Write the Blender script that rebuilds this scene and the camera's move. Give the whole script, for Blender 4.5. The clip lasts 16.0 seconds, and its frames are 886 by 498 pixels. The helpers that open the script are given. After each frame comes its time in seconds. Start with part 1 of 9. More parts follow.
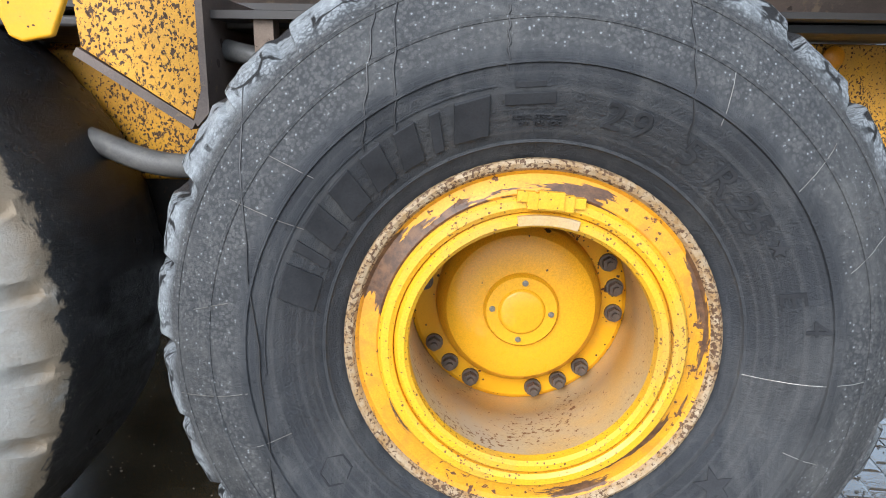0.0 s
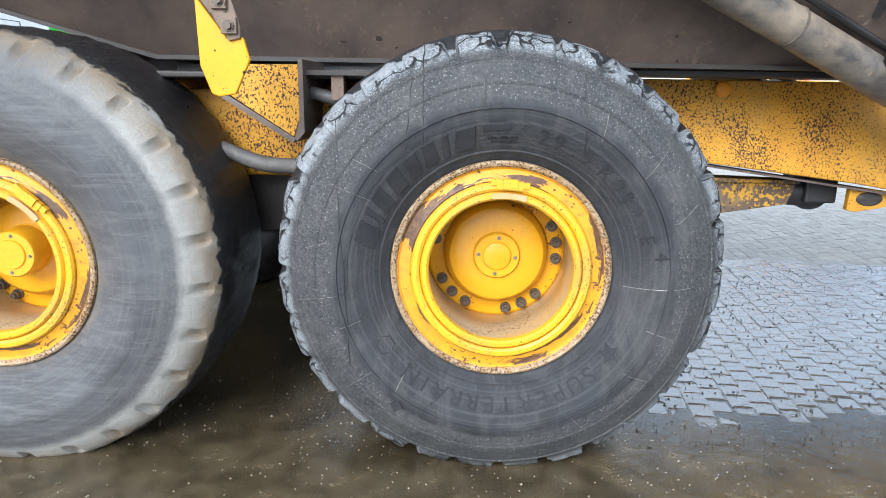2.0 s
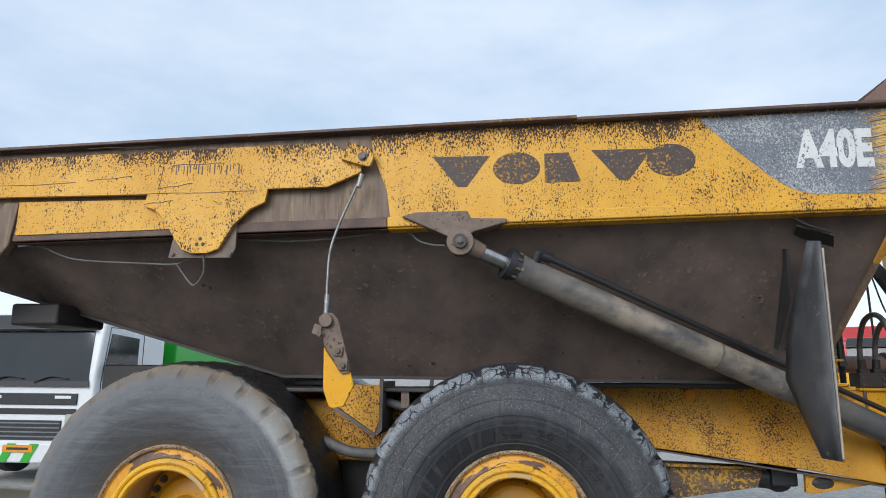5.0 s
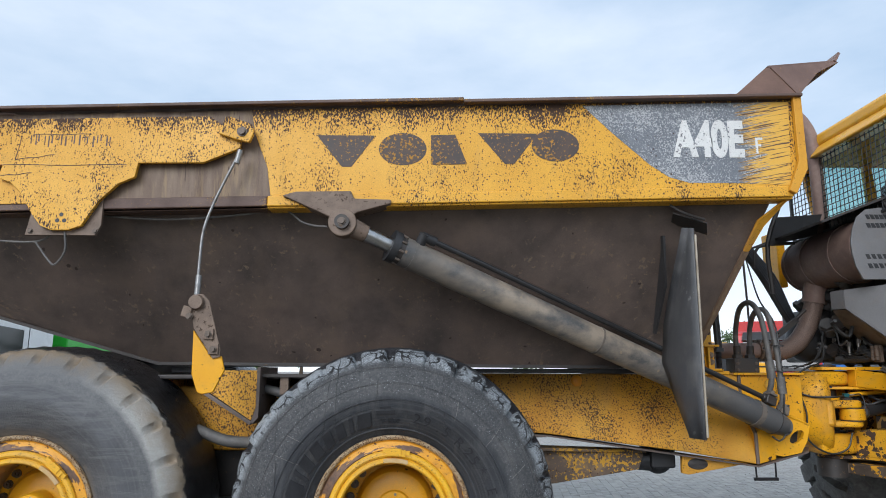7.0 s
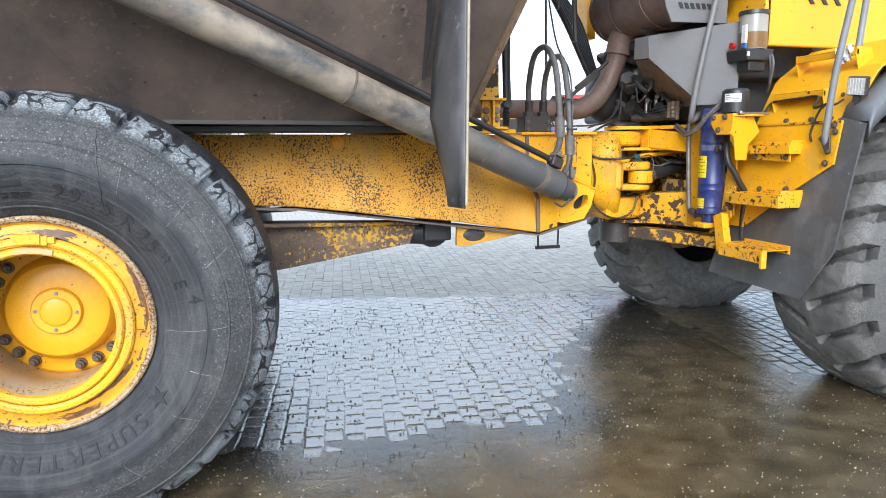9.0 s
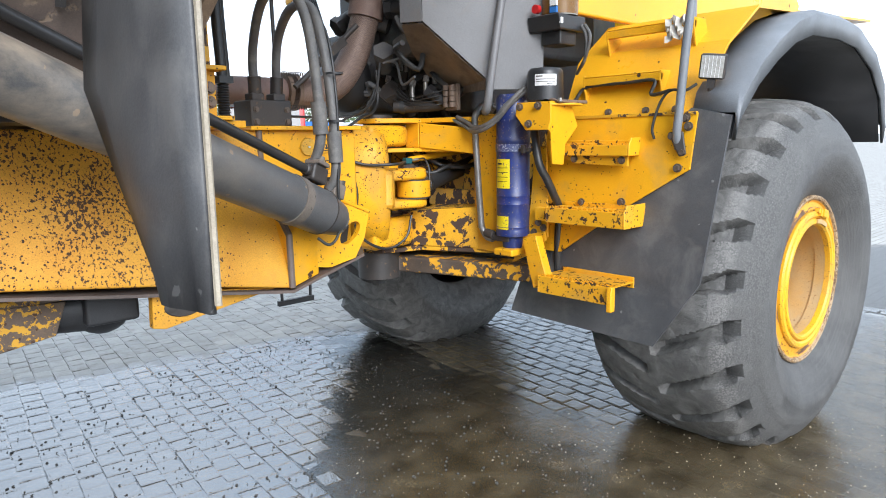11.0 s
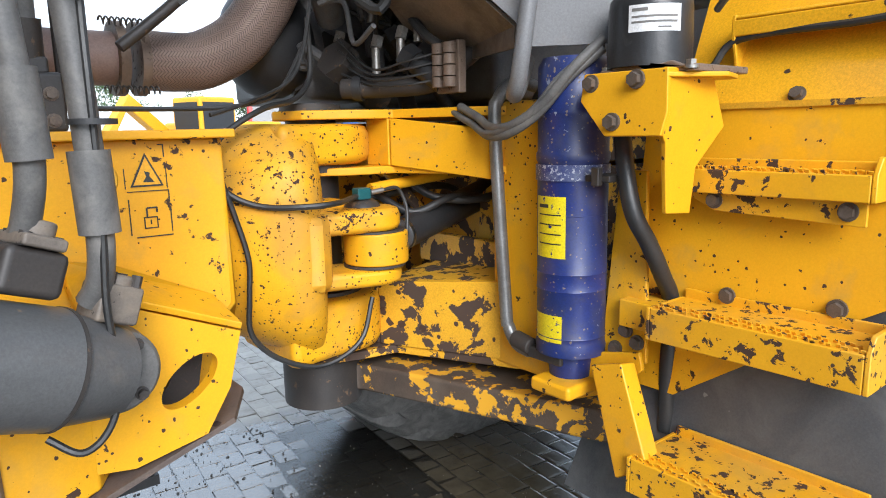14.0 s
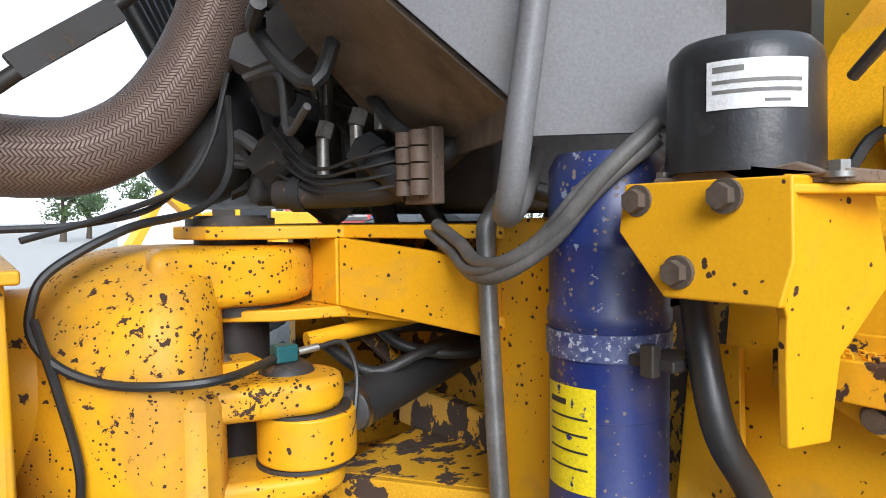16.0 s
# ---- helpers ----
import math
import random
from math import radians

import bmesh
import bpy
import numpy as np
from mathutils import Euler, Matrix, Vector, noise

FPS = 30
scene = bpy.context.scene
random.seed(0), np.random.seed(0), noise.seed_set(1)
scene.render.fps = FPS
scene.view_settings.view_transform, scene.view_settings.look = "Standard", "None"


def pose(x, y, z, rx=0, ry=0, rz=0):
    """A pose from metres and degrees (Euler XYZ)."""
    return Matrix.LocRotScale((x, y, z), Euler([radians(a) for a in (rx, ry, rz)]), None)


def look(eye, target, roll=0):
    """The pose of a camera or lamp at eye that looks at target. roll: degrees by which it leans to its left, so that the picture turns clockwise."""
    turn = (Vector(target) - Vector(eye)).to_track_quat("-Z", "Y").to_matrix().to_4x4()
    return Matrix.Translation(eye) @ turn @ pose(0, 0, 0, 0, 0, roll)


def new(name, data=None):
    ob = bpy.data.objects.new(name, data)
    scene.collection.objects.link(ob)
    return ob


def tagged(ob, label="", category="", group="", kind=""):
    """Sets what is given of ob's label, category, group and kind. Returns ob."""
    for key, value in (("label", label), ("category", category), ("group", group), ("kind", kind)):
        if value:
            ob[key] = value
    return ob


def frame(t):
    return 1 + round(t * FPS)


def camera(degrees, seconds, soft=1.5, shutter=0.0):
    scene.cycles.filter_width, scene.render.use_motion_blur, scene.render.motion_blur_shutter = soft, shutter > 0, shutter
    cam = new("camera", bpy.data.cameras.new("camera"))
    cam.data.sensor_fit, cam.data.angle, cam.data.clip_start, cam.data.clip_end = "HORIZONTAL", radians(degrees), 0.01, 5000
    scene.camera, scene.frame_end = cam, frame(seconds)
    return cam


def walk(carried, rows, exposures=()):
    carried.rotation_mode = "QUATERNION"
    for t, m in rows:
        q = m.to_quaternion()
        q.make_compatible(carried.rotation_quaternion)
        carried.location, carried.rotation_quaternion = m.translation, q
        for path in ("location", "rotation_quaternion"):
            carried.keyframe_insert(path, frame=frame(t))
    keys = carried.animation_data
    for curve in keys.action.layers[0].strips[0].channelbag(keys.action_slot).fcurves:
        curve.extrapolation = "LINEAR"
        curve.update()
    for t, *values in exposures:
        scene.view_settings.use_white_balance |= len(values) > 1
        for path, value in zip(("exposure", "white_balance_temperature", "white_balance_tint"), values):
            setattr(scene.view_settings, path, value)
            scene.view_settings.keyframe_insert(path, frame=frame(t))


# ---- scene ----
cam = camera(67.3, 16.0, soft=0.95)
PATH = [
    (0, (1.191, 0.858, 1.404), (1.154, 2.8, 0.926), 0.7),
    (0.5, (1.237, 0.656, 1.425), (1.2, 2.557, 0.804), 0.7),
    (1, (1.287, 0.375, 1.466), (1.254, 2.263, 0.806), 0.9),
    (1.5, (1.232, 0.079, 1.486), (1.199, 1.977, 0.858), 0.9),
    (2, (1.178, -0.199, 1.509), (1.151, 1.745, 1.043), 0.7),
    (2.5, (1.227, -0.472, 1.505), (1.227, 1.49, 1.114), 0.7),
    (3, (1.24, -0.71, 1.597), (1.255, 1.273, 1.339), 0.8),
    (3.5, (1.204, -1.027, 1.625), (1.22, 0.973, 1.625), 1.0),
    (4, (1.234, -1.317, 1.673), (1.215, 0.666, 1.933), 1.3),
    (4.2, (1.27, -1.402, 1.676), (1.21, 0.572, 1.991), 1.1),
    (6.5, (1.419, -1.615, 1.612), (1.158, 0.328, 2.004), 0.5),
    (7, (1.574, -1.449, 1.6), (1.607, 0.519, 1.96), 0.1),
    (7.5, (1.749, -1.204, 1.582), (2.073, 0.749, 1.865), -0.3),
    (8, (1.987, -0.922, 1.534), (2.383, 1.037, 1.597), -0.8),
    (8.5, (2.154, -0.711, 1.519), (2.557, 1.234, 1.285), -0.5),
    (9, (2.239, -0.504, 1.495), (2.739, 1.409, 1.193), -0.5),
    (9.5, (2.313, -0.178, 1.486), (3.06, 1.647, 1.15), -0.7),
    (10, (2.412, 0.316, 1.479), (3.411, 2.014, 1.132), -0.8),
    (10.2, (2.432, 0.501, 1.495), (3.517, 2.145, 1.147), -0.8),
    (12.3, (3.041, 1.895, 1.54), (4.548, 3.18, 1.261), -1.4),
    (12.5, (3.118, 1.982, 1.547), (4.628, 3.263, 1.266), -1.4),
    (13, (3.316, 2.118, 1.556), (4.81, 3.41, 1.239), -1.2),
    (13.5, (3.614, 2.174, 1.578), (4.996, 3.578, 1.233), -1.3),
    (14, (3.858, 2.297, 1.58), (5.097, 3.827, 1.224), -1.2),
    (14.5, (4.066, 2.473, 1.595), (5.254, 4.042, 1.236), -1.4),
    (15, (4.204, 2.558, 1.599), (5.392, 4.129, 1.253), -1.4),
    (15.5, (4.321, 2.624, 1.64), (5.499, 4.217, 1.366), -1.3),
    (16, (4.35, 2.695, 1.646), (5.512, 4.32, 1.553), -0.6),
]
walk(cam, [(t, look(eye, target, roll)) for t, eye, target, roll in PATH],
     exposures=((0, 0.93, 6150, 10), (1.0, 1.08, 6150, 10), (3.0, 1.1, 6150, 10), (3.5, 1.02, 6150, 10), (4.0, 0.14, 6150, 10), (4.2, 0.0, 6150, 10), (6.5, 0.0, 6150, 10), (7.0, 0.05, 6150, 10), (7.6, 0.28, 6150, 10), (8.0, 0.45, 6150, 10), (8.5, 1.12, 6150, 10), (9.0, 1.12, 6150, 10), (12.5, 1.0, 6150, 10), (14.0, 1.0, 6150, 10), (16, 0.93, 6150, 10)))

# ---- world, sun and exposure ----
world = bpy.data.worlds.new("sky")
scene.world = world
world.use_nodes = True
wt = world.node_tree
wt.nodes.clear()
w_out = wt.nodes.new("ShaderNodeOutputWorld")
w_sky = wt.nodes.new("ShaderNodeTexSky")
w_sky.sky_type, w_sky.sun_disc = "NISHITA", False
w_sky.sun_elevation, w_sky.sun_rotation = radians(30), radians(203)
w_bg = wt.nodes.new("ShaderNodeBackground")
w_bg.inputs["Strength"].default_value = 0.10
w_cl = wt.nodes.new("ShaderNodeBackground")
w_cl.inputs["Strength"].default_value = 1.2
w_co = wt.nodes.new("ShaderNodeTexCoord")
w_map = wt.nodes.new("ShaderNodeMapping")
w_map.inputs["Scale"].default_value = (1.0, 1.0, 2.6)
w_n = wt.nodes.new("ShaderNodeTexNoise")
w_n.inputs["Scale"].default_value, w_n.inputs["Detail"].default_value = 2.2, 6.0
w_n.inputs["Roughness"].default_value = 0.55
w_r = wt.nodes.new("ShaderNodeValToRGB")
w_r.color_ramp.elements[0].position, w_r.color_ramp.elements[1].position = 0.30, 0.72
w_r.color_ramp.elements[0].color = (0.45, 0.58, 0.73, 1)
w_r.color_ramp.elements[1].color = (0.80, 0.86, 0.93, 1)
w_add = wt.nodes.new("ShaderNodeMixShader")
w_add.inputs[0].default_value = 0.86
wt.links.new(w_co.outputs["Generated"], w_map.inputs["Vector"])
wt.links.new(w_map.outputs["Vector"], w_n.inputs["Vector"])
wt.links.new(w_n.outputs["Fac"], w_r.inputs["Fac"])
w_sep = wt.nodes.new("ShaderNodeSeparateXYZ")            # haze: whiter and brighter low down
wt.links.new(w_co.outputs["Generated"], w_sep.inputs[0])
w_low = wt.nodes.new("ShaderNodeMapRange")
w_low.inputs["From Min"].default_value, w_low.inputs["From Max"].default_value = 0.22, 0.0
wt.links.new(w_sep.outputs["Z"], w_low.inputs["Value"])
w_mix = wt.nodes.new("ShaderNodeMix")
w_mix.data_type = "RGBA"
wt.links.new(w_low.outputs["Result"], w_mix.inputs[0])
wt.links.new(w_r.outputs["Color"], w_mix.inputs[6])
w_mix.inputs[7].default_value = (1.0, 1.05, 1.10, 1)
wt.links.new(w_mix.outputs[2], w_cl.inputs["Color"])
wt.links.new(w_sky.outputs["Color"], w_bg.inputs["Color"])
wt.links.new(w_bg.outputs["Background"], w_add.inputs[1])
wt.links.new(w_cl.outputs["Background"], w_add.inputs[2])
wt.links.new(w_add.outputs["Shader"], w_out.inputs["Surface"])

sun_data = bpy.data.lights.new("sun", "SUN")
sun_data.energy, sun_data.angle, sun_data.color = 2.3, radians(35), (1.0, 0.98, 0.96)
sun_ob = new("sun", sun_data)
sun_ob.matrix_world = look((-4, -10, 7.5), (1, 2, 0))


# ---- materials ----
def nodes_of(name):
    m = bpy.data.materials.new(name)
    m.use_nodes = True
    return m, m.node_tree, m.node_tree.nodes["Principled BSDF"]


def noise_node(nt, vec, scale, detail=4.0, rough=0.55, dist=0.0):
    n = nt.nodes.new("ShaderNodeTexNoise")
    n.inputs["Scale"].default_value, n.inputs["Detail"].default_value = scale, detail
    n.inputs["Roughness"].default_value, n.inputs["Distortion"].default_value = rough, dist
    nt.links.new(vec, n.inputs["Vector"])
    return n.outputs["Fac"]


def ramp_node(nt, fac, a, b):
    r = nt.nodes.new("ShaderNodeMapRange")
    r.inputs["From Min"].default_value, r.inputs["From Max"].default_value = a, b
    nt.links.new(fac, r.inputs["Value"])
    return r.outputs["Result"]


def math_node(nt, op, a, b):
    n = nt.nodes.new("ShaderNodeMath")
    n.operation = op
    for i, v in enumerate((a, b)):
        if isinstance(v, (int, float)):
            n.inputs[i].default_value = v
        else:
            nt.links.new(v, n.inputs[i])
    return n.outputs[0]


def mix_node(nt, fac, a, b):
    n = nt.nodes.new("ShaderNodeMix")
    n.data_type = "RGBA"
    if isinstance(fac, (int, float)):
        n.inputs[0].default_value = fac
    else:
        nt.links.new(fac, n.inputs[0])
    for i, c in ((6, a), (7, b)):
        if isinstance(c, tuple):
            n.inputs[i].default_value = (*c[:3], 1)
        else:
            nt.links.new(c, n.inputs[i])
    return n.outputs[2]


def surface(name, c1, c2, rough=(0.4, 0.6), metal=0.0, scale=5.0, stretch=(1, 1, 1), chips=None, dirt=None,
            bump=0.15, bump_scale=90.0, coat=0.0, spec=0.5, dots=None, gr=0.22, top=0.0, fade=None, patchy=1.3):
    """c1 to c2 in clouds; chips=(scale, lo, hi, colour, patch) flakes of another colour; dirt=(scale, lo, hi, colour) films."""
    m, nt, b = nodes_of(name)
    co = nt.nodes.new("ShaderNodeTexCoord").outputs["Object"]
    mp = nt.nodes.new("ShaderNodeMapping")
    mp.inputs["Scale"].default_value = stretch
    nt.links.new(co, mp.inputs["Vector"])
    vec = mp.outputs["Vector"]
    big = noise_node(nt, vec, scale, 8, 0.6)
    col = mix_node(nt, ramp_node(nt, big, 0.32, 0.68), c1, c2)
    fine = noise_node(nt, vec, bump_scale, 3, 0.6)
    grain = noise_node(nt, co, 210, 5, 0.75)
    speck = nt.nodes.new("ShaderNodeMapRange")
    speck.inputs["From Min"].default_value, speck.inputs["From Max"].default_value = 0.3, 0.7
    speck.inputs["To Min"].default_value, speck.inputs["To Max"].default_value = 1.0 - gr, 1.0 + gr * 0.7
    nt.links.new(grain, speck.inputs["Value"])
    gm = nt.nodes.new("ShaderNodeVectorMath")
    gm.operation = "SCALE"
    nt.links.new(col, gm.inputs[0])
    nt.links.new(speck.outputs["Result"], gm.inputs["Scale"])
    col = gm.outputs[0]
    rg = ramp_node(nt, big, 0.3, 0.7)
    rr = nt.nodes.new("ShaderNodeMapRange")
    rr.inputs["To Min"].default_value, rr.inputs["To Max"].default_value = rough
    nt.links.new(rg, rr.inputs["Value"])
    rgh = rr.outputs["Result"]
    height = fine
    if dirt:
        dm = ramp_node(nt, noise_node(nt, vec, dirt[0], 9, 0.65, 0.4), dirt[1], dirt[2])
        col = mix_node(nt, dm, col, dirt[3])
        rgh = math_node(nt, "ADD", rgh, math_node(nt, "MULTIPLY", dm, 0.15))
    sound = None
    if fade:                                                  # paint holds better towards one end
        sf = nt.nodes.new("ShaderNodeSeparateXYZ")
        nt.links.new(co, sf.inputs[0])
        sound = ramp_node(nt, sf.outputs[0], *fade)
    if chips:
        cs, lo, hi, cc, patch = chips
        cn = noise_node(nt, vec, cs, 6, 0.62, 0.3)
        dens = noise_node(nt, vec, min(cs * 0.09, 4.5), 3, 0.5)
        cn = math_node(nt, "ADD", cn, math_node(nt, "MULTIPLY", math_node(nt, "SUBTRACT", dens, 0.5), patch))
        if top:                                               # rust creeps down from the top rail
            sx = nt.nodes.new("ShaderNodeSeparateXYZ")
            nt.links.new(co, sx.inputs[0])
            up = ramp_node(nt, math_node(nt, "SUBTRACT", sx.outputs[2], math_node(nt, "MULTIPLY", sx.outputs[0], 0.029)), 2.93, 3.13)
            cn = math_node(nt, "ADD", cn, math_node(nt, "MULTIPLY", up, top))
        if sound:
            cn = math_node(nt, "SUBTRACT", cn, math_node(nt, "MULTIPLY", sound, 0.16))
        cm = ramp_node(nt, cn, lo, hi)
        col = mix_node(nt, cm, col, cc)
        rgh = math_node(nt, "ADD", rgh, math_node(nt, "MULTIPLY", cm, 0.3))
        height = math_node(nt, "SUBTRACT", math_node(nt, "MULTIPLY", fine, 0.3), cm)
    if dots:                                                  # small round chips: (scale, share of cells, size, colour)
        ds, share, size, dc = dots
        wob = nt.nodes.new("ShaderNodeTexNoise")
        wob.inputs["Scale"].default_value, wob.inputs["Detail"].default_value = ds * 1.6, 3.0
        nt.links.new(co, wob.inputs["Vector"])
        va = nt.nodes.new("ShaderNodeVectorMath")
        va.operation = "MULTIPLY_ADD"
        nt.links.new(wob.outputs["Color"], va.inputs[0])
        va.inputs[1].default_value = (0.55 / ds,) * 3
        nt.links.new(co, va.inputs[2])
        vo = nt.nodes.new("ShaderNodeTexVoronoi")
        vo.inputs["Scale"].default_value = ds
        nt.links.new(va.outputs[0], vo.inputs["Vector"])
        sc = nt.nodes.new("ShaderNodeSeparateColor")
        nt.links.new(vo.outputs["Color"], sc.inputs[0])
        pat = math_node(nt, "MULTIPLY", math_node(nt, "SUBTRACT", noise_node(nt, co, 2.6, 4, 0.6), 0.5), patchy)
        rad = math_node(nt, "MULTIPLY", math_node(nt, "SUBTRACT", math_node(nt, "ADD", sc.outputs[0], math_node(nt, "MULTIPLY", pat, share + 0.15)), 1.0 - share), size / share)
        if sound:
            rad = math_node(nt, "SUBTRACT", rad, math_node(nt, "MULTIPLY", sound, 0.14))
        dm2 = ramp_node(nt, math_node(nt, "SUBTRACT", vo.outputs["Distance"], rad), 0.0, -0.06)
        col = mix_node(nt, dm2, col, dc)
        rgh = math_node(nt, "ADD", rgh, math_node(nt, "MULTIPLY", dm2, 0.3))
        height = math_node(nt, "SUBTRACT", height, math_node(nt, "MULTIPLY", dm2, 0.8))
    nt.links.new(col, b.inputs["Base Color"])
    nt.links.new(rgh, b.inputs["Roughness"])
    b.inputs["Metallic"].default_value = metal
    b.inputs["Coat Weight"].default_value = coat
    b.inputs["Specular IOR Level"].default_value = spec
    bp = nt.nodes.new("ShaderNodeBump")
    bp.inputs["Strength"].default_value, bp.inputs["Distance"].default_value = bump, 0.004
    nt.links.new(height, bp.inputs["Height"])
    nt.links.new(bp.outputs["Normal"], b.inputs["Normal"])
    return m


YEL, YEL2 = (0.80, 0.40, 0.010), (0.71, 0.33, 0.008)
RUST = (0.055, 0.028, 0.017)
DUST = (0.45, 0.28, 0.07)
M = {}
M["yellow"] = surface("yellow_paint", YEL, YEL2, (0.32, 0.5), scale=2.2, chips=(22, 0.66, 0.68, RUST, 0.35), dirt=(6, 0.52, 0.85, DUST), dots=(92, 0.22, 0.40, RUST), bump=0.22, spec=0.36, gr=0.07)
M["yellow_cast"] = surface("yellow_cast_paint", YEL, YEL2, (0.36, 0.55), scale=5, chips=(55, 0.64, 0.66, RUST, 0.45), dirt=(5, 0.46, 0.8, (0.42, 0.23, 0.05)), dots=(130, 0.4, 0.42, RUST), bump=0.5, bump_scale=85.0, spec=0.33, gr=0.07)
M["yellow_clean"] = surface("yellow_paint_clean", (0.81, 0.405, 0.013), (0.75, 0.36, 0.012), (0.25, 0.36), scale=1.5, chips=(30, 0.76, 0.79, RUST, 0.3), bump=0.06,
                            dirt=(4, 0.6, 0.95, DUST), dots=(42, 0.05, 0.3, RUST))
M["yellow_body"] = surface("yellow_paint_speckled", (0.76, 0.40, 0.03), (0.66, 0.33, 0.026), (0.4, 0.6), scale=3, stretch=(1, 1, 0.5),
                           top=0.20, chips=(120, 0.60, 0.625, (0.06, 0.032, 0.02), 0.42), dirt=(9, 0.55, 0.85, (0.50, 0.29, 0.07)), dots=(72, 0.5, 0.38, (0.055, 0.03, 0.02)))
M["yellow_frame"] = surface("yellow_paint_rusted", (0.72, 0.36, 0.022), (0.58, 0.26, 0.018), (0.42, 0.66), scale=4, stretch=(1, 1, 0.7),
                            chips=(105, 0.545, 0.565, (0.075, 0.04, 0.022), 0.32), dirt=(2.6, 0.5, 0.78, (0.44, 0.24, 0.06)), bump=0.3, fade=(3.4, 3.75), patchy=0.55, dots=(88, 0.7, 0.42, (0.055, 0.03, 0.018)))
M["beam"] = surface("rust_eaten_beam", (0.135, 0.09, 0.06), (0.085, 0.06, 0.043), (0.5, 0.75), scale=4, chips=(40, 0.58, 0.60, (0.5, 0.27, 0.03), 0.6),
                    dirt=(6, 0.5, 0.8, (0.3, 0.19, 0.08)), bump=0.25, dots=(60, 0.3, 0.45, (0.07, 0.04, 0.025)))
M["yellow_worn"] = surface("yellow_paint_flaking", (0.76, 0.40, 0.018), (0.58, 0.29, 0.018), (0.4, 0.6), scale=3,
                           chips=(13, 0.52, 0.535, (0.06, 0.036, 0.025), 0.5), bump=0.3, dots=(40, 0.25, 0.45, RUST))
M["crossbar"] = surface("brown_bar_flaking", (0.10, 0.07, 0.05), (0.06, 0.044, 0.034), (0.45, 0.7), scale=5, chips=(16, 0.54, 0.56, (0.66, 0.33, 0.015), 0.5), dirt=(7, 0.5, 0.8, (0.13, 0.1, 0.075)), bump=0.3)
M["yellow_step"] = surface("yellow_step_paint", YEL, YEL2, (0.35, 0.5), scale=3, chips=(34, 0.585, 0.60, RUST, 0.45), dirt=(5, 0.5, 0.85, DUST), dots=(84, 0.3, 0.42, RUST), gr=0.07)
M["yellow_rim"] = surface("yellow_rim_paint", (0.82, 0.45, 0.016), (0.70, 0.36, 0.02), (0.35, 0.5), scale=6,
                          chips=(120, 0.63, 0.66, (0.19, 0.1, 0.035), 0.35), dirt=(5, 0.5, 0.85, (0.5, 0.3, 0.08)), dots=(130, 0.3, 0.42, (0.16, 0.08, 0.03)))
M["rim_outer"] = surface("rim_outer_paint", (0.74, 0.36, 0.016), (0.66, 0.29, 0.016), (0.4, 0.6), scale=7,
                         chips=(60, 0.62, 0.65, (0.12, 0.055, 0.028), 0.4), dirt=(20, 0.5, 0.85, (0.4, 0.17, 0.03)), bump=0.3)


def arc_rust(m):
    """Long brown arcs where the paint has worn off along the ring."""
    nt, b = m.node_tree, m.node_tree.nodes["Principled BSDF"]
    co = nt.nodes.new("ShaderNodeTexCoord").outputs["Object"]
    sp = nt.nodes.new("ShaderNodeSeparateXYZ")
    nt.links.new(co, sp.inputs[0])
    x, y, z = sp.outputs
    rad = math_node(nt, "SQRT", math_node(nt, "ADD", math_node(nt, "MULTIPLY", x, x), math_node(nt, "MULTIPLY", z, z)), 0)
    cv = nt.nodes.new("ShaderNodeCombineXYZ")
    nt.links.new(math_node(nt, "DIVIDE", x, rad), cv.inputs[0])
    nt.links.new(math_node(nt, "MULTIPLY", rad, 16.0), cv.inputs[1])
    nt.links.new(math_node(nt, "DIVIDE", z, rad), cv.inputs[2])
    arcs = noise_node(nt, cv.outputs[0], 1.15, 7, 0.58, 0.25)
    mask = ramp_node(nt, arcs, 0.535, 0.55)
    rust = mix_node(nt, ramp_node(nt, noise_node(nt, co, 45, 5, 0.7), 0.4, 0.65), (0.075, 0.038, 0.022), (0.17, 0.085, 0.04))
    nt.links.new(mix_node(nt, mask, b.inputs["Base Color"].links[0].from_socket, rust), b.inputs["Base Color"])
    return m


M["rim_outer"] = arc_rust(M["rim_outer"])
M["rim_edge"] = surface("rim_bare_edge", (0.42, 0.33, 0.22), (0.30, 0.17, 0.06), (0.5, 0.8), scale=40, chips=(110, 0.52, 0.56, (0.10, 0.055, 0.03), 0.3))
M["barrel"] = surface("rim_barrel_dusty", (0.56, 0.33, 0.1), (0.5, 0.37, 0.2), (0.45, 0.7), scale=4, chips=(80, 0.63, 0.67, (0.2, 0.1, 0.04), 0.4),
                      dirt=(3, 0.48, 0.7, (0.45, 0.36, 0.25)))
M["rust"] = surface("bare_rusty_steel", (0.155, 0.115, 0.096), (0.068, 0.054, 0.048), (0.4, 0.65), metal=0.0, scale=3.2,
                    chips=(30, 0.62, 0.70, (0.19, 0.14, 0.10), 0.4), dirt=(2.5, 0.5, 0.8, (0.16, 0.115, 0.085)), bump=0.3, dots=(24, 0.06, 0.3, (0.05, 0.035, 0.03)))
M["rust_panel"] = surface("brown_bare_panel", (0.20, 0.135, 0.085), (0.115, 0.072, 0.05), (0.45, 0.65), scale=6, stretch=(3.5, 3, 0.35),
                          chips=(20, 0.64, 0.7, (0.07, 0.045, 0.035), 0.3), dirt=(9, 0.5, 0.75, (0.30, 0.21, 0.11)))
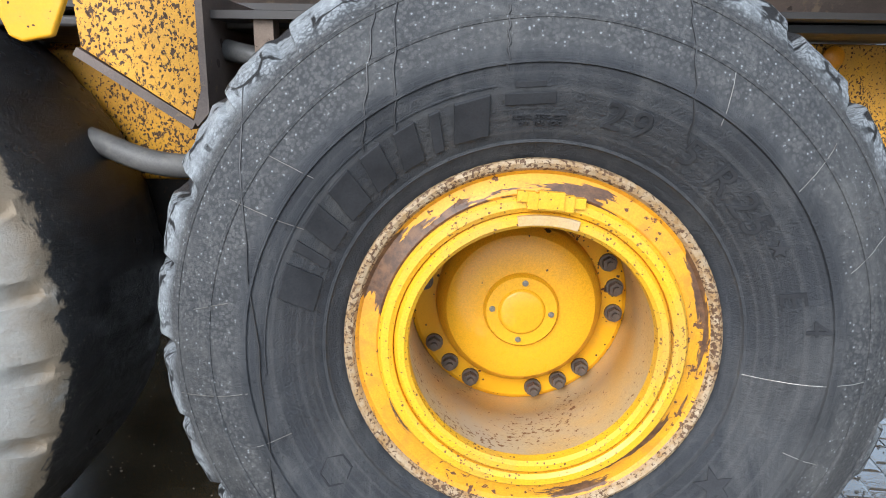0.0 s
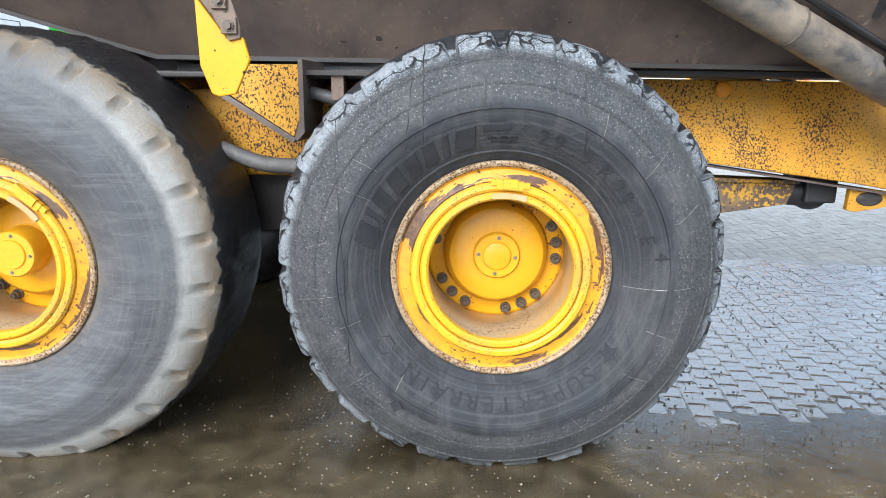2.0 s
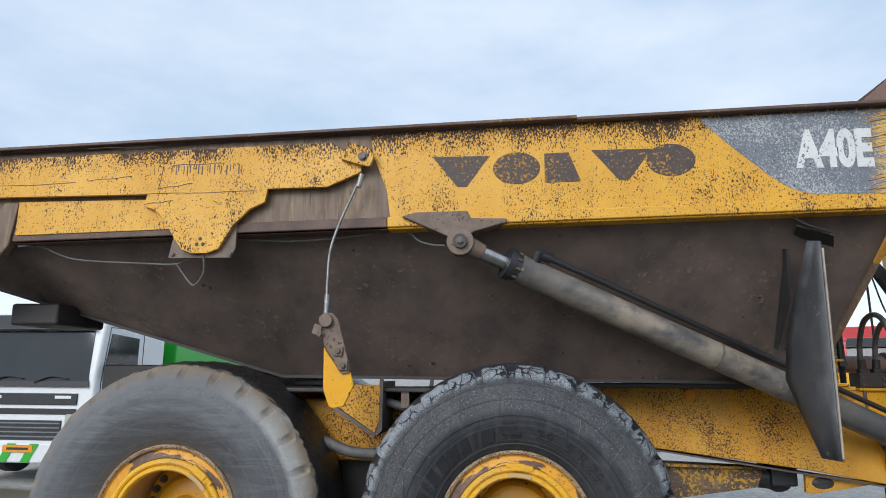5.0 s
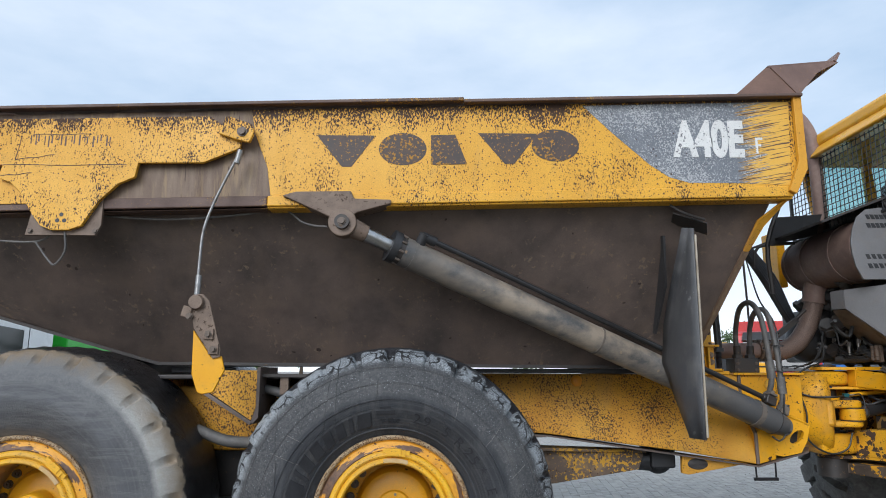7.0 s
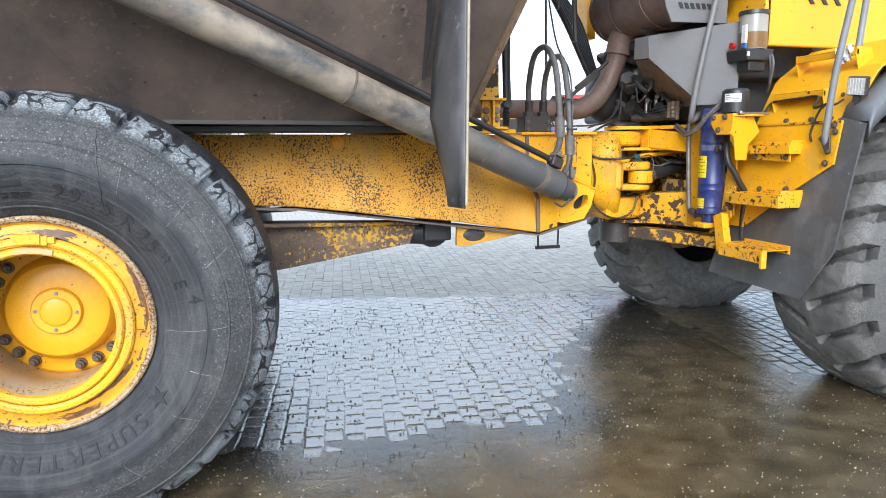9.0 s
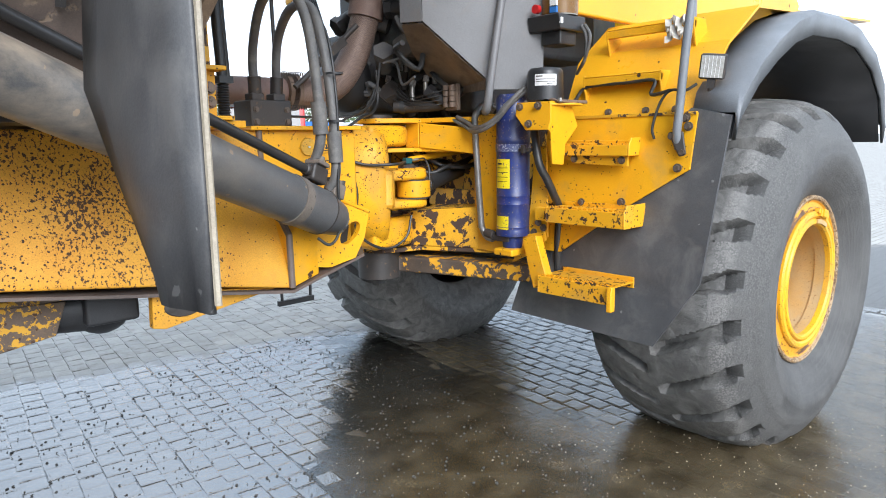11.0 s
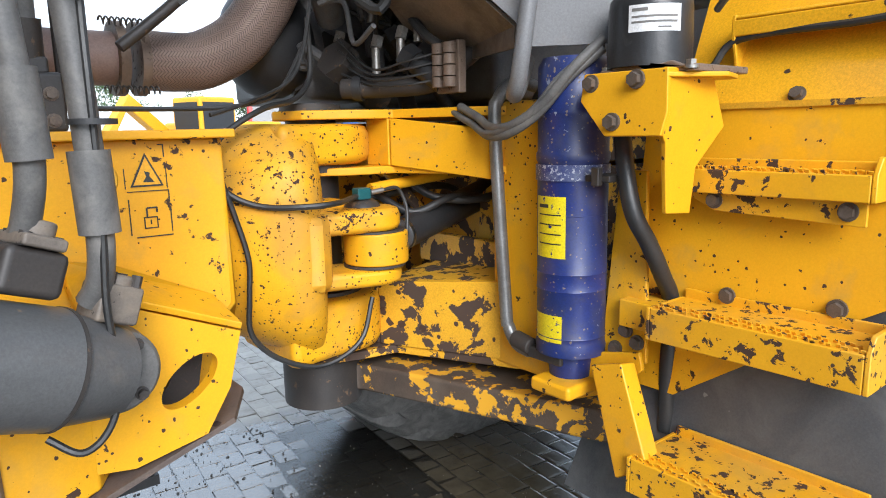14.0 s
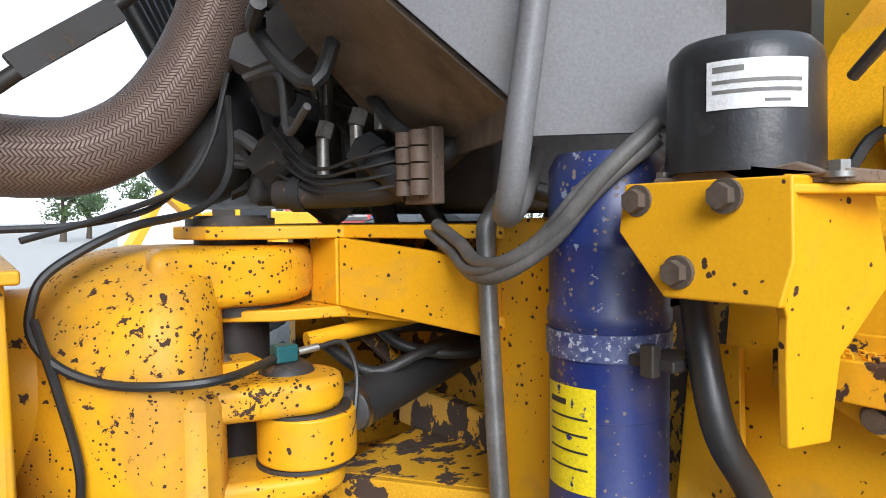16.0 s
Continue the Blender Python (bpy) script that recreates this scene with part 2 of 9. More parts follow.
M["guard"] = surface("smooth_rusty_plate", (0.20, 0.115, 0.085), (0.135, 0.08, 0.062), (0.5, 0.7), scale=4, chips=(45, 0.66, 0.7, (0.4, 0.22, 0.07), 0.3))
M["rail"] = surface("worn_top_rail", (0.13, 0.078, 0.058), (0.085, 0.052, 0.042), (0.5, 0.7), scale=6, chips=(90, 0.63, 0.67, (0.4, 0.22, 0.05), 0.5))
M["grey_decal"] = surface("grey_decal", (0.175, 0.19, 0.212), (0.12, 0.132, 0.15), (0.45, 0.6), scale=9,
                          chips=(130, 0.51, 0.58, (0.42, 0.43, 0.44), 0.4), dots=(70, 0.2, 0.36, (0.07, 0.045, 0.035)), bump=0.05)
M["white_letters"] = surface("worn_white_paint", (0.72, 0.72, 0.70), (0.6, 0.6, 0.58), (0.5, 0.6), chips=(60, 0.6, 0.63, (0.16, 0.16, 0.17), 0.2))
M["dark_letters"] = surface("worn_dark_paint", (0.05, 0.038, 0.035), (0.09, 0.06, 0.045), (0.5, 0.65), scale=12, chips=(50, 0.58, 0.61, (0.4, 0.2, 0.03), 0.3))
M["tyre_letter"] = surface("raised_tyre_rubber", (0.022, 0.023, 0.026), (0.042, 0.043, 0.047), (0.65, 0.85), scale=14, spec=0.25)
M["rubber_panel"] = surface("black_rubber_sheet", (0.024, 0.024, 0.026), (0.042, 0.042, 0.044), (0.5, 0.7), scale=3, dirt=(5, 0.55, 0.85, (0.09, 0.085, 0.08)))
M["flap"] = surface("dusty_rubber_flap", (0.062, 0.063, 0.067), (0.095, 0.096, 0.099), (0.4, 0.6), scale=4, dirt=(6, 0.48, 0.8, (0.16, 0.155, 0.15)), dots=(40, 0.05, 0.3, (0.2, 0.2, 0.2)))
M["tinted"] = surface("tinted_windscreen", (0.02, 0.024, 0.026), (0.03, 0.034, 0.036), (0.04, 0.06), scale=1.0, bump=0.0, gr=0.0)
M["grey_plastic"] = surface("grey_plastic", (0.185, 0.198, 0.215), (0.13, 0.14, 0.152), (0.45, 0.6), scale=3, dirt=(7, 0.5, 0.9, (0.2, 0.2, 0.2)), bump=0.1)
M["grey_metal"] = surface("grey_painted_steel", (0.185, 0.186, 0.191), (0.145, 0.143, 0.145), (0.4, 0.55), scale=2.5, dirt=(6, 0.55, 0.9, (0.2, 0.16, 0.13)), bump=0.08)
M["dark_metal"] = surface("dark_grimy_steel", (0.03, 0.027, 0.026), (0.05, 0.042, 0.037), (0.4, 0.65), scale=7, chips=(40, 0.63, 0.68, (0.12, 0.08, 0.05), 0.3))
M["black"] = surface("black_grease", (0.018, 0.019, 0.021), (0.03, 0.03, 0.032), (0.4, 0.6), scale=8)
M["engine"] = surface("grimy_engine_parts", (0.075, 0.079, 0.088), (0.135, 0.13, 0.125), (0.35, 0.6), scale=12, dirt=(9, 0.55, 0.8, (0.07, 0.05, 0.035)))
M["hose"] = surface("grey_rubber_hose", (0.085, 0.083, 0.082), (0.14, 0.134, 0.126), (0.45, 0.6), scale=10, dirt=(12, 0.5, 0.75, (0.21, 0.195, 0.175)))
M["black_hose"] = surface("black_rubber_hose", (0.017, 0.018, 0.019), (0.032, 0.031, 0.03), (0.35, 0.55), scale=10)
M["cyl"] = surface("cylinder_barrel_paint", (0.105, 0.106, 0.108), (0.065, 0.066, 0.067), (0.3, 0.48), scale=3, stretch=(1, 1, 1.5),
                   dirt=(3.5, 0.55, 0.8, (0.2, 0.17, 0.14)), bump=0.1, dots=(30, 0.12, 0.35, (0.25, 0.18, 0.12)))
def dusted(m, x0, x1, dust):
    """Road dust that thickens along the cylinder towards its upper half."""
    nt, b = m.node_tree, m.node_tree.nodes["Principled BSDF"]
    co = nt.nodes.new("ShaderNodeTexCoord").outputs["Object"]
    sp = nt.nodes.new("ShaderNodeSeparateXYZ")
    nt.links.new(co, sp.inputs[0])
    mp = nt.nodes.new("ShaderNodeMapping")
    mp.inputs["Scale"].default_value = (2.5, 4, 4)
    nt.links.new(co, mp.inputs["Vector"])
    n = noise_node(nt, mp.outputs["Vector"], 1.6, 7, 0.62)
    f = math_node(nt, "MULTIPLY", math_node(nt, "MULTIPLY", ramp_node(nt, sp.outputs[0], x0, x1), ramp_node(nt, sp.outputs[0], 1.3, 2.0)), ramp_node(nt, n, 0.36, 0.6))
    nt.links.new(mix_node(nt, f, b.inputs["Base Color"].links[0].from_socket, dust), b.inputs["Base Color"])
    return m


M["cyl"] = dusted(M["cyl"], 3.75, 3.0, (0.32, 0.265, 0.205))
M["chrome"] = surface("scuffed_chrome_rod", (0.6, 0.6, 0.6), (0.4, 0.39, 0.37), (0.2, 0.4), metal=1.0, scale=12)
M["pipe"] = surface("grey_steel_pipe", (0.28, 0.28, 0.275), (0.2, 0.195, 0.19), (0.3, 0.45), metal=0.5, scale=8, dirt=(10, 0.5, 0.8, (0.1, 0.09, 0.08)))
M["zinc"] = surface("zinc_bolt", (0.35, 0.34, 0.32), (0.22, 0.2, 0.18), (0.35, 0.5), metal=0.7, scale=40)
M["bolt"] = surface("dirty_bolt", (0.10, 0.08, 0.065), (0.15, 0.115, 0.09), (0.45, 0.6), scale=50, metal=0.3)
M["blue"] = surface("blue_paint", (0.012, 0.026, 0.15), (0.016, 0.028, 0.105), (0.3, 0.45), scale=7, chips=(60, 0.66, 0.69, (0.2, 0.22, 0.28), 0.3), dirt=(9, 0.48, 0.75, (0.06, 0.055, 0.075)), dots=(120, 0.45, 0.38, (0.17, 0.13, 0.11)))
M["blue_strap"] = surface("scratched_blue_strap", (0.02, 0.03, 0.14), (0.10, 0.12, 0.2), (0.3, 0.45), scale=40, chips=(140, 0.55, 0.58, (0.36, 0.38, 0.44), 0.2))
M["label_yellow"] = surface("yellow_label", (0.75, 0.6, 0.01), (0.68, 0.52, 0.01), (0.4, 0.5), scale=6, chips=(55, 0.57, 0.59, (0.012, 0.022, 0.13), 0.5))
M["label_white"] = surface("white_label", (0.72, 0.72, 0.72), (0.62, 0.62, 0.62), (0.4, 0.5), scale=9)
M["ink"] = surface("black_ink", (0.02, 0.02, 0.02), (0.03, 0.03, 0.03), (0.5, 0.6))
M["exhaust"] = surface("rusty_exhaust_pipe", (0.26, 0.175, 0.145), (0.19, 0.125, 0.105), (0.5, 0.7), scale=5, dirt=(14, 0.5, 0.8, (0.3, 0.22, 0.18)), bump=0.2)
M["canister"] = surface("black_painted_canister", (0.022, 0.022, 0.023), (0.03, 0.03, 0.031), (0.3, 0.42), scale=8, dirt=(14, 0.6, 0.85, (0.08, 0.08, 0.08)))
M["orange"] = surface("orange_reflector", (0.78, 0.31, 0.012), (0.7, 0.26, 0.01), (0.3, 0.4))
M["teal"] = surface("teal_plug", (0.01, 0.10, 0.11), (0.01, 0.08, 0.09), (0.35, 0.45))
M["red"] = surface("red_paint", (0.5, 0.02, 0.02), (0.4, 0.015, 0.015), (0.3, 0.45))
M["white"] = surface("white_truck_paint", (0.78, 0.79, 0.78), (0.7, 0.71, 0.71), (0.25, 0.35), scale=1.2, bump=0.03)
M["green"] = surface("green_paint", (0.03, 0.42, 0.03), (0.03, 0.36, 0.03), (0.3, 0.4), scale=1.5, bump=0.03)
M["blue_far"] = surface("blue_container_paint", (0.03, 0.16, 0.45), (0.03, 0.13, 0.38), (0.4, 0.5), scale=1.5)
M["tyre_far"] = surface("black_tyre", (0.025, 0.025, 0.026), (0.04, 0.04, 0.04), (0.6, 0.8))
M["trunk"] = surface("bark", (0.09, 0.065, 0.045), (0.06, 0.045, 0.03), (0.8, 0.9), scale=9)
M["leaf"] = surface("leaves", (0.045, 0.085, 0.025), (0.07, 0.11, 0.03), (0.5, 0.7), scale=2)
M["dark_grit"] = surface("dark_stone_crumbs", (0.05, 0.048, 0.045), (0.09, 0.085, 0.08), (0.4, 0.6), scale=9)
M["gravel"] = surface("pale_grit", (0.40, 0.35, 0.27), (0.24, 0.20, 0.15), (0.5, 0.7), scale=9)
M["reservoir"] = surface("clear_plastic", (0.32, 0.31, 0.27), (0.26, 0.25, 0.22), (0.15, 0.25), scale=5)
M["grease"] = surface("amber_grease", (0.2, 0.1, 0.02), (0.16, 0.08, 0.02), (0.2, 0.3), scale=9)
M["cloth"] = surface("white_rag", (0.65, 0.62, 0.56), (0.5, 0.47, 0.42), (0.8, 0.9), scale=9)
M["shield_grime"] = surface("brown_grime_on_steel", (0.21, 0.165, 0.125), (0.13, 0.10, 0.077), (0.5, 0.7), scale=5, dirt=(7, 0.5, 0.75, (0.06, 0.05, 0.042)))
M["dusty_cast"] = surface("dusty_cast_iron", (0.17, 0.145, 0.12), (0.12, 0.1, 0.085), (0.5, 0.7), scale=12, dirt=(14, 0.5, 0.8, (0.25, 0.2, 0.15)), chips=(60, 0.62, 0.66, (0.05, 0.045, 0.04), 0.3))
M["rust_light"] = surface("light_rusty_bracket", (0.2, 0.14, 0.1), (0.14, 0.10, 0.075), (0.5, 0.7), scale=14, chips=(50, 0.6, 0.65, (0.07, 0.045, 0.03), 0.3))


def braid_material():
    """Steel strands laid in herringbone rows along the sleeve."""
    m = surface("braided_exhaust_sleeve", (0.29, 0.205, 0.165), (0.21, 0.15, 0.125), (0.45, 0.6), metal=0.2, scale=6)
    nt, b = m.node_tree, m.node_tree.nodes["Principled BSDF"]
    uv = nt.nodes.new("ShaderNodeUVMap").outputs["UV"]
    sp = nt.nodes.new("ShaderNodeSeparateXYZ")
    nt.links.new(uv, sp.inputs[0])
    zig = math_node(nt, "PINGPONG", math_node(nt, "MULTIPLY", sp.outputs[0], 3.0), 0.5)
    ph = math_node(nt, "ADD", math_node(nt, "MULTIPLY", sp.outputs[1], 15.0), math_node(nt, "MULTIPLY", zig, 2.6))
    h = math_node(nt, "PINGPONG", ph, 0.5)
    h = ramp_node(nt, h, 0.04, 0.2)
    rib = ramp_node(nt, math_node(nt, "ABSOLUTE", math_node(nt, "SUBTRACT", zig, 0.25), 0), 0.25, 0.2)
    h = math_node(nt, "MULTIPLY", h, math_node(nt, "ADD", math_node(nt, "MULTIPLY", rib, 0.4), 0.6))
    old = b.inputs["Base Color"].links[0].from_socket
    nt.links.new(mix_node(nt, h, (0.075, 0.05, 0.042), old), b.inputs["Base Color"])
    bp = nt.nodes.new("ShaderNodeBump")
    bp.inputs["Strength"].default_value, bp.inputs["Distance"].default_value = 0.6, 0.004
    nt.links.new(h, bp.inputs["Height"])
    nt.links.new(bp.outputs["Normal"], b.inputs["Normal"])
    return m


M["braid"] = braid_material()


def tyre_material(name, dark, mid, shoulder, r_mid, r_sh, tread, edge=0.085, split=1.0, front=False):
    """Rubber, scuffed greyer outside r_mid and palest on the chewed shoulder past r_sh; the axle is the object's y axis."""
    m, nt, b = nodes_of(name)
    co = nt.nodes.new("ShaderNodeTexCoord").outputs["Object"]
    sp = nt.nodes.new("ShaderNodeSeparateXYZ")
    nt.links.new(co, sp.inputs[0])
    x, y, z = sp.outputs
    rad = math_node(nt, "SQRT", math_node(nt, "ADD", math_node(nt, "MULTIPLY", x, x), math_node(nt, "MULTIPLY", z, z)), 0)
    n1 = noise_node(nt, co, 4, 9, 0.65, 0.5)
    n2 = noise_node(nt, co, 75, 6, 0.78)
    n3 = noise_node(nt, co, 14, 6, 0.65, 0.8)
    rings = nt.nodes.new("ShaderNodeTexNoise")
    rings.noise_dimensions = "1D"
    rings.inputs["Scale"].default_value, rings.inputs["Detail"].default_value = 75.0, 4.0
    nt.links.new(rad, rings.inputs["W"])
    d2 = tuple(c * 1.8 for c in dark)
    col = mix_node(nt, ramp_node(nt, n1, 0.38, 0.72), dark, d2)
    col = mix_node(nt, math_node(nt, "MULTIPLY", ramp_node(nt, n3, 0.56, 0.72), 0.3), col, mid)
    sc2 = nt.nodes.new("ShaderNodeMapping")                   # broad scuffs with soft drips
    sc2.inputs["Scale"].default_value = (0.8, 1.6, 7.0) if front else (2.4, 1.6, 0.6)
    nt.links.new(co, sc2.inputs["Vector"])
    scuff = noise_node(nt, sc2.outputs["Vector"], 4.5, 10, 0.7, 1.0)
    col = mix_node(nt, math_node(nt, "MULTIPLY", ramp_node(nt, scuff, 0.46, 0.66), 0.7 if front else 0.45), col, mid)
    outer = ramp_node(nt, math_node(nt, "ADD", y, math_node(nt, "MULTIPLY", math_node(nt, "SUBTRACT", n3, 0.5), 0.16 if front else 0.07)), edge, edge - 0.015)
    wob = math_node(nt, "MULTIPLY", math_node(nt, "SUBTRACT", n1, 0.5), 0.05)
    grey = math_node(nt, "MULTIPLY", ramp_node(nt, math_node(nt, "ADD", rad, wob), r_mid, r_mid + 0.025), outer)
    spk = math_node(nt, "ADD", math_node(nt, "MULTIPLY", ramp_node(nt, n2, 0.46, 0.6), 0.62), math_node(nt, "MULTIPLY", ramp_node(nt, n3, 0.4, 0.65), 0.4))
    col = mix_node(nt, math_node(nt, "MULTIPLY", grey, math_node(nt, "ADD", math_node(nt, "MULTIPLY", spk, 0.75), 0.25)), col, mid)
    col = mix_node(nt, math_node(nt, "MULTIPLY", math_node(nt, "MULTIPLY", ramp_node(nt, rings.outputs["Fac"], 0.5, 0.75), 0.35), outer), col, mid)
    wob2 = math_node(nt, "MULTIPLY", math_node(nt, "SUBTRACT", n3, 0.5), 0.025)
    sh = math_node(nt, "MULTIPLY", ramp_node(nt, math_node(nt, "ADD", rad, wob2), r_sh, r_sh + 0.03), outer)
    if front:                                                 # scrubbed palest on its forward side
        shoulder = mix_node(nt, ramp_node(nt, math_node(nt, "ADD", math_node(nt, "SUBTRACT", x, math_node(nt, "MULTIPLY", z, 0.35)), wob), 0.0, 0.45), mid, shoulder)
    col = mix_node(nt, math_node(nt, "MULTIPLY", sh, math_node(nt, "ADD", math_node(nt, "MULTIPLY", scuff if front else spk, 0.45), 0.5)), col, shoulder)
    col = mix_node(nt, math_node(nt, "MULTIPLY", math_node(nt, "MULTIPLY", ramp_node(nt, n2, 0.62, 0.68), grey), 0.15 if front else 0.7), col, shoulder)
    pit = nt.nodes.new("ShaderNodeTexVoronoi")                # rough crumbled grain of the scrubbed band
    pit.inputs["Scale"].default_value = 120.0
    nt.links.new(co, pit.inputs["Vector"])
    pm = math_node(nt, "MULTIPLY", ramp_node(nt, pit.outputs["Distance"], 0.42, 0.62), math_node(nt, "MULTIPLY", grey, ramp_node(nt, n1, 0.4, 0.55)))
    col = mix_node(nt, math_node(nt, "MULTIPLY", pm, 0.08 if front else 0.65), col, dark)
    # pale specks painted in as wet highlights on the bumps
    ps = nt.nodes.new("ShaderNodeSeparateColor")
    nt.links.new(pit.outputs["Color"], ps.inputs[0])
    glint = math_node(nt, "MULTIPLY", math_node(nt, "GREATER_THAN", ps.outputs[0], 0.86), math_node(nt, "MULTIPLY", ramp_node(nt, pit.outputs["Distance"], 0.3, 0.2), grey))
    col = mix_node(nt, math_node(nt, "MULTIPLY", glint, 0.1 if front else 0.55), col, shoulder)
    wv = nt.nodes.new("ShaderNodeVectorMath")                 # dark splits in the chewed edge
    wv.operation = "MULTIPLY_ADD"
    wn = nt.nodes.new("ShaderNodeTexNoise")
    wn.inputs["Scale"].default_value = 9.0
    nt.links.new(co, wn.inputs["Vector"])
    nt.links.new(wn.outputs["Color"], wv.inputs[0])
    wv.inputs[1].default_value = (0.12, 0.12, 0.12)
    nt.links.new(co, wv.inputs[2])
    vo = nt.nodes.new("ShaderNodeTexVoronoi")
    vo.feature = "DISTANCE_TO_EDGE"
    vo.inputs["Scale"].default_value = 11.0
    nt.links.new(wv.outputs[0], vo.inputs["Vector"])
    crack = math_node(nt, "MULTIPLY", math_node(nt, "MULTIPLY", ramp_node(nt, vo.outputs["Distance"], 0.075, 0.04), sh), math_node(nt, "MULTIPLY", ramp_node(nt, n1, 0.42, 0.48), split))
    col = mix_node(nt, crack, col, (0.01, 0.01, 0.011))
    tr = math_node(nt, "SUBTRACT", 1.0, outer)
    if front:                                                 # brown earth in the frayed edge, pale crumbs past it
        ye = math_node(nt, "ADD", y, math_node(nt, "MULTIPLY", math_node(nt, "SUBTRACT", n3, 0.5), 0.09))
        earth = math_node(nt, "MULTIPLY", ramp_node(nt, ye, edge - 0.12, edge - 0.04), ramp_node(nt, n1, 0.36, 0.52))
        col = mix_node(nt, math_node(nt, "MULTIPLY", earth, 0.85), col, (0.25, 0.185, 0.115))
        past = math_node(nt, "MULTIPLY", ramp_node(nt, ye, edge + 0.13, edge), ramp_node(nt, n2, 0.58, 0.63))
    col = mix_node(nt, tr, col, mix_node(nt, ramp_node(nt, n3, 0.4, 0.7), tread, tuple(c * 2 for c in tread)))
    if front:
        col = mix_node(nt, math_node(nt, "MULTIPLY", math_node(nt, "MULTIPLY", past, tr), 0.8), col, (0.3, 0.27, 0.22))
    nt.links.new(col, b.inputs["Base Color"])
    rr = nt.nodes.new("ShaderNodeMapRange")
    rr.inputs["To Min"].default_value, rr.inputs["To Max"].default_value = 0.45, 0.75
    nt.links.new(n1, rr.inputs["Value"])
    nt.links.new(math_node(nt, "SUBTRACT", rr.outputs["Result"], math_node(nt, "MULTIPLY", tr, 0.3 if front else 0.05)), b.inputs["Roughness"])
    bp = nt.nodes.new("ShaderNodeBump")
    bp.inputs["Strength"].default_value, bp.inputs["Distance"].default_value = 0.8, 0.007
    nt.links.new(math_node(nt, "ADD", math_node(nt, "ADD", n2, n3), math_node(nt, "MULTIPLY", rings.outputs["Fac"], 0.22)), bp.inputs["Height"])
    nt.links.new(bp.outputs["Normal"], b.inputs["Normal"])
    return m


M["tyre_worn"] = tyre_material("worn_tyre_rubber", (0.018, 0.020, 0.024), (0.102, 0.101, 0.099), (0.38, 0.41, 0.43), 0.632, 0.80, (0.018, 0.018, 0.02), 0.11)
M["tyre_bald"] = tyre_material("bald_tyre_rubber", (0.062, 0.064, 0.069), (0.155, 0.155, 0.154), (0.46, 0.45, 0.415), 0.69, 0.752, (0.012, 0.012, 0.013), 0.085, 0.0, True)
M["tyre_front"] = tyre_material("lugged_tyre_rubber", (0.062, 0.061, 0.060), (0.125, 0.122, 0.116), (0.22, 0.212, 0.2), 0.66, 0.82, (0.10, 0.098, 0.093), 0.085, 0.0)


def glass_material(name, tint, alpha):
    m, nt, b = nodes_of(name)
    out = nt.nodes["Material Output"]
    tr = nt.nodes.new("ShaderNodeBsdfTransparent")
    tr.inputs["Color"].default_value = (*tint, 1)
    gl = nt.nodes.new("ShaderNodeBsdfGlossy")
    gl.inputs["Roughness"].default_value = 0.02
    mx = nt.nodes.new("ShaderNodeMixShader")
    lw = nt.nodes.new("ShaderNodeLayerWeight").outputs["Facing"]
    nt.links.new(math_node(nt, "ADD", math_node(nt, "MULTIPLY", math_node(nt, "POWER", lw, 4.0), 0.6), alpha), mx.inputs[0])
    nt.links.new(tr.outputs[0], mx.inputs[1])
    nt.links.new(gl.outputs[0], mx.inputs[2])
    nt.links.new(mx.outputs[0], out.inputs["Surface"])
    return m


M["glass"] = glass_material("window_glass", (0.82, 0.92, 0.90), 0.05)


def lamp_glass():
    m = surface("lamp_lens", (0.5, 0.5, 0.48), (0.35, 0.34, 0.3), (0.1, 0.2), scale=60, bump=0.4)
    return m


M["lens"] = lamp_glass()


def silt_mask(nt, pos):
    """Where fine silt hides the blocks: the low strip along the truck and past the front axle."""
    sp = nt.nodes.new("ShaderNodeSeparateXYZ")
    nt.links.new(pos, sp.inputs[0])
    x, y, z = sp.outputs
    n1 = math_node(nt, "SUBTRACT", noise_node(nt, pos, 1.3, 7, 0.62), 0.5)
    n2 = math_node(nt, "SUBTRACT", noise_node(nt, pos, 9, 5, 0.6), 0.5)
    w = math_node(nt, "ADD", math_node(nt, "MULTIPLY", n1, 1.1), math_node(nt, "MULTIPLY", n2, 0.5))
    near = ramp_node(nt, math_node(nt, "ADD", y, w), 2.75, 2.4)
    east = ramp_node(nt, math_node(nt, "SUBTRACT", math_node(nt, "ADD", x, w), math_node(nt, "MULTIPLY", y, 0.3)), 2.95, 3.2)
    # silt colour carried under the hitch, painting in the mirrored dark chassis
    east = math_node(nt, "MULTIPLY", east, ramp_node(nt, math_node(nt, "ADD", y, w), 5.2, 4.6))
    east = math_node(nt, "MULTIPLY", east, ramp_node(nt, math_node(nt, "ADD", x, w), 6.3, 5.9))
    west = math_node(nt, "MULTIPLY", ramp_node(nt, math_node(nt, "ADD", x, w), 1.5, 0.9), 0.8)
    return math_node(nt, "MAXIMUM", west, math_node(nt, "MAXIMUM", near, east)), x, y, w


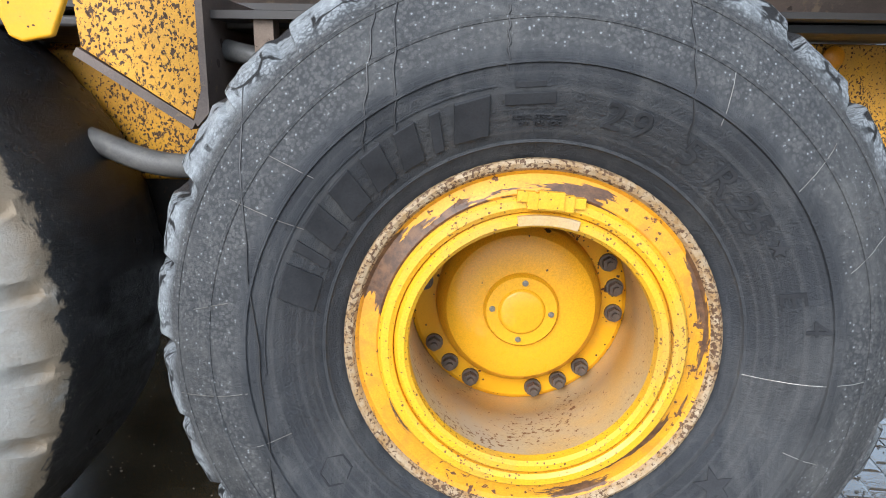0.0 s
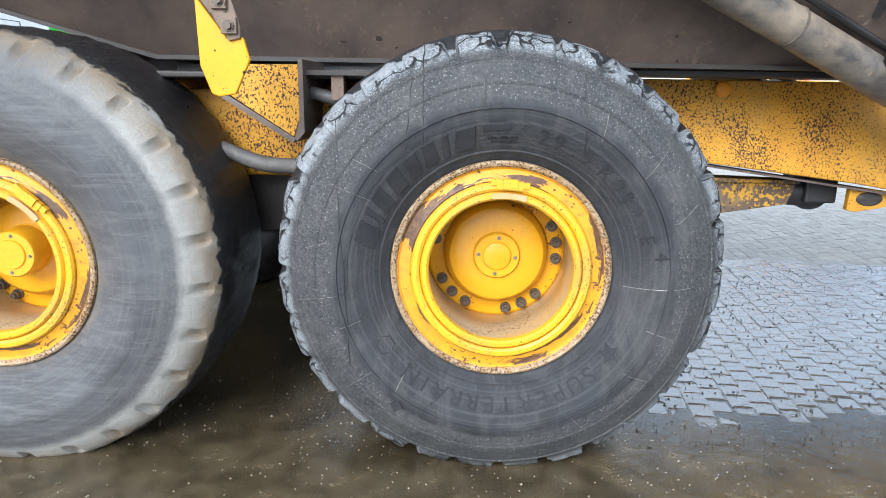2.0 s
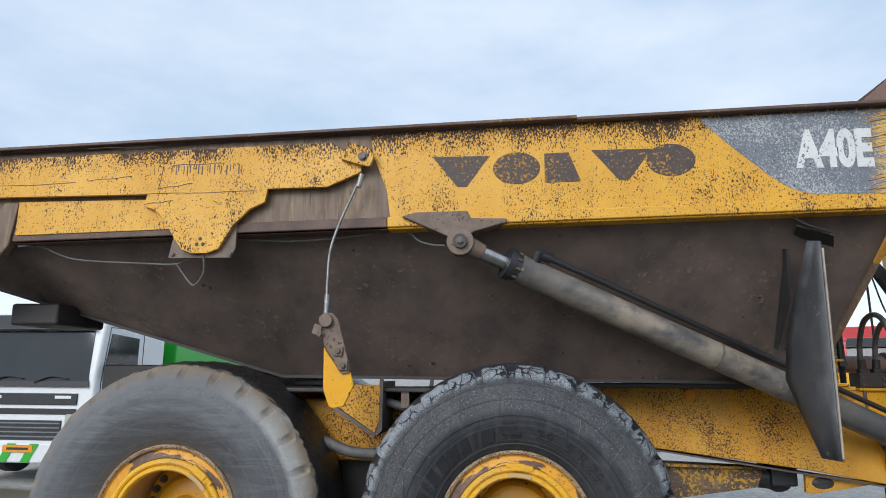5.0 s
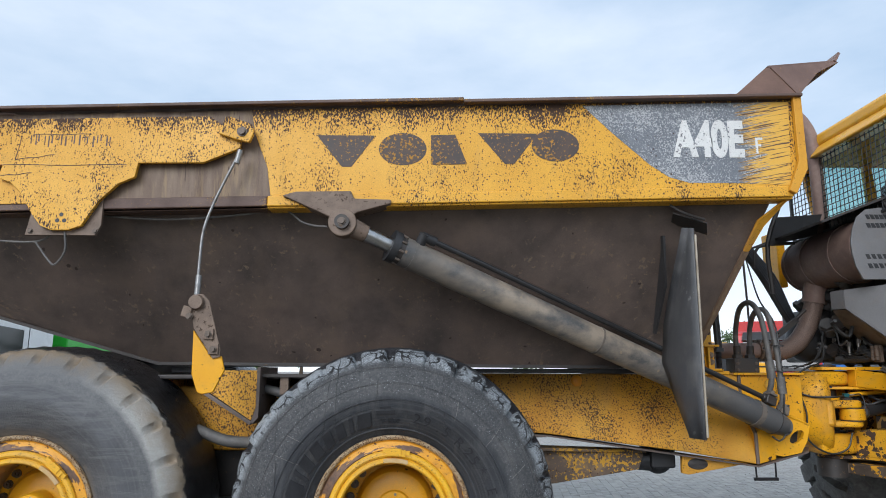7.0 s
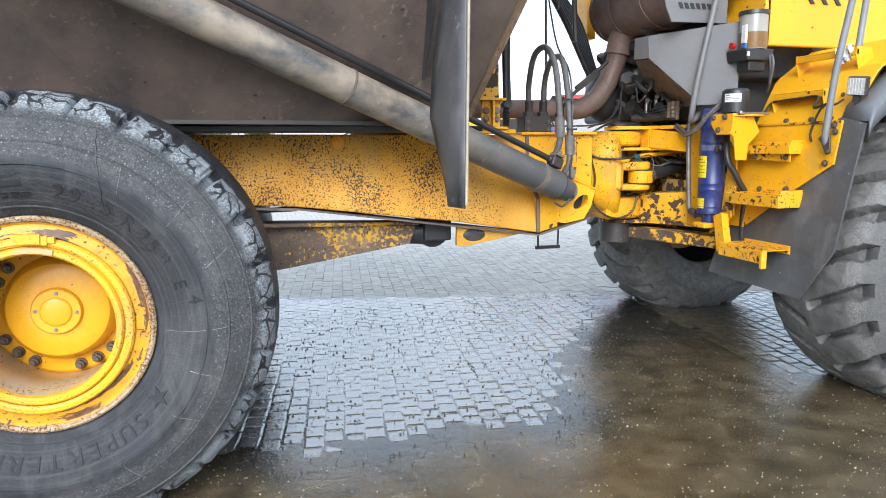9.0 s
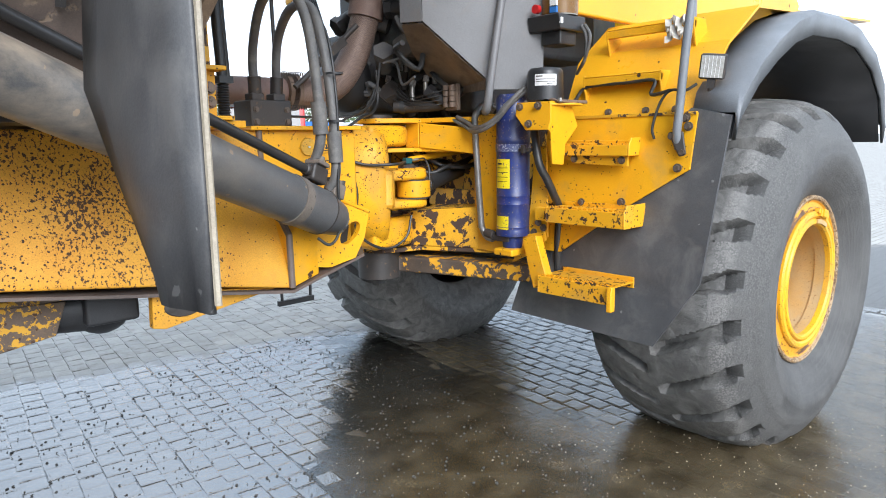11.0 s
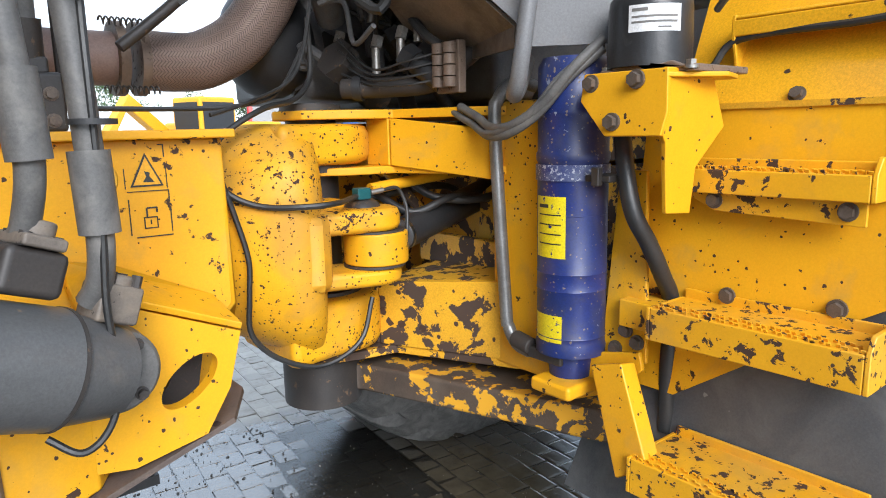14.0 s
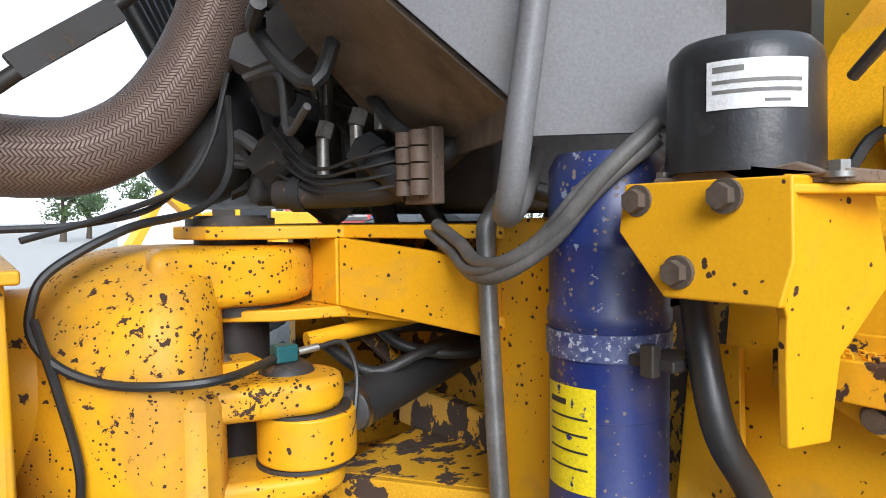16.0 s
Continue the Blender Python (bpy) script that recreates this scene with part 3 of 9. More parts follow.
def water_material():
    m, nt, b = nodes_of("puddle_water")
    out = nt.nodes["Material Output"]
    pos = nt.nodes.new("ShaderNodeNewGeometry").outputs["Position"]
    silt, x, y, w = silt_mask(nt, pos)
    tr = nt.nodes.new("ShaderNodeBsdfTransparent")
    tr.inputs["Color"].default_value = (0.72, 0.69, 0.62, 1)
    mud = nt.nodes.new("ShaderNodeBsdfDiffuse")
    n2 = noise_node(nt, pos, 5, 8, 0.65)
    crumb = ramp_node(nt, noise_node(nt, pos, 85, 5, 0.8), 0.45, 0.6)
    soil = mix_node(nt, math_node(nt, "MULTIPLY", crumb, 0.55), mix_node(nt, ramp_node(nt, n2, 0.35, 0.7), (0.125, 0.094, 0.052), (0.19, 0.148, 0.088)), (0.045, 0.034, 0.019))
    truck_shade = math_node(nt, "MULTIPLY", ramp_node(nt, math_node(nt, "ADD", y, w), 3.3, 4.2), ramp_node(nt, x, 3.4, 4.2))   # shade beneath the truck, painted into the mud colour
    nt.links.new(mix_node(nt, truck_shade, soil, (0.03, 0.026, 0.02)), mud.inputs["Color"])
    body_mix = nt.nodes.new("ShaderNodeMixShader")
    nt.links.new(math_node(nt, "ADD", math_node(nt, "MULTIPLY", silt, math_node(nt, "ADD", math_node(nt, "MULTIPLY", ramp_node(nt, n2, 0.35, 0.62), 0.45), 0.28)), 0.05), body_mix.inputs[0])
    nt.links.new(tr.outputs[0], body_mix.inputs[1])
    nt.links.new(mud.outputs[0], body_mix.inputs[2])
    gl = nt.nodes.new("ShaderNodeBsdfGlossy")
    gl.inputs["Roughness"].default_value = 0.10
    mx = nt.nodes.new("ShaderNodeMixShader")
    fr = nt.nodes.new("ShaderNodeFresnel")
    fr.inputs["IOR"].default_value = 2.0
    bp = nt.nodes.new("ShaderNodeBump")
    bp.inputs["Strength"].default_value, bp.inputs["Distance"].default_value = 0.55, 0.004
    nt.links.new(math_node(nt, "ADD", noise_node(nt, pos, 22, 5), math_node(nt, "MULTIPLY", noise_node(nt, pos, 75, 4, 0.7), 0.6)), bp.inputs["Height"])
    nt.links.new(bp.outputs["Normal"], gl.inputs["Normal"])
    nt.links.new(math_node(nt, "MULTIPLY", fr.outputs[0], math_node(nt, "SUBTRACT", 1.0, math_node(nt, "MULTIPLY", silt, 0.2))), mx.inputs[0])
    nt.links.new(body_mix.outputs[0], mx.inputs[1])
    nt.links.new(gl.outputs[0], mx.inputs[2])
    nt.links.new(mx.outputs[0], out.inputs["Surface"])
    return m


M["water"] = water_material()


def paving_material(name, dry1, dry2, far=False, film=(0.15, 1.42)):
    """Concrete paving, dark and glossy where it is wet; the wet hollow has its own uneven edge."""
    m, nt, b = nodes_of(name)
    geo = nt.nodes.new("ShaderNodeNewGeometry")
    pos = geo.outputs["Position"]
    silt, x, y, w = silt_mask(nt, pos)
    n2 = noise_node(nt, pos, 9, 8, 0.65)
    n3 = noise_node(nt, pos, 70, 4, 0.6)
    oi = nt.nodes.new("ShaderNodeObjectInfo").outputs["Random"]
    ri = geo.outputs["Random Per Island"]
    col = mix_node(nt, math_node(nt, "FRACT", math_node(nt, "ADD", oi, ri), 0), dry1, dry2)
    if far:
        br = nt.nodes.new("ShaderNodeTexBrick")
        br.inputs["Scale"].default_value = 1.0
        br.inputs["Brick Width"].default_value, br.inputs["Row Height"].default_value = 0.21, 0.105
        br.inputs["Mortar Size"].default_value = 0.006
        br.inputs["Color1"].default_value, br.inputs["Color2"].default_value = (*dry1, 1), (*dry2, 1)
        br.inputs["Mortar"].default_value = (0.2, 0.185, 0.16, 1)
        nt.links.new(pos, br.inputs["Vector"])
        col = br.outputs["Color"]
    col = mix_node(nt, math_node(nt, "MULTIPLY", ramp_node(nt, n2, 0.48, 0.85), 0.7), col, (0.17, 0.15, 0.12))
    edge = math_node(nt, "ADD", math_node(nt, "ADD", y, math_node(nt, "MULTIPLY", x, 0.23)), math_node(nt, "MULTIPLY", w, 0.9))
    wet = ramp_node(nt, edge, 6.92, 6.70)
    mud = mix_node(nt, ramp_node(nt, n2, 0.35, 0.7), (0.075, 0.058, 0.034), (0.115, 0.09, 0.055))
    wetcol = mix_node(nt, 0.85, col, (0.03, 0.029, 0.027))
    wetcol = mix_node(nt, silt, wetcol, mud)
    col = mix_node(nt, wet, col, wetcol)
    nt.links.new(col, b.inputs["Base Color"])
    rr = mix_node(nt, wet, (0.8, 0.8, 0.8), (film[0],) * 3)
    rr2 = math_node(nt, "ADD", math_node(nt, "MULTIPLY", math_node(nt, "MULTIPLY", ramp_node(nt, n3, 0.5, 0.75), 0.2), math_node(nt, "SUBTRACT", 1.3, wet)), rr)
    nt.links.new(rr2, b.inputs["Roughness"])
    drained = math_node(nt, "SUBTRACT", 1.0, math_node(nt, "MULTIPLY", ramp_node(nt, math_node(nt, "ADD", x, w), 4.9, 5.4), 0.87))   # past the axle the film has run off
    nt.links.new(math_node(nt, "ADD", math_node(nt, "MULTIPLY", math_node(nt, "MULTIPLY", wet, film[1]), drained), 1.42), b.inputs["IOR"])
    bp = nt.nodes.new("ShaderNodeBump")
    bp.inputs["Strength"].default_value, bp.inputs["Distance"].default_value = 0.35, 0.004
    lumps = noise_node(nt, pos, 26, 4, 0.6)
    nt.links.new(math_node(nt, "ADD", math_node(nt, "ADD", n3, n2), math_node(nt, "MULTIPLY", lumps, 1.5)), bp.inputs["Height"])
    nt.links.new(bp.outputs["Normal"], b.inputs["Normal"])
    return m


def scraped_material():
    """Grey decal rubbed through to yellow in level streaks, more so towards the body's front corner."""
    m = surface("scraped_decal", (0.175, 0.19, 0.212), (0.12, 0.132, 0.15), (0.45, 0.6), scale=9, chips=(130, 0.51, 0.58, (0.42, 0.43, 0.44), 0.4))
    nt, b = m.node_tree, m.node_tree.nodes["Principled BSDF"]
    co = nt.nodes.new("ShaderNodeTexCoord").outputs["Object"]
    mp = nt.nodes.new("ShaderNodeMapping")
    tilt = nt.nodes.new("ShaderNodeMapping")
    tilt.inputs["Rotation"].default_value = (0, 0.2, 0)
    nt.links.new(co, tilt.inputs["Vector"])
    mp.inputs["Scale"].default_value = (4, 1, 95)
    nt.links.new(tilt.outputs["Vector"], mp.inputs["Vector"])
    st = noise_node(nt, mp.outputs["Vector"], 1.0, 5, 0.6)
    sp = nt.nodes.new("ShaderNodeSeparateXYZ")
    nt.links.new(co, sp.inputs[0])
    g = ramp_node(nt, math_node(nt, "ADD", sp.outputs[0], math_node(nt, "MULTIPLY", math_node(nt, "SUBTRACT", st, 0.5), 1.1)), 3.46, 3.52)
    old = b.inputs["Base Color"].links[0].from_socket
    yel = mix_node(nt, ramp_node(nt, st, 0.56, 0.6), (0.70, 0.40, 0.06), (0.10, 0.055, 0.035))
    nt.links.new(mix_node(nt, g, old, yel), b.inputs["Base Color"])
    return m


M["scraped"] = scraped_material()
M["paver"] = paving_material("concrete_paver", (0.44, 0.42, 0.385), (0.35, 0.335, 0.31))
M["ground"] = paving_material("far_paving", (0.42, 0.40, 0.37), (0.36, 0.345, 0.32), far=True, film=(0.42, 0.1))
M["joint"] = paving_material("sandy_joint", (0.19, 0.175, 0.15), (0.15, 0.14, 0.12), film=(0.22, 0.9))


# ---- building blocks ----
W = {}
SEAT = [Matrix()]


def seat(x=0.0, y=0.0, z=0.0):
    """The datum from which the following parts are drawn."""
    SEAT[0] = Matrix.Translation((x, y, z))


def put(name, mesh, mat, parent=None, label="", at=None):
    at = SEAT[0] @ (at or Matrix())
    ob = new(name, mesh)
    if mat and not mesh.materials:
        mesh.materials.append(M[mat])
    if parent:
        ob.parent = parent
        ob.matrix_parent_inverse = W[parent].inverted()
    ob.matrix_basis = at
    W[ob] = at
    if label:
        tagged(ob, label)
    return ob


def mesh_of(name, bm, sharp=38, smooth=True):
    bmesh.ops.recalc_face_normals(bm, faces=bm.faces)
    me = bpy.data.meshes.new(name)
    bm.to_mesh(me)
    bm.free()
    if smooth:
        me.polygons.foreach_set("use_smooth", [True] * len(me.polygons))
        me.set_sharp_from_angle(angle=radians(sharp))
    return me


def part(name, bm, mat, parent, label="", at=None, bevel=0.0, sharp=38):
    ob = put(name, mesh_of(name, bm, sharp), mat, parent, label, at)
    if bevel:
        mod = ob.modifiers.new("bevel", "BEVEL")
        mod.width, mod.segments, mod.limit_method, mod.angle_limit = bevel, 2, "ANGLE", radians(35)
        mod.harden_normals = True
    return ob


def thing(name, label, category, at=(0, 0, 0), group="", kind=""):
    ob = new(name)
    ob.empty_display_size = 0.2
    ob.matrix_basis = Matrix.Translation(at)
    W[ob] = Matrix.Translation(at)
    return tagged(ob, label, category, group, kind)


def box(bm, lo, hi, m=None):
    c = [(a + b) / 2 for a, b in zip(lo, hi)]
    s = [abs(b - a) for a, b in zip(lo, hi)]
    mat = Matrix.LocRotScale(c, None, s)
    bmesh.ops.create_cube(bm, size=1.0, matrix=(m @ mat) if m else mat)
    return bm


def prism(bm, pts, axis, a, b, m=None):
    """A polygon drawn in the two other axes and drawn out along axis from a to b."""
    def at(p, v):
        q = {"x": (v, p[0], p[1]), "y": (p[0], v, p[1]), "z": (p[0], p[1], v)}[axis]
        return (m @ Vector(q)) if m else Vector(q)
    r0 = [bm.verts.new(at(p, a)) for p in pts]
    r1 = [bm.verts.new(at(p, b)) for p in pts]
    n = len(pts)
    bm.faces.new(r0)
    bm.faces.new(r1[::-1])
    for i in range(n):
        bm.faces.new((r0[i], r1[i], r1[(i + 1) % n], r0[(i + 1) % n]))
    return bm


def slab(bm, pts, thick, m=None):
    """A flat plate through 3D points, given a thickness along its normal."""
    v = [Vector(p) for p in pts]
    nrm = Vector((0, 0, 0))
    for i in range(len(v)):
        nrm += v[i].cross(v[(i + 1) % len(v)])
    nrm.normalize()
    f = (lambda q: m @ q) if m else (lambda q: q)
    r0 = [bm.verts.new(f(p)) for p in v]
    r1 = [bm.verts.new(f(p + nrm * thick)) for p in v]
    n = len(v)
    bm.faces.new(r0[::-1])
    bm.faces.new(r1)
    for i in range(n):
        bm.faces.new((r0[i], r0[(i + 1) % n], r1[(i + 1) % n], r1[i]))
    return bm


def cyl(bm, p, q, r, r2=None, n=24, m=None):
    p, q = Vector(p), Vector(q)
    d = q - p
    mat = Matrix.Translation((p + q) / 2) @ d.to_track_quat("Z", "Y").to_matrix().to_4x4()
    bmesh.ops.create_cone(bm, cap_ends=True, segments=n, radius1=r, radius2=r if r2 is None else r2, depth=d.length,
                          matrix=(m @ mat) if m else mat)
    return bm


def smooth_path(pts, k=6):
    p = [Vector(a) for a in pts]
    if len(p) < 3:
        return p
    q = [2 * p[0] - p[1]] + p + [2 * p[-1] - p[-2]]
    out = []
    for i in range(1, len(q) - 2):
        a, b, c, d = q[i - 1:i + 3]
        for j in range(k):
            t = j / k
            out.append(0.5 * (2 * b + (c - a) * t + (2 * a - 5 * b + 4 * c - d) * t * t + (3 * b - a - 3 * c + d) * t ** 3))
    return out + [p[-1]]


def tube(bm, pts, r, n=10, k=6, uv=False, m=None):
    path = smooth_path(pts, k)
    if m:
        path = [m @ p for p in path]
    t0 = (path[1] - path[0]).normalized()
    side = t0.orthogonal().normalized()
    rings, lens, run = [], [], 0.0
    for i, p in enumerate(path):
        t = (path[min(i + 1, len(path) - 1)] - path[max(i - 1, 0)]).normalized()
        side = (side - t * side.dot(t)).normalized()
        up = t.cross(side)
        rr = r(i / (len(path) - 1)) if callable(r) else r
        rings.append([bm.verts.new(p + (side * math.cos(2 * math.pi * j / n) + up * math.sin(2 * math.pi * j / n)) * rr) for j in range(n)])
        lens.append(run)
        if i + 1 < len(path):
            run += (path[i + 1] - p).length
    lay = bm.loops.layers.uv.verify() if uv else None
    for i in range(len(rings) - 1):
        for j in range(n):
            f = bm.faces.new((rings[i][j], rings[i][(j + 1) % n], rings[i + 1][(j + 1) % n], rings[i + 1][j]))
            if lay:
                for lp, (a, b2) in zip(f.loops, ((i, j), (i, j + 1), (i + 1, j + 1), (i + 1, j))):
                    lp[lay].uv = (b2 / n * 6.0, lens[a] * 8.0)
    bm.faces.new(rings[0][::-1])
    bm.faces.new(rings[-1])
    return bm


def lathe(bm, prof, n=64, m=None):
    """Turns a profile of (radius, y) round the y axis."""
    rings = []
    for r, y in prof:
        if r < 1e-5:
            v = Vector((0, y, 0))
            rings.append([bm.verts.new(m @ v if m else v)])
            continue
        ring = []
        for j in range(n):
            a = 2 * math.pi * j / n
            v = Vector((r * math.cos(a), y, r * math.sin(a)))
            ring.append(bm.verts.new(m @ v if m else v))
        rings.append(ring)
    for a, b in zip(rings, rings[1:]):
        for j in range(n):
            k = (j + 1) % n
            if len(a) == 1 and len(b) == 1:
                break
            elif len(a) == 1:
                bm.faces.new((a[0], b[j], b[k]))
            elif len(b) == 1:
                bm.faces.new((a[j], a[k], b[0]))
            else:
                bm.faces.new((a[j], a[k], b[k], b[j]))
    return bm


def hexbolt(bm, p, d, r=0.016, h=0.014, m=None, washer=True):
    p, d = Vector(p), Vector(d).normalized()
    if washer:
        cyl(bm, p - d * 0.002, p + d * h * 0.25, r * 1.35, n=16, m=m)
    cyl(bm, p + d * h * 0.2, p + d * h, r, n=6, m=m)
    return bm


def letters_mesh(text, size, depth, bold=0.0):
    cu = bpy.data.curves.new("letters", "FONT")
    cu.body, cu.size, cu.extrude, cu.align_x, cu.align_y = text, size, depth, "CENTER", "CENTER"
    cu.offset = bold
    ob = bpy.data.objects.new("letters", cu)
    me = bpy.data.meshes.new_from_object(ob)
    bpy.data.objects.remove(ob)
    bpy.data.curves.remove(cu)
    return me


def add_text(bm, text, size, depth, m, bold=0.0):
    me = letters_mesh(text, size, depth, bold)
    me.transform(m)
    bm.from_mesh(me)
    bpy.data.meshes.remove(me)
    return bm


B = bmesh.new

# ---- ground ----
def ground():
    g = B()
    n = 40
    for i in range(n + 1):
        for j in range(n + 1):
            sx, sy = (i / n - 0.5) * 2, (j / n - 0.5) * 2
            g.verts.new((3 + 900 * sx ** 5 + 8 * sx, 4 + 900 * sy ** 5 + 8 * sy, -0.03))
    g.verts.ensure_lookup_table()
    for i in range(n):
        for j in range(n):
            a = i * (n + 1) + j
            g.faces.new((g.verts[a], g.verts[a + n + 1], g.verts[a + n + 2], g.verts[a + 1]))
    ob = part("ground", g, "ground", None)
    return tagged(ob, "wide yard of grey concrete block paving, wet in places", "paving", kind="structure")


ground_ob = ground()

# ---- the hauler ----
CY = 3.88          # centre line of the rear half
hauler = thing("articulated_hauler", "yellow articulated dump hauler with rusty tipping body on wet paving", "dump truck", at=(2.5, CY, 0))
R_TYRE, HUB_Z, FRONT_Z = 0.90, 0.835, 0.80
T_W = 0.72         # breadth of the tyres


def tyre_profile():
    half = [(0.385, 0.055), (0.405, 0.02), (0.43, 0.004), (0.45, -0.018), (0.48, -0.038), (0.52, -0.06), (0.56, -0.08), (0.60, -0.092),
            (0.632, -0.096), (0.64, -0.092), (0.67, -0.089), (0.70, -0.079), (0.725, -0.069), (0.732, -0.063), (0.76, -0.05), (0.79, -0.031),
            (0.815, -0.012), (0.835, 0.006), (0.852, 0.026), (0.866, 0.05), (0.878, 0.08), (0.887, 0.12), (0.893, 0.165), (0.897, 0.21), (0.899, 0.25)]
    return half + [(0.90, T_W / 2)] + [(r, T_W - y) for r, y in half[::-1]]


def tyre_mesh(style, segs):
    """A big earthmover tyre, its axle along y; style sets the tread."""
    prof = tyre_profile()
    rnd = random.Random({"worn": 3, "bald": 5, "lug": 7}[style])
    lugs = {"worn": 28, "bald": 27, "lug": 24}[style]
    if style == "lug":                                        # finer steps across the tread for its blocks
        fine = []
        for (r0, y0), (r1, y1) in zip(prof, prof[1:]):
            k = max(1, round(abs(y1 - y0) / 0.014)) if min(r0, r1) > 0.83 else 1
            fine += [(r0 + (r1 - r0) * i / k, y0 + (y1 - y0) * i / k) for i in range(k)]
        prof = fine + [prof[-1]]
    cut = [rnd.uniform(0.10, 0.26) for _ in range(lugs)]
    dep = [rnd.uniform(0.35, 1.0) for _ in range(lugs)]
    skew = [rnd.uniform(-0.05, 0.05) for _ in range(lugs)]
    verts, faces = [], []
    for i in range(segs):
        a = 2 * math.pi * i / segs
        ca, sa = math.cos(a), math.sin(a)
        for r, y in prof:
            yy = y - T_W / 2
            ey = abs(yy) - (T_W / 2 - 0.285)
            ph = a / (2 * math.pi) * lugs
            dr = dy = 0.0
            nz = noise.noise((ca * 5 * r, y * 5, sa * 5 * r))
            n2 = noise.noise((ca * 22 * r, y * 22, sa * 22 * r))
            if style == "worn":
                k = int(ph + skew[int(ph) % lugs]) % lugs
                f = (ph + skew[k]) % 1.0
                w = max(0.0, min(1.0, (r - 0.80) / 0.045)) * max(0.0, min(1.0, (ey - 0.09) / 0.1))
                if f < cut[k]:
                    dr -= 0.036 * w * dep[k]
                    dy += 0.016 * w * (1 if yy < 0 else -1) * dep[k]
                elif f < cut[k] + 0.07:
                    dr -= 0.014 * w * dep[k]
                dr += w * (0.012 * nz + 0.010 * n2)
                dy += w * 0.012 * max(0.0, n2) * (1 if yy < 0 else -1)
            elif style == "bald":
                f = ph % 1.0
                if 0.40 < f < 0.66 and 0.795 < r < 0.86:
                    wr = max(0.0, 1 - ((r - 0.83) / 0.035) ** 2)
                    dy += 0.05 * wr * (1 if yy < 0 else -1) * (1 - (f - 0.40) / 0.26) ** 0.6 * min(1.0, (f - 0.40) / 0.03)
                if r > 0.86:
                    dr += 0.008 * n2 + 0.004 * nz
            else:
                w = max(0.0, min(1.0, (r - 0.80) / 0.05))
                q = (ph + 0.75 * abs(yy) / 0.36 + (0.5 if yy > 0 else 0.0)) % 1.0
                gw = 0.24 + 0.16 * max(0.0, min(1.0, (ey - 0.16) / 0.1))
                e = max(0.0, min(1.0, min(q, gw - q) / 0.022)) if q < gw else 0.0
                edge = min(1.0, max(0.0, (abs(yy) - 0.02) / 0.03))
                dr -= 0.068 * w * e * edge
                dy += 0.035 * w * e * (1 if yy < 0 else -1) * max(0.0, min(1.0, (ey - 0.2) / 0.08))
                dr += 0.004 * n2 * w
            rr = r + dr
            x, z, y2 = rr * ca, rr * sa, y + dy
            low = -(FRONT_Z if style == "lug" else HUB_Z)
            if z < low:                                       # flattened where it stands
                y2 += (-0.25 if yy < 0 else 0.25) * (low - z) * (1 if abs(yy) > 0.15 else 0.2)
                z = low - 0.004
            verts.append((x, y2, z))
    n = len(prof)
    for i in range(segs):
        for j in range(n - 1):
            a, b2 = i * n + j, ((i + 1) % segs) * n + j
            faces.append((a, a + 1, b2 + 1, b2))
    me = bpy.data.meshes.new("tyre")
    me.from_pydata(verts, [], faces)
    me.polygons.foreach_set("use_smooth", [True] * len(faces))
    me.set_sharp_from_angle(angle=radians(42))
    return me


CACHE = {}


def cached(key, make):
    if key not in CACHE:
        CACHE[key] = make()
    return CACHE[key]


def lathe_mesh(name, prof, n=96):
    return cached(name, lambda: mesh_of(name, lathe(B(), prof, n), 30))


def nut_mesh():
    bm = B()
    cyl(bm, (0, 0.004, 0), (0, -0.010, 0), 0.024, n=18)
    cyl(bm, (0, -0.008, 0), (0, -0.030, 0), 0.019, n=6)
    cyl(bm, (0, -0.028, 0), (0, -0.044, 0), 0.010, n=12)
    return mesh_of("wheel_nut", bm)


def clip_mesh():
    bm = B()
    box(bm, (-0.05, -0.034, 0.318), (0.048, -0.012, 0.352))
    box(bm, (-0.028, -0.04, 0.322), (0.026, -0.02, 0.358))
    box(bm, (-0.072, -0.03, 0.332), (-0.034, -0.008, 0.354))
    box(bm, (0.034, -0.03, 0.326), (0.072, -0.008, 0.348))
    return mesh_of("lock_clip", bm)


def strip_mesh():
    """Curved keeper plate under the clip."""
    bm = B()
    pts = []
    for i in range(9):
        a = math.pi / 2 + (i - 4) * 0.055
        pts.append((0.285 * math.cos(a), 0.285 * math.sin(a)))
    for i in range(8, -1, -1):
        a = math.pi / 2 + (i - 4) * 0.055
        pts.append((0.306 * math.cos(a), 0.306 * math.sin(a)))
    prism(bm, pts, "y", -0.03, -0.012)
    return mesh_of("keeper_plate", bm)


FLANGE = [(0.40, 0.03), (0.418, 0.02), (0.424, 0.006), (0.422, -0.006), (0.414, -0.011), (0.404, -0.007), (0.398, 0.002)]
BAND = [(0.398, 0.002), (0.39, 0.010), (0.37, 0.008), (0.35, 0.000), (0.342, 0.004)]
RING = [(0.345, 0.010), (0.345, -0.010), (0.338, -0.019), (0.322, -0.021), (0.312, -0.014), (0.310, 0.0)]
LIP = [(0.311, 0.0), (0.307, -0.014), (0.300, -0.022), (0.286, -0.023), (0.278, -0.014), (0.276, 0.01)]
BARREL = [(0.277, 0.005), (0.279, 0.06), (0.284, 0.062), (0.288, 0.13), (0.290, 0.24), (0.296, 0.25), (0.298, 0.36), (0.22, 0.362)]
DISC = [(0.296, 0.352), (0.285, 0.345), (0.236, 0.343), (0.222, 0.343)]
DOME = [(0.226, 0.345), (0.222, 0.318), (0.214, 0.292), (0.196, 0.272), (0.165, 0.262), (0.098, 0.259)]
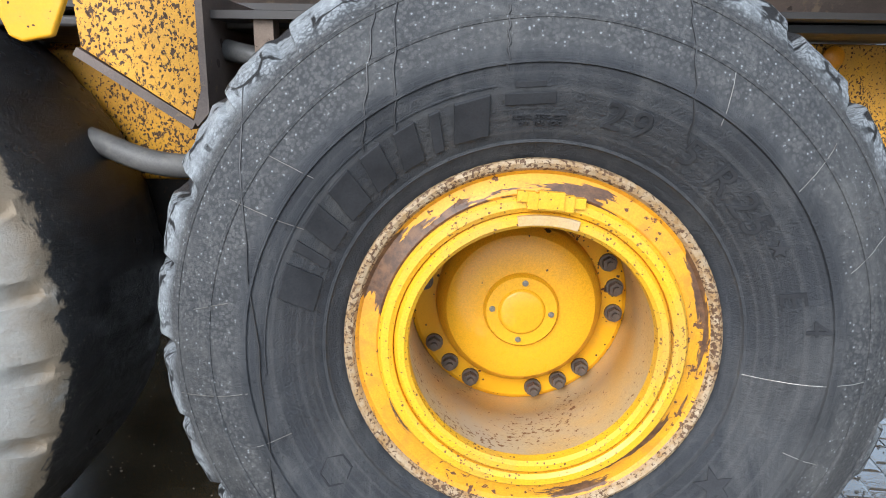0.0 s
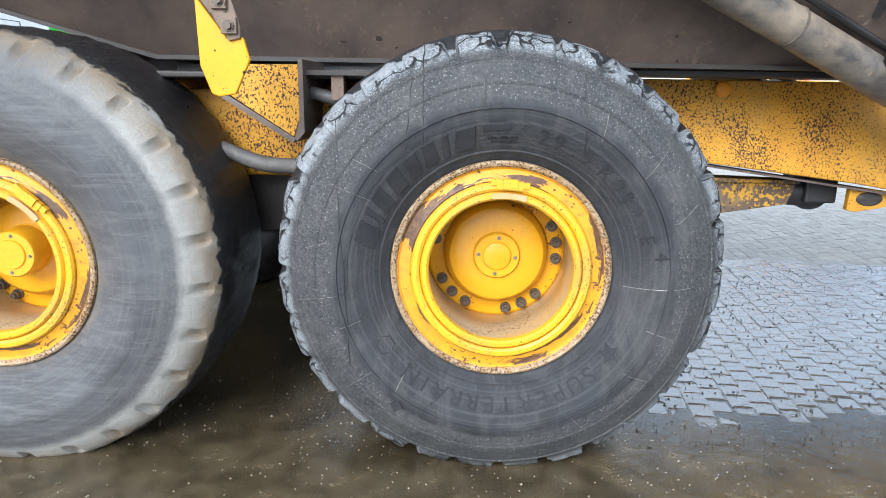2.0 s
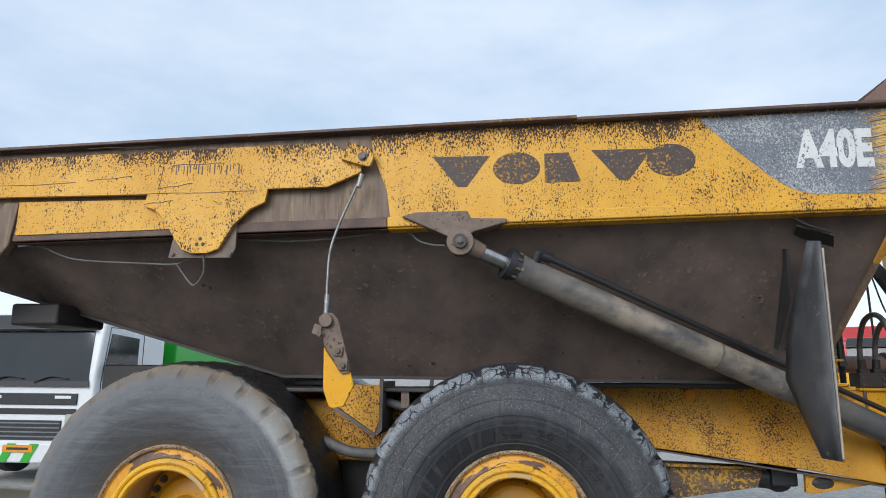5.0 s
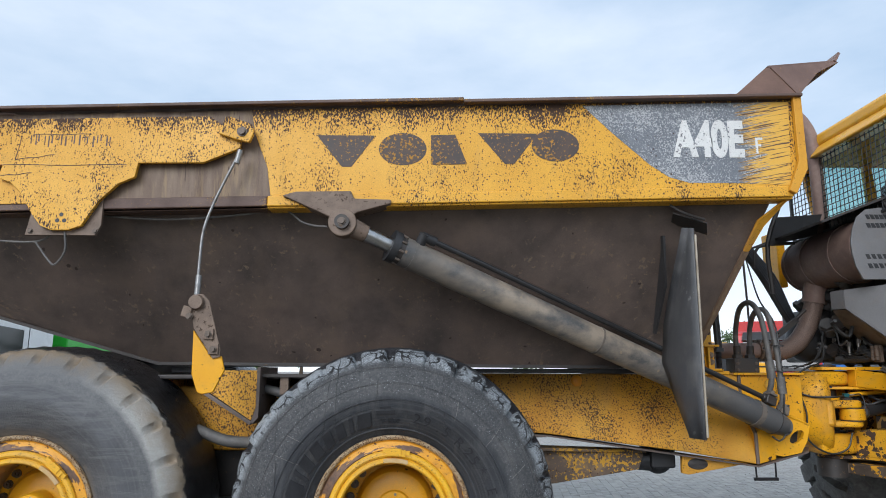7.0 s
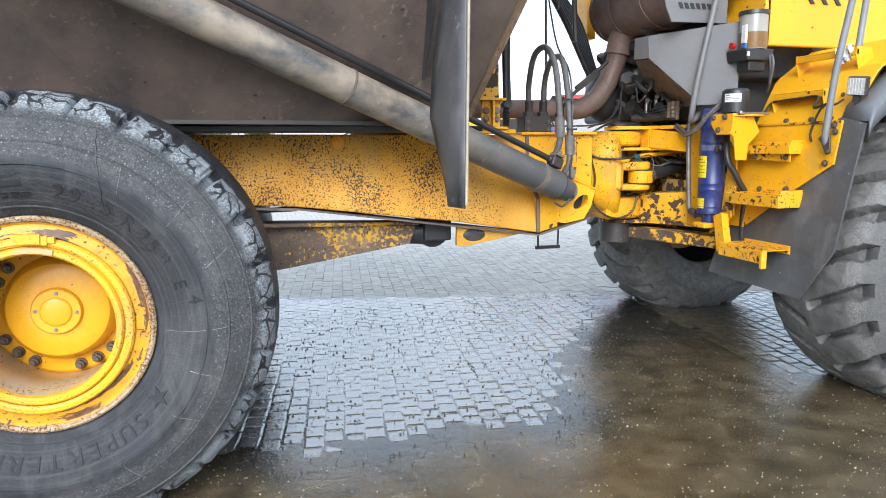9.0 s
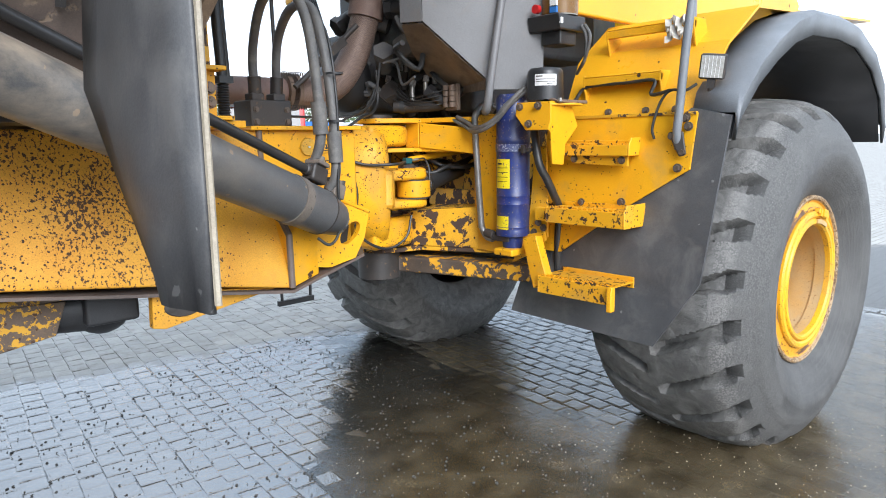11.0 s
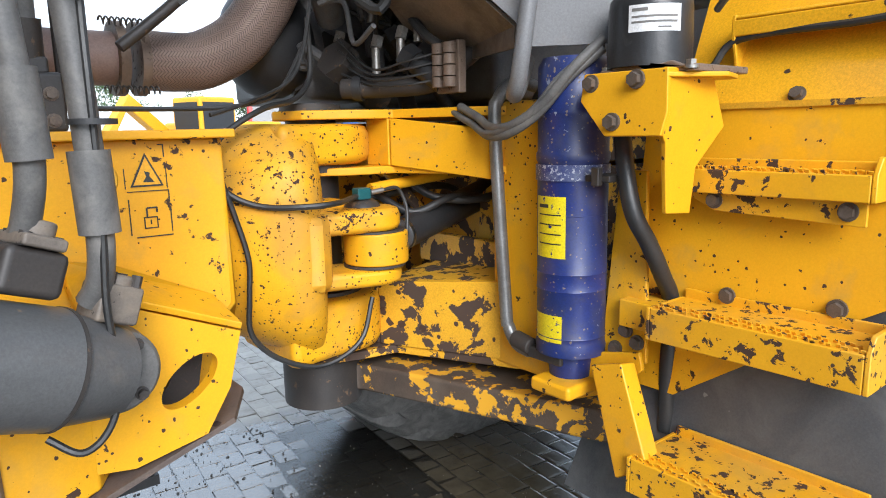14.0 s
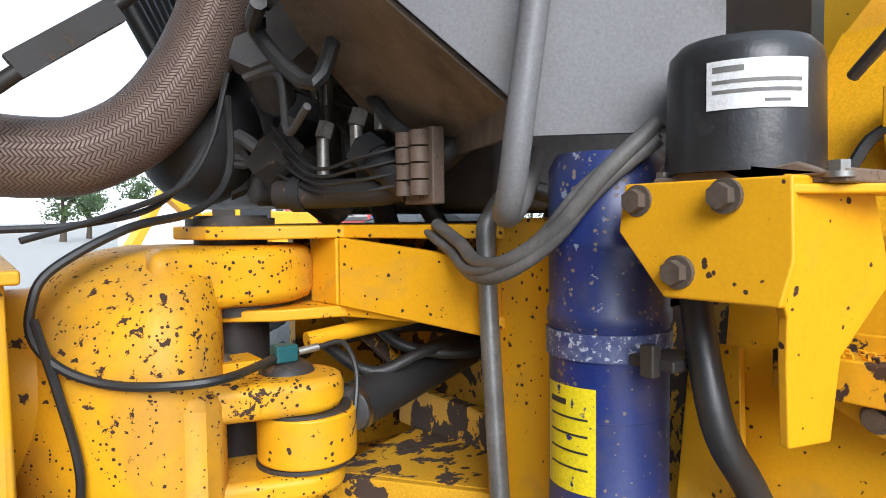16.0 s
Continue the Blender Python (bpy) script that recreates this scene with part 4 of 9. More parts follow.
CAP = [(0.1, 0.262), (0.098, 0.250), (0.092, 0.241), (0.062, 0.240), (0.058, 0.234), (0.052, 0.231), (0.0, 0.231)]
CAP_LONG = [(0.11, 0.262), (0.10, 0.255), (0.098, 0.155), (0.092, 0.145), (0.062, 0.144), (0.058, 0.137), (0.0, 0.136)]


def wheel(at, style, turn=0.0, long_cap=False, lettering=False, label=""):
    """One wheel: barrel with its tyre, rings, hub, cap, nuts and clip."""
    spin = pose(0, 0, 0, 0, turn, 0)
    segs = {"worn": 560, "bald": 648, "lug": 528}[style]
    w = put("wheel", lathe_mesh("wheel", BARREL), "barrel", hauler, label, at)
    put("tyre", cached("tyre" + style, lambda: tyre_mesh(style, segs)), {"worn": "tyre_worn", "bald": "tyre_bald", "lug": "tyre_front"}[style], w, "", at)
    put("rim_flange", lathe_mesh("rim_flange", FLANGE), "rim_edge", w, "chipped bare metal rim edge", at @ spin)
    put("rim_band", lathe_mesh("rim_band", BAND), "rim_outer", w, "", at @ spin)
    put("lock_ring", lathe_mesh("lock_ring", RING), "yellow_clean" if style != "worn" else "yellow_rim", w, "", at @ spin)
    put("rim_lip", lathe_mesh("rim_lip", LIP), "yellow_rim", w, "", at @ spin)
    put("hub_disc", lathe_mesh("hub_disc", DISC), "yellow", w, "", at)
    put("hub", lathe_mesh("hub", DOME), "yellow_clean", w, "", at)
    cap = CAP_LONG if long_cap else CAP
    put("hub_cap", lathe_mesh("hub_cap_long" if long_cap else "hub_cap", cap), "yellow_clean", w, "", at)
    put("lock_clip", cached("clip", clip_mesh), "yellow_rim", w, "", at @ spin)
    put("keeper_plate", cached("keeper", strip_mesh), "barrel", w, "dusty keeper plate", at @ spin)
    for i in range(5):
        for j in (-1, 0, 1):
            a = radians(9 + 72 * i + 16 * j)
            put("wheel_nut", cached("nut", nut_mesh), "bolt", w, "", at @ Matrix.Translation((0.262 * math.cos(a), 0.343, 0.262 * math.sin(a))))
    y = cap[-1][1]
    for i in range(4):
        a = radians(85 + 90 * i)
        put("cap_screw", cached("screw", lambda: mesh_of("cap_screw", hexbolt(B(), (0, 0, 0), (0, -1, 0), 0.006, 0.008))), "zinc", w, "",
            at @ Matrix.Translation((0.077 * math.cos(a), y + 0.010, 0.077 * math.sin(a))))
    return w


def face_y(r):
    prof = tyre_profile()
    for (r0, y0), (r1, y1) in zip(prof, prof[1:]):
        if r0 <= r <= r1:
            return y0 + (y1 - y0) * (r - r0) / (r1 - r0)
    return 0.0


def arc_place(r, a, lift=0.001):
    """Pose on the sidewall at radius r and angle a, with x along the ring, y outwards from the hub and z towards the viewer."""
    er, et = Vector((math.cos(a), 0, math.sin(a))), Vector((math.sin(a), 0, -math.cos(a)))
    rim = (face_y(r + 0.03) - face_y(r - 0.03)) / 0.06
    up = (er + Vector((0, rim, 0))).normalized()
    out = et.cross(up).normalized()
    m = Matrix((et, up, out)).transposed().to_4x4()
    m.translation = er * r + Vector((0, face_y(r) - lift, 0))
    return m


def arc_text(bm, text, r, start, step, size, flip=False):
    a = start
    for ch in text:
        if ch != " ":
            add_text(bm, ch, size, 0.0025, arc_place(r, radians(a)) @ (pose(0, 0, 0, 0, 0, 180) if flip else Matrix()))
        a += step if flip else -step
    return bm


def sidewall_marks(w, at):
    widths = [0.085, 0.028, 0.062, 0.066, 0.056, 0.054, 0.028, 0.078]
    a = 168.0
    for wd in widths:
        da = math.degrees(wd / 0.525)
        m = arc_place(0.525, radians(a - da / 2), 0.0)
        h = 0.043
        bm = B()
        prism(bm, [(-wd / 2 - 0.008, -h), (wd / 2 - 0.014, -h), (wd / 2 + 0.008, h), (-wd / 2 + 0.014, h)], "z", -0.006, 0.007, m)
        part("maker_block", bm, "tyre_letter", w, "raised black block of the maker's mark", at, 0.0015)
        a -= da + 2.3
    for r in (0.464, 0.578):                                   # thin frame round the blocks
        bm = B()
        tube(bm, [(r * math.cos(radians(q)), face_y(r) - 0.001, r * math.sin(radians(q))) for q in range(100, 187, 4)], 0.0022, 5, 2)
        part("mark_border", bm, "tyre_worn", w, "", at)
    size_mark = zip("29.5R25E4", (75.5, 69.5, 62.0, 57.0, 47.5, 40.0, 34.5, 15.5, 8.5), (0.528,) * 7 + (0.545, 0.585), (0.085,) * 7 + (0.075, 0.075))
    small = [(ch, 97.1 - 0.71 * i, 0.512, 0.0125) for i, ch in enumerate("RADIAL STEEL CORD")] + [(ch, 95.7 - 0.83 * i, 0.499, 0.0125) for i, ch in enumerate("OFF THE ROAD")]
    name_mark = [(ch, 311.5 - 7.4 * i, 0.522, 0.092) for i, ch in enumerate("SUPER TERRAIN") if i < 5] + [(ch, 273.5 - 7.3 * i, 0.522, 0.092) for i, ch in enumerate("TERRAIN")]
    for ch, ang, r, size in [*size_mark, *small, *name_mark]:
        if ch != " ":
            part("letter", arc_text(B(), ch, r, ang, 0, size), "tyre_letter", w, "raised rubber letter", at)
    for ang, r, n, ro, ri in ((27.5, 0.548, 10, 0.022, 0.009), (-36.0, 0.517, 10, 0.046, 0.019), (233.0, 0.656, 4, 0.028, 0.028)):
        m = arc_place(r, radians(ang), 0.0)                   # stars and a lozenge
        bm = B()
        prism(bm, [((ro if k % 2 == 0 else ri) * math.cos(2 * math.pi * k / n + 0.3), (ro if k % 2 == 0 else ri) * math.sin(2 * math.pi * k / n + 0.3)) for k in range(n)], "z", -0.008, 0.005, m)
        part("moulded_star" if n > 4 else "moulded_lozenge", bm, "tyre_letter", w, "", at, 0.001)
    m = arc_place(0.523, radians(213), -0.004)
    bm = B()                                                 # hexagonal ring
    tube(bm, [m @ Vector((0.037 * math.cos(k * math.pi / 3), 0.037 * math.sin(k * math.pi / 3), 0.0)) for k in range(7)], 0.0045, 6, 1)
    part("moulded_ring", bm, "tyre_letter", w, "", at)
    for ang, r, hw, hh in ((93.5, 0.548, 0.05, 0.012), (93.5, 0.575, 0.03, 0.006)):
        bm = B()
        prism(bm, [(-hw, -hh), (hw, -hh), (hw, hh), (-hw, hh)], "z", -0.008, 0.003, arc_place(r, radians(ang), 0.0))
        part("moulded_block", bm, "tyre_letter", w, "", at, 0.001)
    for r, t in ((0.618, 0.005), (0.70, 0.003), (0.785, 0.004), (0.462, 0.003)):
        bm = B()
        y = face_y(r)
        lathe(bm, [(r - 0.006, y + 0.004), (r - 0.003, y - t), (r + 0.003, y - t), (r + 0.006, y + 0.004)], 160)
        part("sidewall_rib", bm, "tyre_worn", w, "", at)
    for ang, r0, r1 in ((188, 0.62, 0.80), (151, 0.56, 0.72), (-4, 0.46, 0.70), (-37, 0.60, 0.70), (218, 0.62, 0.76), (-62, 0.62, 0.72), (141, 0.60, 0.70), (38, 0.62, 0.74), (20, 0.66, 0.76), (171, 0.66, 0.74), (199, 0.56, 0.64), (228, 0.50, 0.62), (-20, 0.58, 0.66), (58, 0.60, 0.70)):
        bm = B()
        pts = []
        for k in range(9):
            r = r0 + (r1 - r0) * k / 8
            aa = radians(ang + (k - 4) * (0.2 + 0.2 * math.sin(ang)))
            pts.append((r * math.cos(aa), face_y(r) - 0.0012, r * math.sin(aa)))
        tube(bm, pts, 0.0009, 5, 1)
        part("mould_line", bm, "zinc", w, "thin pale mould line across the sidewall", at)
    for x0, z0, z1, dx in ((-0.62, 0.56, -0.36, 0.05), (-0.34, 0.72, 0.44, -0.02), (0.27, 0.74, 0.46, 0.01), (-0.30, 0.84, 0.48, 0.005), (-0.08, 0.72, 0.6, 0.0)):
        bm = B()
        pts = []
        for k in range(13):
            z = z0 + (z1 - z0) * k / 12
            x = x0 + dx * k / 12 + 0.003 * math.sin(k * 2.1)
            pts.append((x, face_y(min(0.86, max(0.43, math.hypot(x, z)))) - 0.0022, z))
        tube(bm, pts, 0.0021, 5, 1)
        part("drip_line", bm, "black", w, "dark drip down the sidewall", at)


MID = Matrix.Translation((1.366, 2.262, HUB_Z))
w_mid = wheel(MID, "worn", 4, label="wheel with chewed worn tyre and flaking rim")
sidewall_marks(w_mid, MID)
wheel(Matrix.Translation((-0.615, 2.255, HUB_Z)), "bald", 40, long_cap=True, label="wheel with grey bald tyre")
MIRROR = pose(0, 0, 0, 0, 0, 180)
wheel(Matrix.Translation((1.366, 2 * CY - 2.262, HUB_Z)) @ MIRROR, "worn")
wheel(Matrix.Translation((-0.615, 2 * CY - 2.262, HUB_Z)) @ MIRROR, "bald", long_cap=True)
wheel(Matrix.Translation((6.14, 2.30, FRONT_Z)) @ pose(0, 0, 0, 0, 0, -1), "lug", 15, label="front wheel with deep block tread")
wheel(Matrix.Translation((6.13, 5.50, FRONT_Z)) @ MIRROR, "lug")


# ---- tipping body ----
def z_top(x):
    return 3.142 + 0.029 * x


def z_lip(x):
    return 2.535 + 0.0253 * x


def body():
    bm = B()
    secs = []                                                # outer skin, near side, section by section
    for x in (-2.75, -2.0, -0.23, 1.5, 3.5):
        zb = 1.632 if x > -0.3 else 1.645 + (-0.23 - x) * 0.283
        yb = 3.12 if x > -0.3 else 3.12 - 0.06 * (-0.23 - x)
        xx = x
        secs.append([(xx if x < 3.4 else 3.80, 2.36, z_top(x)), (xx if x < 3.4 else 3.72, 2.36, z_lip(x) + 0.04), (xx if x < 3.4 else 3.64, 2.47, z_lip(x) - 0.01), (xx if x < 3.4 else 3.32, yb, zb)])
    rows = []
    for sct in secs:
        near = [bm.verts.new(p) for p in sct]
        far = [bm.verts.new((p[0], 2 * CY - p[1], p[2])) for p in sct]
        rows.append(near + far[::-1])
    for a, b in zip(rows, rows[1:]):
        for i in range(7):
            bm.faces.new((a[i], b[i], b[i + 1], a[i + 1]))
    bm.faces.new(rows[-1])                                   # headboard
    ob = part("dump_body", bm, "rust", hauler, "bare rusty steel tipping body", sharp=20)
    sol = ob.modifiers.new("plate", "SOLIDIFY")
    sol.thickness, sol.offset = 0.025, -1
    return ob


dump = body()


def side_poly(name, pts, y, thick, mat, label="", parent=None):
    bm = B()
    prism(bm, pts, "y", y, y - thick)
    return part(name, bm, mat, parent or dump, label, bevel=0.003)


def body_side():
    # rail, panels and lip of the side that is seen, then the plain far side
    bm = B()
    for x0, x1, dz in ((-2.75, 1.76, 0.012), (1.76, 3.80, 0.0)):
        slab(bm, [(x0, 2.332, z_top(x0) + dz - 0.022), (x1, 2.332, z_top(x1) + dz - 0.022), (x1, 2.332, z_top(x1) + dz), (x0, 2.332, z_top(x0) + dz)], 0.05)
        slab(bm, [(x0, 2.326, z_top(x0) + dz), (x1, 2.326, z_top(x1) + dz), (x1, 2.43, z_top(x1) + dz), (x0, 2.43, z_top(x0) + dz)], 0.014)
    part("top_rail", bm, "rail", dump, "worn brown top rail", bevel=0.006)
    side_poly("bare_panel", [(-2.7, z_lip(-2.7)), (0.66, z_lip(0.66)), (0.66, z_top(0.66) - 0.02), (-2.7, z_top(-2.7) - 0.02)], 2.37, 0.02, "rust_panel", "bare brown steel side panel")
    side_poly("front_panel", [(0.63, z_lip(0.6) + 0.03), (3.72, z_lip(3.72) + 0.03), (3.80, z_lip(3.8) + 0.2), (3.80, z_top(3.8) - 0.02), (0.49, z_top(0.49) - 0.02), (0.52, 2.98), (0.60, 2.78)], 2.362, 0.018, "yellow_body", "speckled yellow side panel with rust spots")
    for x0, x1 in ((-1.82, 0.61), (0.61, 3.72)):
        bm = B()                                             # folded lip along the lower edge
        for dz0, dz1, y0, y1 in ((-0.01, 0.055, 2.335, 2.47), (-0.022, -0.005, 2.35, 2.47)):
            v = [(x0, y0, z_lip(x0) + dz0), (x1, y0, z_lip(x1) + dz0), (x1, y0, z_lip(x1) + dz1), (x0, y0, z_lip(x0) + dz1)]
            slab(bm, v, -(y1 - y0))
        part("lower_lip", bm, "yellow_body" if x0 > 0 else "rail", dump, "" if x0 > 0 else "brown lip with yellow paint left in flecks", bevel=0.012)
    side_poly("grey_field", [(2.48, z_top(2.48) - 0.035), (2.66, 3.0), (2.87, 2.81), (2.98, 2.735), (3.10, 2.70), (3.40, 2.70), (3.40, z_top(3.4) - 0.035)], 2.344, 0.0022, "grey_decal", "scratched grey decal field")
    side_poly("scraped_field", [(3.40, 2.70), (3.71, 2.69), (3.74, z_top(3.74) - 0.035), (3.40, z_top(3.4) - 0.035)], 2.344, 0.0022, "scraped", "decal scraped through to yellow streaks")
    for lo, hi in (((3.515, 2.885), (3.53, 2.985)), ((3.53, 2.97), (3.56, 2.985)), ((3.53, 2.93), (3.55, 2.944))):
        side_poly("decal_remnant", [lo, (hi[0], lo[1]), hi, (lo[0], hi[1])], 2.3418, 0.001, "white_letters")
    bm = B()
    add_text(bm, "A40E", 0.30, 0.002, Matrix.Translation((3.235, 2.3405, 2.962)) @ pose(0, 0, 0, 90, 0, 0) @ Matrix.Diagonal((0.64, 1.0, 1, 1)), 0.014)
    part("model_lettering", bm, "white_letters", dump, "worn white model lettering")
    # maker's name as plain shapes
    def wedge(x0, x1, z0, z1):
        return [(x0, z1), (x1, z1), (x0 + (x1 - x0) * 0.60, z0), (x0 + (x1 - x0) * 0.44, z0)]
    side_poly("mark_wedge", wedge(0.885, 1.235, 2.785, 2.98), 2.344, 0.0022, "dark_letters", "dark wedge shape")
    side_poly("mark_wedge", wedge(1.845, 2.205, 2.81, 3.0), 2.344, 0.0022, "dark_letters", "dark wedge shape")
    side_poly("mark_bar", [(1.565, 2.80), (1.78, 2.806), (1.71, 2.99), (1.565, 2.985)], 2.344, 0.0022, "dark_letters", "dark bar shape")
    for cx, cz in ((1.397, 2.897), (2.308, 2.927)):
        bm = B()
        n = 36
        vo = [(cx + 0.142 * math.cos(2 * math.pi * i / n), cz + 0.1 * math.sin(2 * math.pi * i / n)) for i in range(n)]
        prism(bm, vo, "y", 2.344, 2.3418)
        part("mark_oval", bm, "dark_letters", dump, "dark oval shape")
    # heavy plate with the hinge tip at the rear
    side_poly("hinge_plate", [(-2.75, 2.76), (-0.915, 2.765), (-0.93, 2.69), (-0.86, 2.665), (-0.80, 2.61), (-0.71, 2.47), (-0.66, 2.41), (-0.60, 2.385), (-0.50, 2.385), (-0.43, 2.41), (-0.40, 2.46), (-0.34, 2.56),
                              (-0.24, 2.66), (-0.15, 2.70), (-0.135, 2.785), (0.24, 2.79), (0.45, 2.88), (0.45, 2.95), (0.26, 3.075), (-2.75, 3.0)], 2.322, 0.028, "yellow_body", "speckled yellow hinge plate with scraped lines")
    side_poly("rear_strip", [(-1.80, z_lip(-1.8) + 0.03), (-0.5, z_lip(-0.5) + 0.03), (-0.86, 2.74), (-1.80, 2.74)], 2.34, 0.012, "yellow_body", "yellow strip under the hinge plate")
    side_poly("backing_plate", [(-0.76, 2.36), (-0.36, 2.36), (-0.33, 2.42), (-0.33, 2.58), (-0.72, 2.58)], 2.345, 0.02, "rust_light", "grey brown backing plate")
    for x, z in ((-0.73, 2.385), (-0.36, 2.385)):
        part("bolt", hexbolt(B(), (x, 2.324, z), (0, -1, 0), 0.012, 0.012), "bolt", dump)
    for dx, dz in ((-0.02, 0.0), (0.02, 0.0), (0.0, 0.035)):
        part("plate_hole", cyl(B(), (-0.545 + dx, 2.30, 2.44 + dz), (-0.545 + dx, 2.2925, 2.44 + dz), 0.012, n=14), "black", dump)
    for x0, z0, x1, z1 in ((-1.34, 3.078, -0.87, 3.075), (-1.32, 2.862, -1.03, 2.883), (-0.985, 2.766, -0.20, 2.772), (-0.818, 2.946, -0.844, 2.793), (-1.072, 3.041, -0.978, 2.943),
                           (-0.76, 2.952, -0.42, 2.957), (-0.84, 2.80, -0.62, 2.83), (-0.93, 2.70, -0.74, 2.72), (-2.2, 2.83, -1.4, 2.85), (-1.9, 3.02, -1.2, 3.04)):
        bm = B()
        tube(bm, [(x0 + (x1 - x0) * k / 6, 2.2945, z0 + (z1 - z0) * k / 6 + 0.003 * math.sin(k * 1.7 + x0)) for k in range(7)], 0.0026, 5, 2)
        part("scratch", bm, "rail", dump, "long rusty scratch")
    for k in range(19):                                      # row of short upright scrapes
        x = -0.765 + 0.0255 * k + 0.006 * math.sin(k * 2.3)
        z = 2.948 + 0.006 * math.sin(k * 1.3)
        part("scrape", box(B(), (x - 0.003 - 0.0015 * (k % 3), 2.2932, z - 0.05 - 0.016 * math.sin(k * 1.9)), (x + 0.003, 2.2945, z)), "rail", dump)
    # pulley bracket that the cable hangs from
    bm = B()
    prism(bm, [(0.327, 2.957), (0.362, 3.062), (0.38, 3.065), (0.515, 3.018), (0.53, 2.99), (0.531, 2.96), (0.512, 2.91), (0.50, 2.904), (0.43, 2.922)], "y", 2.29, 2.262)
    part("cable_bracket", bm, "yellow_body", dump, "", bevel=0.006)
    part("bolt", hexbolt(B(), (0.465, 2.262, 2.968), (0, -1, 0), 0.022, 0.02), "bolt", dump)
    # cylinder mount
    bm = B()
    prism(bm, [(0.70, 2.60), (0.78, 2.565), (1.02, 2.455), (1.08, 2.45), (1.14, 2.50), (1.335, 2.555), (1.335, 2.58), (1.12, 2.585), (1.10, 2.63), (0.78, 2.625)], "y", 2.44, 2.31)
    part("cylinder_mount", bm, "rust_light", dump, "grey brown welded cylinder mount", bevel=0.008)
    # rear post and ear at the tail
    bm = B()
    prism(bm, [(-2.75, 2.10), (-2.55, 2.06), (-2.40, 2.12), (-1.96, 2.30), (-1.84, 2.46), (-1.80, 2.74), (-1.90, 2.74), (-2.05, 2.50), (-2.75, 2.30)], "y", 2.40, 2.33)
    part("tail_rib", bm, "rust_panel", dump, "", bevel=0.01)
    bm = B()
    lathe(bm, [(0.03, -0.02), (0.07, -0.02), (0.07, 0.02), (0.03, 0.02), (0.03, -0.02)], 28, Matrix.Translation((-2.42, 2.40, 2.10)))
    part("tail_eye", bm, "rust_panel", dump)
    bm = B()
    box(bm, (-2.1, 2.75, 1.98), (-1.75, 3.3, 2.13), pose(0, 0, 0, 0, 0, 0))
    part("hinge_block", bm, "dark_metal", dump, "", bevel=0.02)
    # spill guard at the headboard
    bm = B()
    prism(bm, [(3.40, 3.24), (3.62, 3.435), (3.66, 3.43), (3.82, 3.25)], "y", 2.36, 2.335)
    slab(bm, [(3.64, 2.34, 3.43), (4.24, 2.60, 3.60), (4.24, 2 * CY - 2.60, 3.60), (3.64, 2 * CY - 2.34, 3.43)], 0.02)
    slab(bm, [(3.64, 2.34, 3.43), (3.80, 2.34, 3.25), (4.02, 2.48, 3.47), (4.24, 2.60, 3.60)], 0.012)
    slab(bm, [(4.22, 2.58, 3.60), (4.28, 2.62, 3.68), (4.28, 2 * CY - 2.62, 3.68), (4.22, 2 * CY - 2.58, 3.60)], 0.016)
    slab(bm, [(3.80, 2.37, 3.25), (3.66, 2.37, 3.42), (3.66, 2 * CY - 2.37, 3.42), (3.80, 2 * CY - 2.37, 3.25)], 0.016)
    part("spill_guard", bm, "guard", dump, "rusty brown spill guard plate")
    bm = B()                                                 # corner strip down the front edge
    slab(bm, [(3.80, 2.335, z_top(3.8)), (3.80, 2.335, z_lip(3.8) + 0.15), (3.72, 2.335, z_lip(3.7)), (3.68, 2.335, z_lip(3.7) + 0.02), (3.75, 2.335, z_lip(3.75) + 0.2), (3.75, 2.335, z_top(3.75))], -0.03)
    slab(bm, [(3.73, 2.37, 2.64), (3.605, 2.50, 2.47), (3.56, 2.62, 2.335), (3.525, 2.62, 2.335), (3.565, 2.49, 2.50), (3.68, 2.37, 2.6)], 0.02)
    part("corner_stay", slab(B(), [(3.56, 2.625, 2.332), (3.345, 3.08, 1.66), (3.31, 3.08, 1.66), (3.525, 2.625, 2.332)], 0.02), "rust_panel", dump, "bare brown edge strip")
    part("front_edge", bm, "yellow_frame", dump, "rust-stained yellow corner strip", bevel=0.004)
    bm = B()                                                 # lower runner and its flange
    slab(bm, [(-0.24, 3.08, 1.655), (3.33, 3.08, 1.633), (3.33, 3.20, 1.633), (-0.24, 3.20, 1.655)], -0.02)
    slab(bm, [(-2.4, 2.96, 2.27), (-0.23, 3.08, 1.65), (-0.23, 3.16, 1.65), (-2.4, 3.04, 2.27)], -0.02)
    part("lower_flange", bm, "dark_metal", dump)


body_side()


# ---- rear frame ----
def rear_frame():
    bm = B()
    secs = [(-1.9, 1.53, 1.05, 3.62, 3.56), (1.6, 1.58, 1.20, 3.61, 3.50), (2.4, 1.58, 1.155, 3.61, 3.49), (3.4, 1.575, 1.03, 3.63, 3.48), (3.91, 1.57, 0.945, 3.66, 3.46)]
    rows = []
    for x, zt, zb, yt, yb in secs:
        near = [(x, yt, zt), (x, yt - 0.015, zt - 0.15), (x, yb, zb + 0.05), (x, yb, zb)]
        vs = [bm.verts.new(p) for p in near] + [bm.verts.new((p[0], 2 * CY - p[1], p[2])) for p in near[::-1]]
        rows.append(vs)
    for a, b in zip(rows, rows[1:]):
        for i in range(8):
            bm.faces.new((a[i], b[i], b[(i + 1) % 8], a[(i + 1) % 8]))
    bm.faces.new(rows[0][::-1])
    bm.faces.new(rows[-1])
    return part("rear_frame", bm, "yellow_frame", hauler, "rusty yellow box frame", bevel=0.008)



frame_ob = rear_frame()


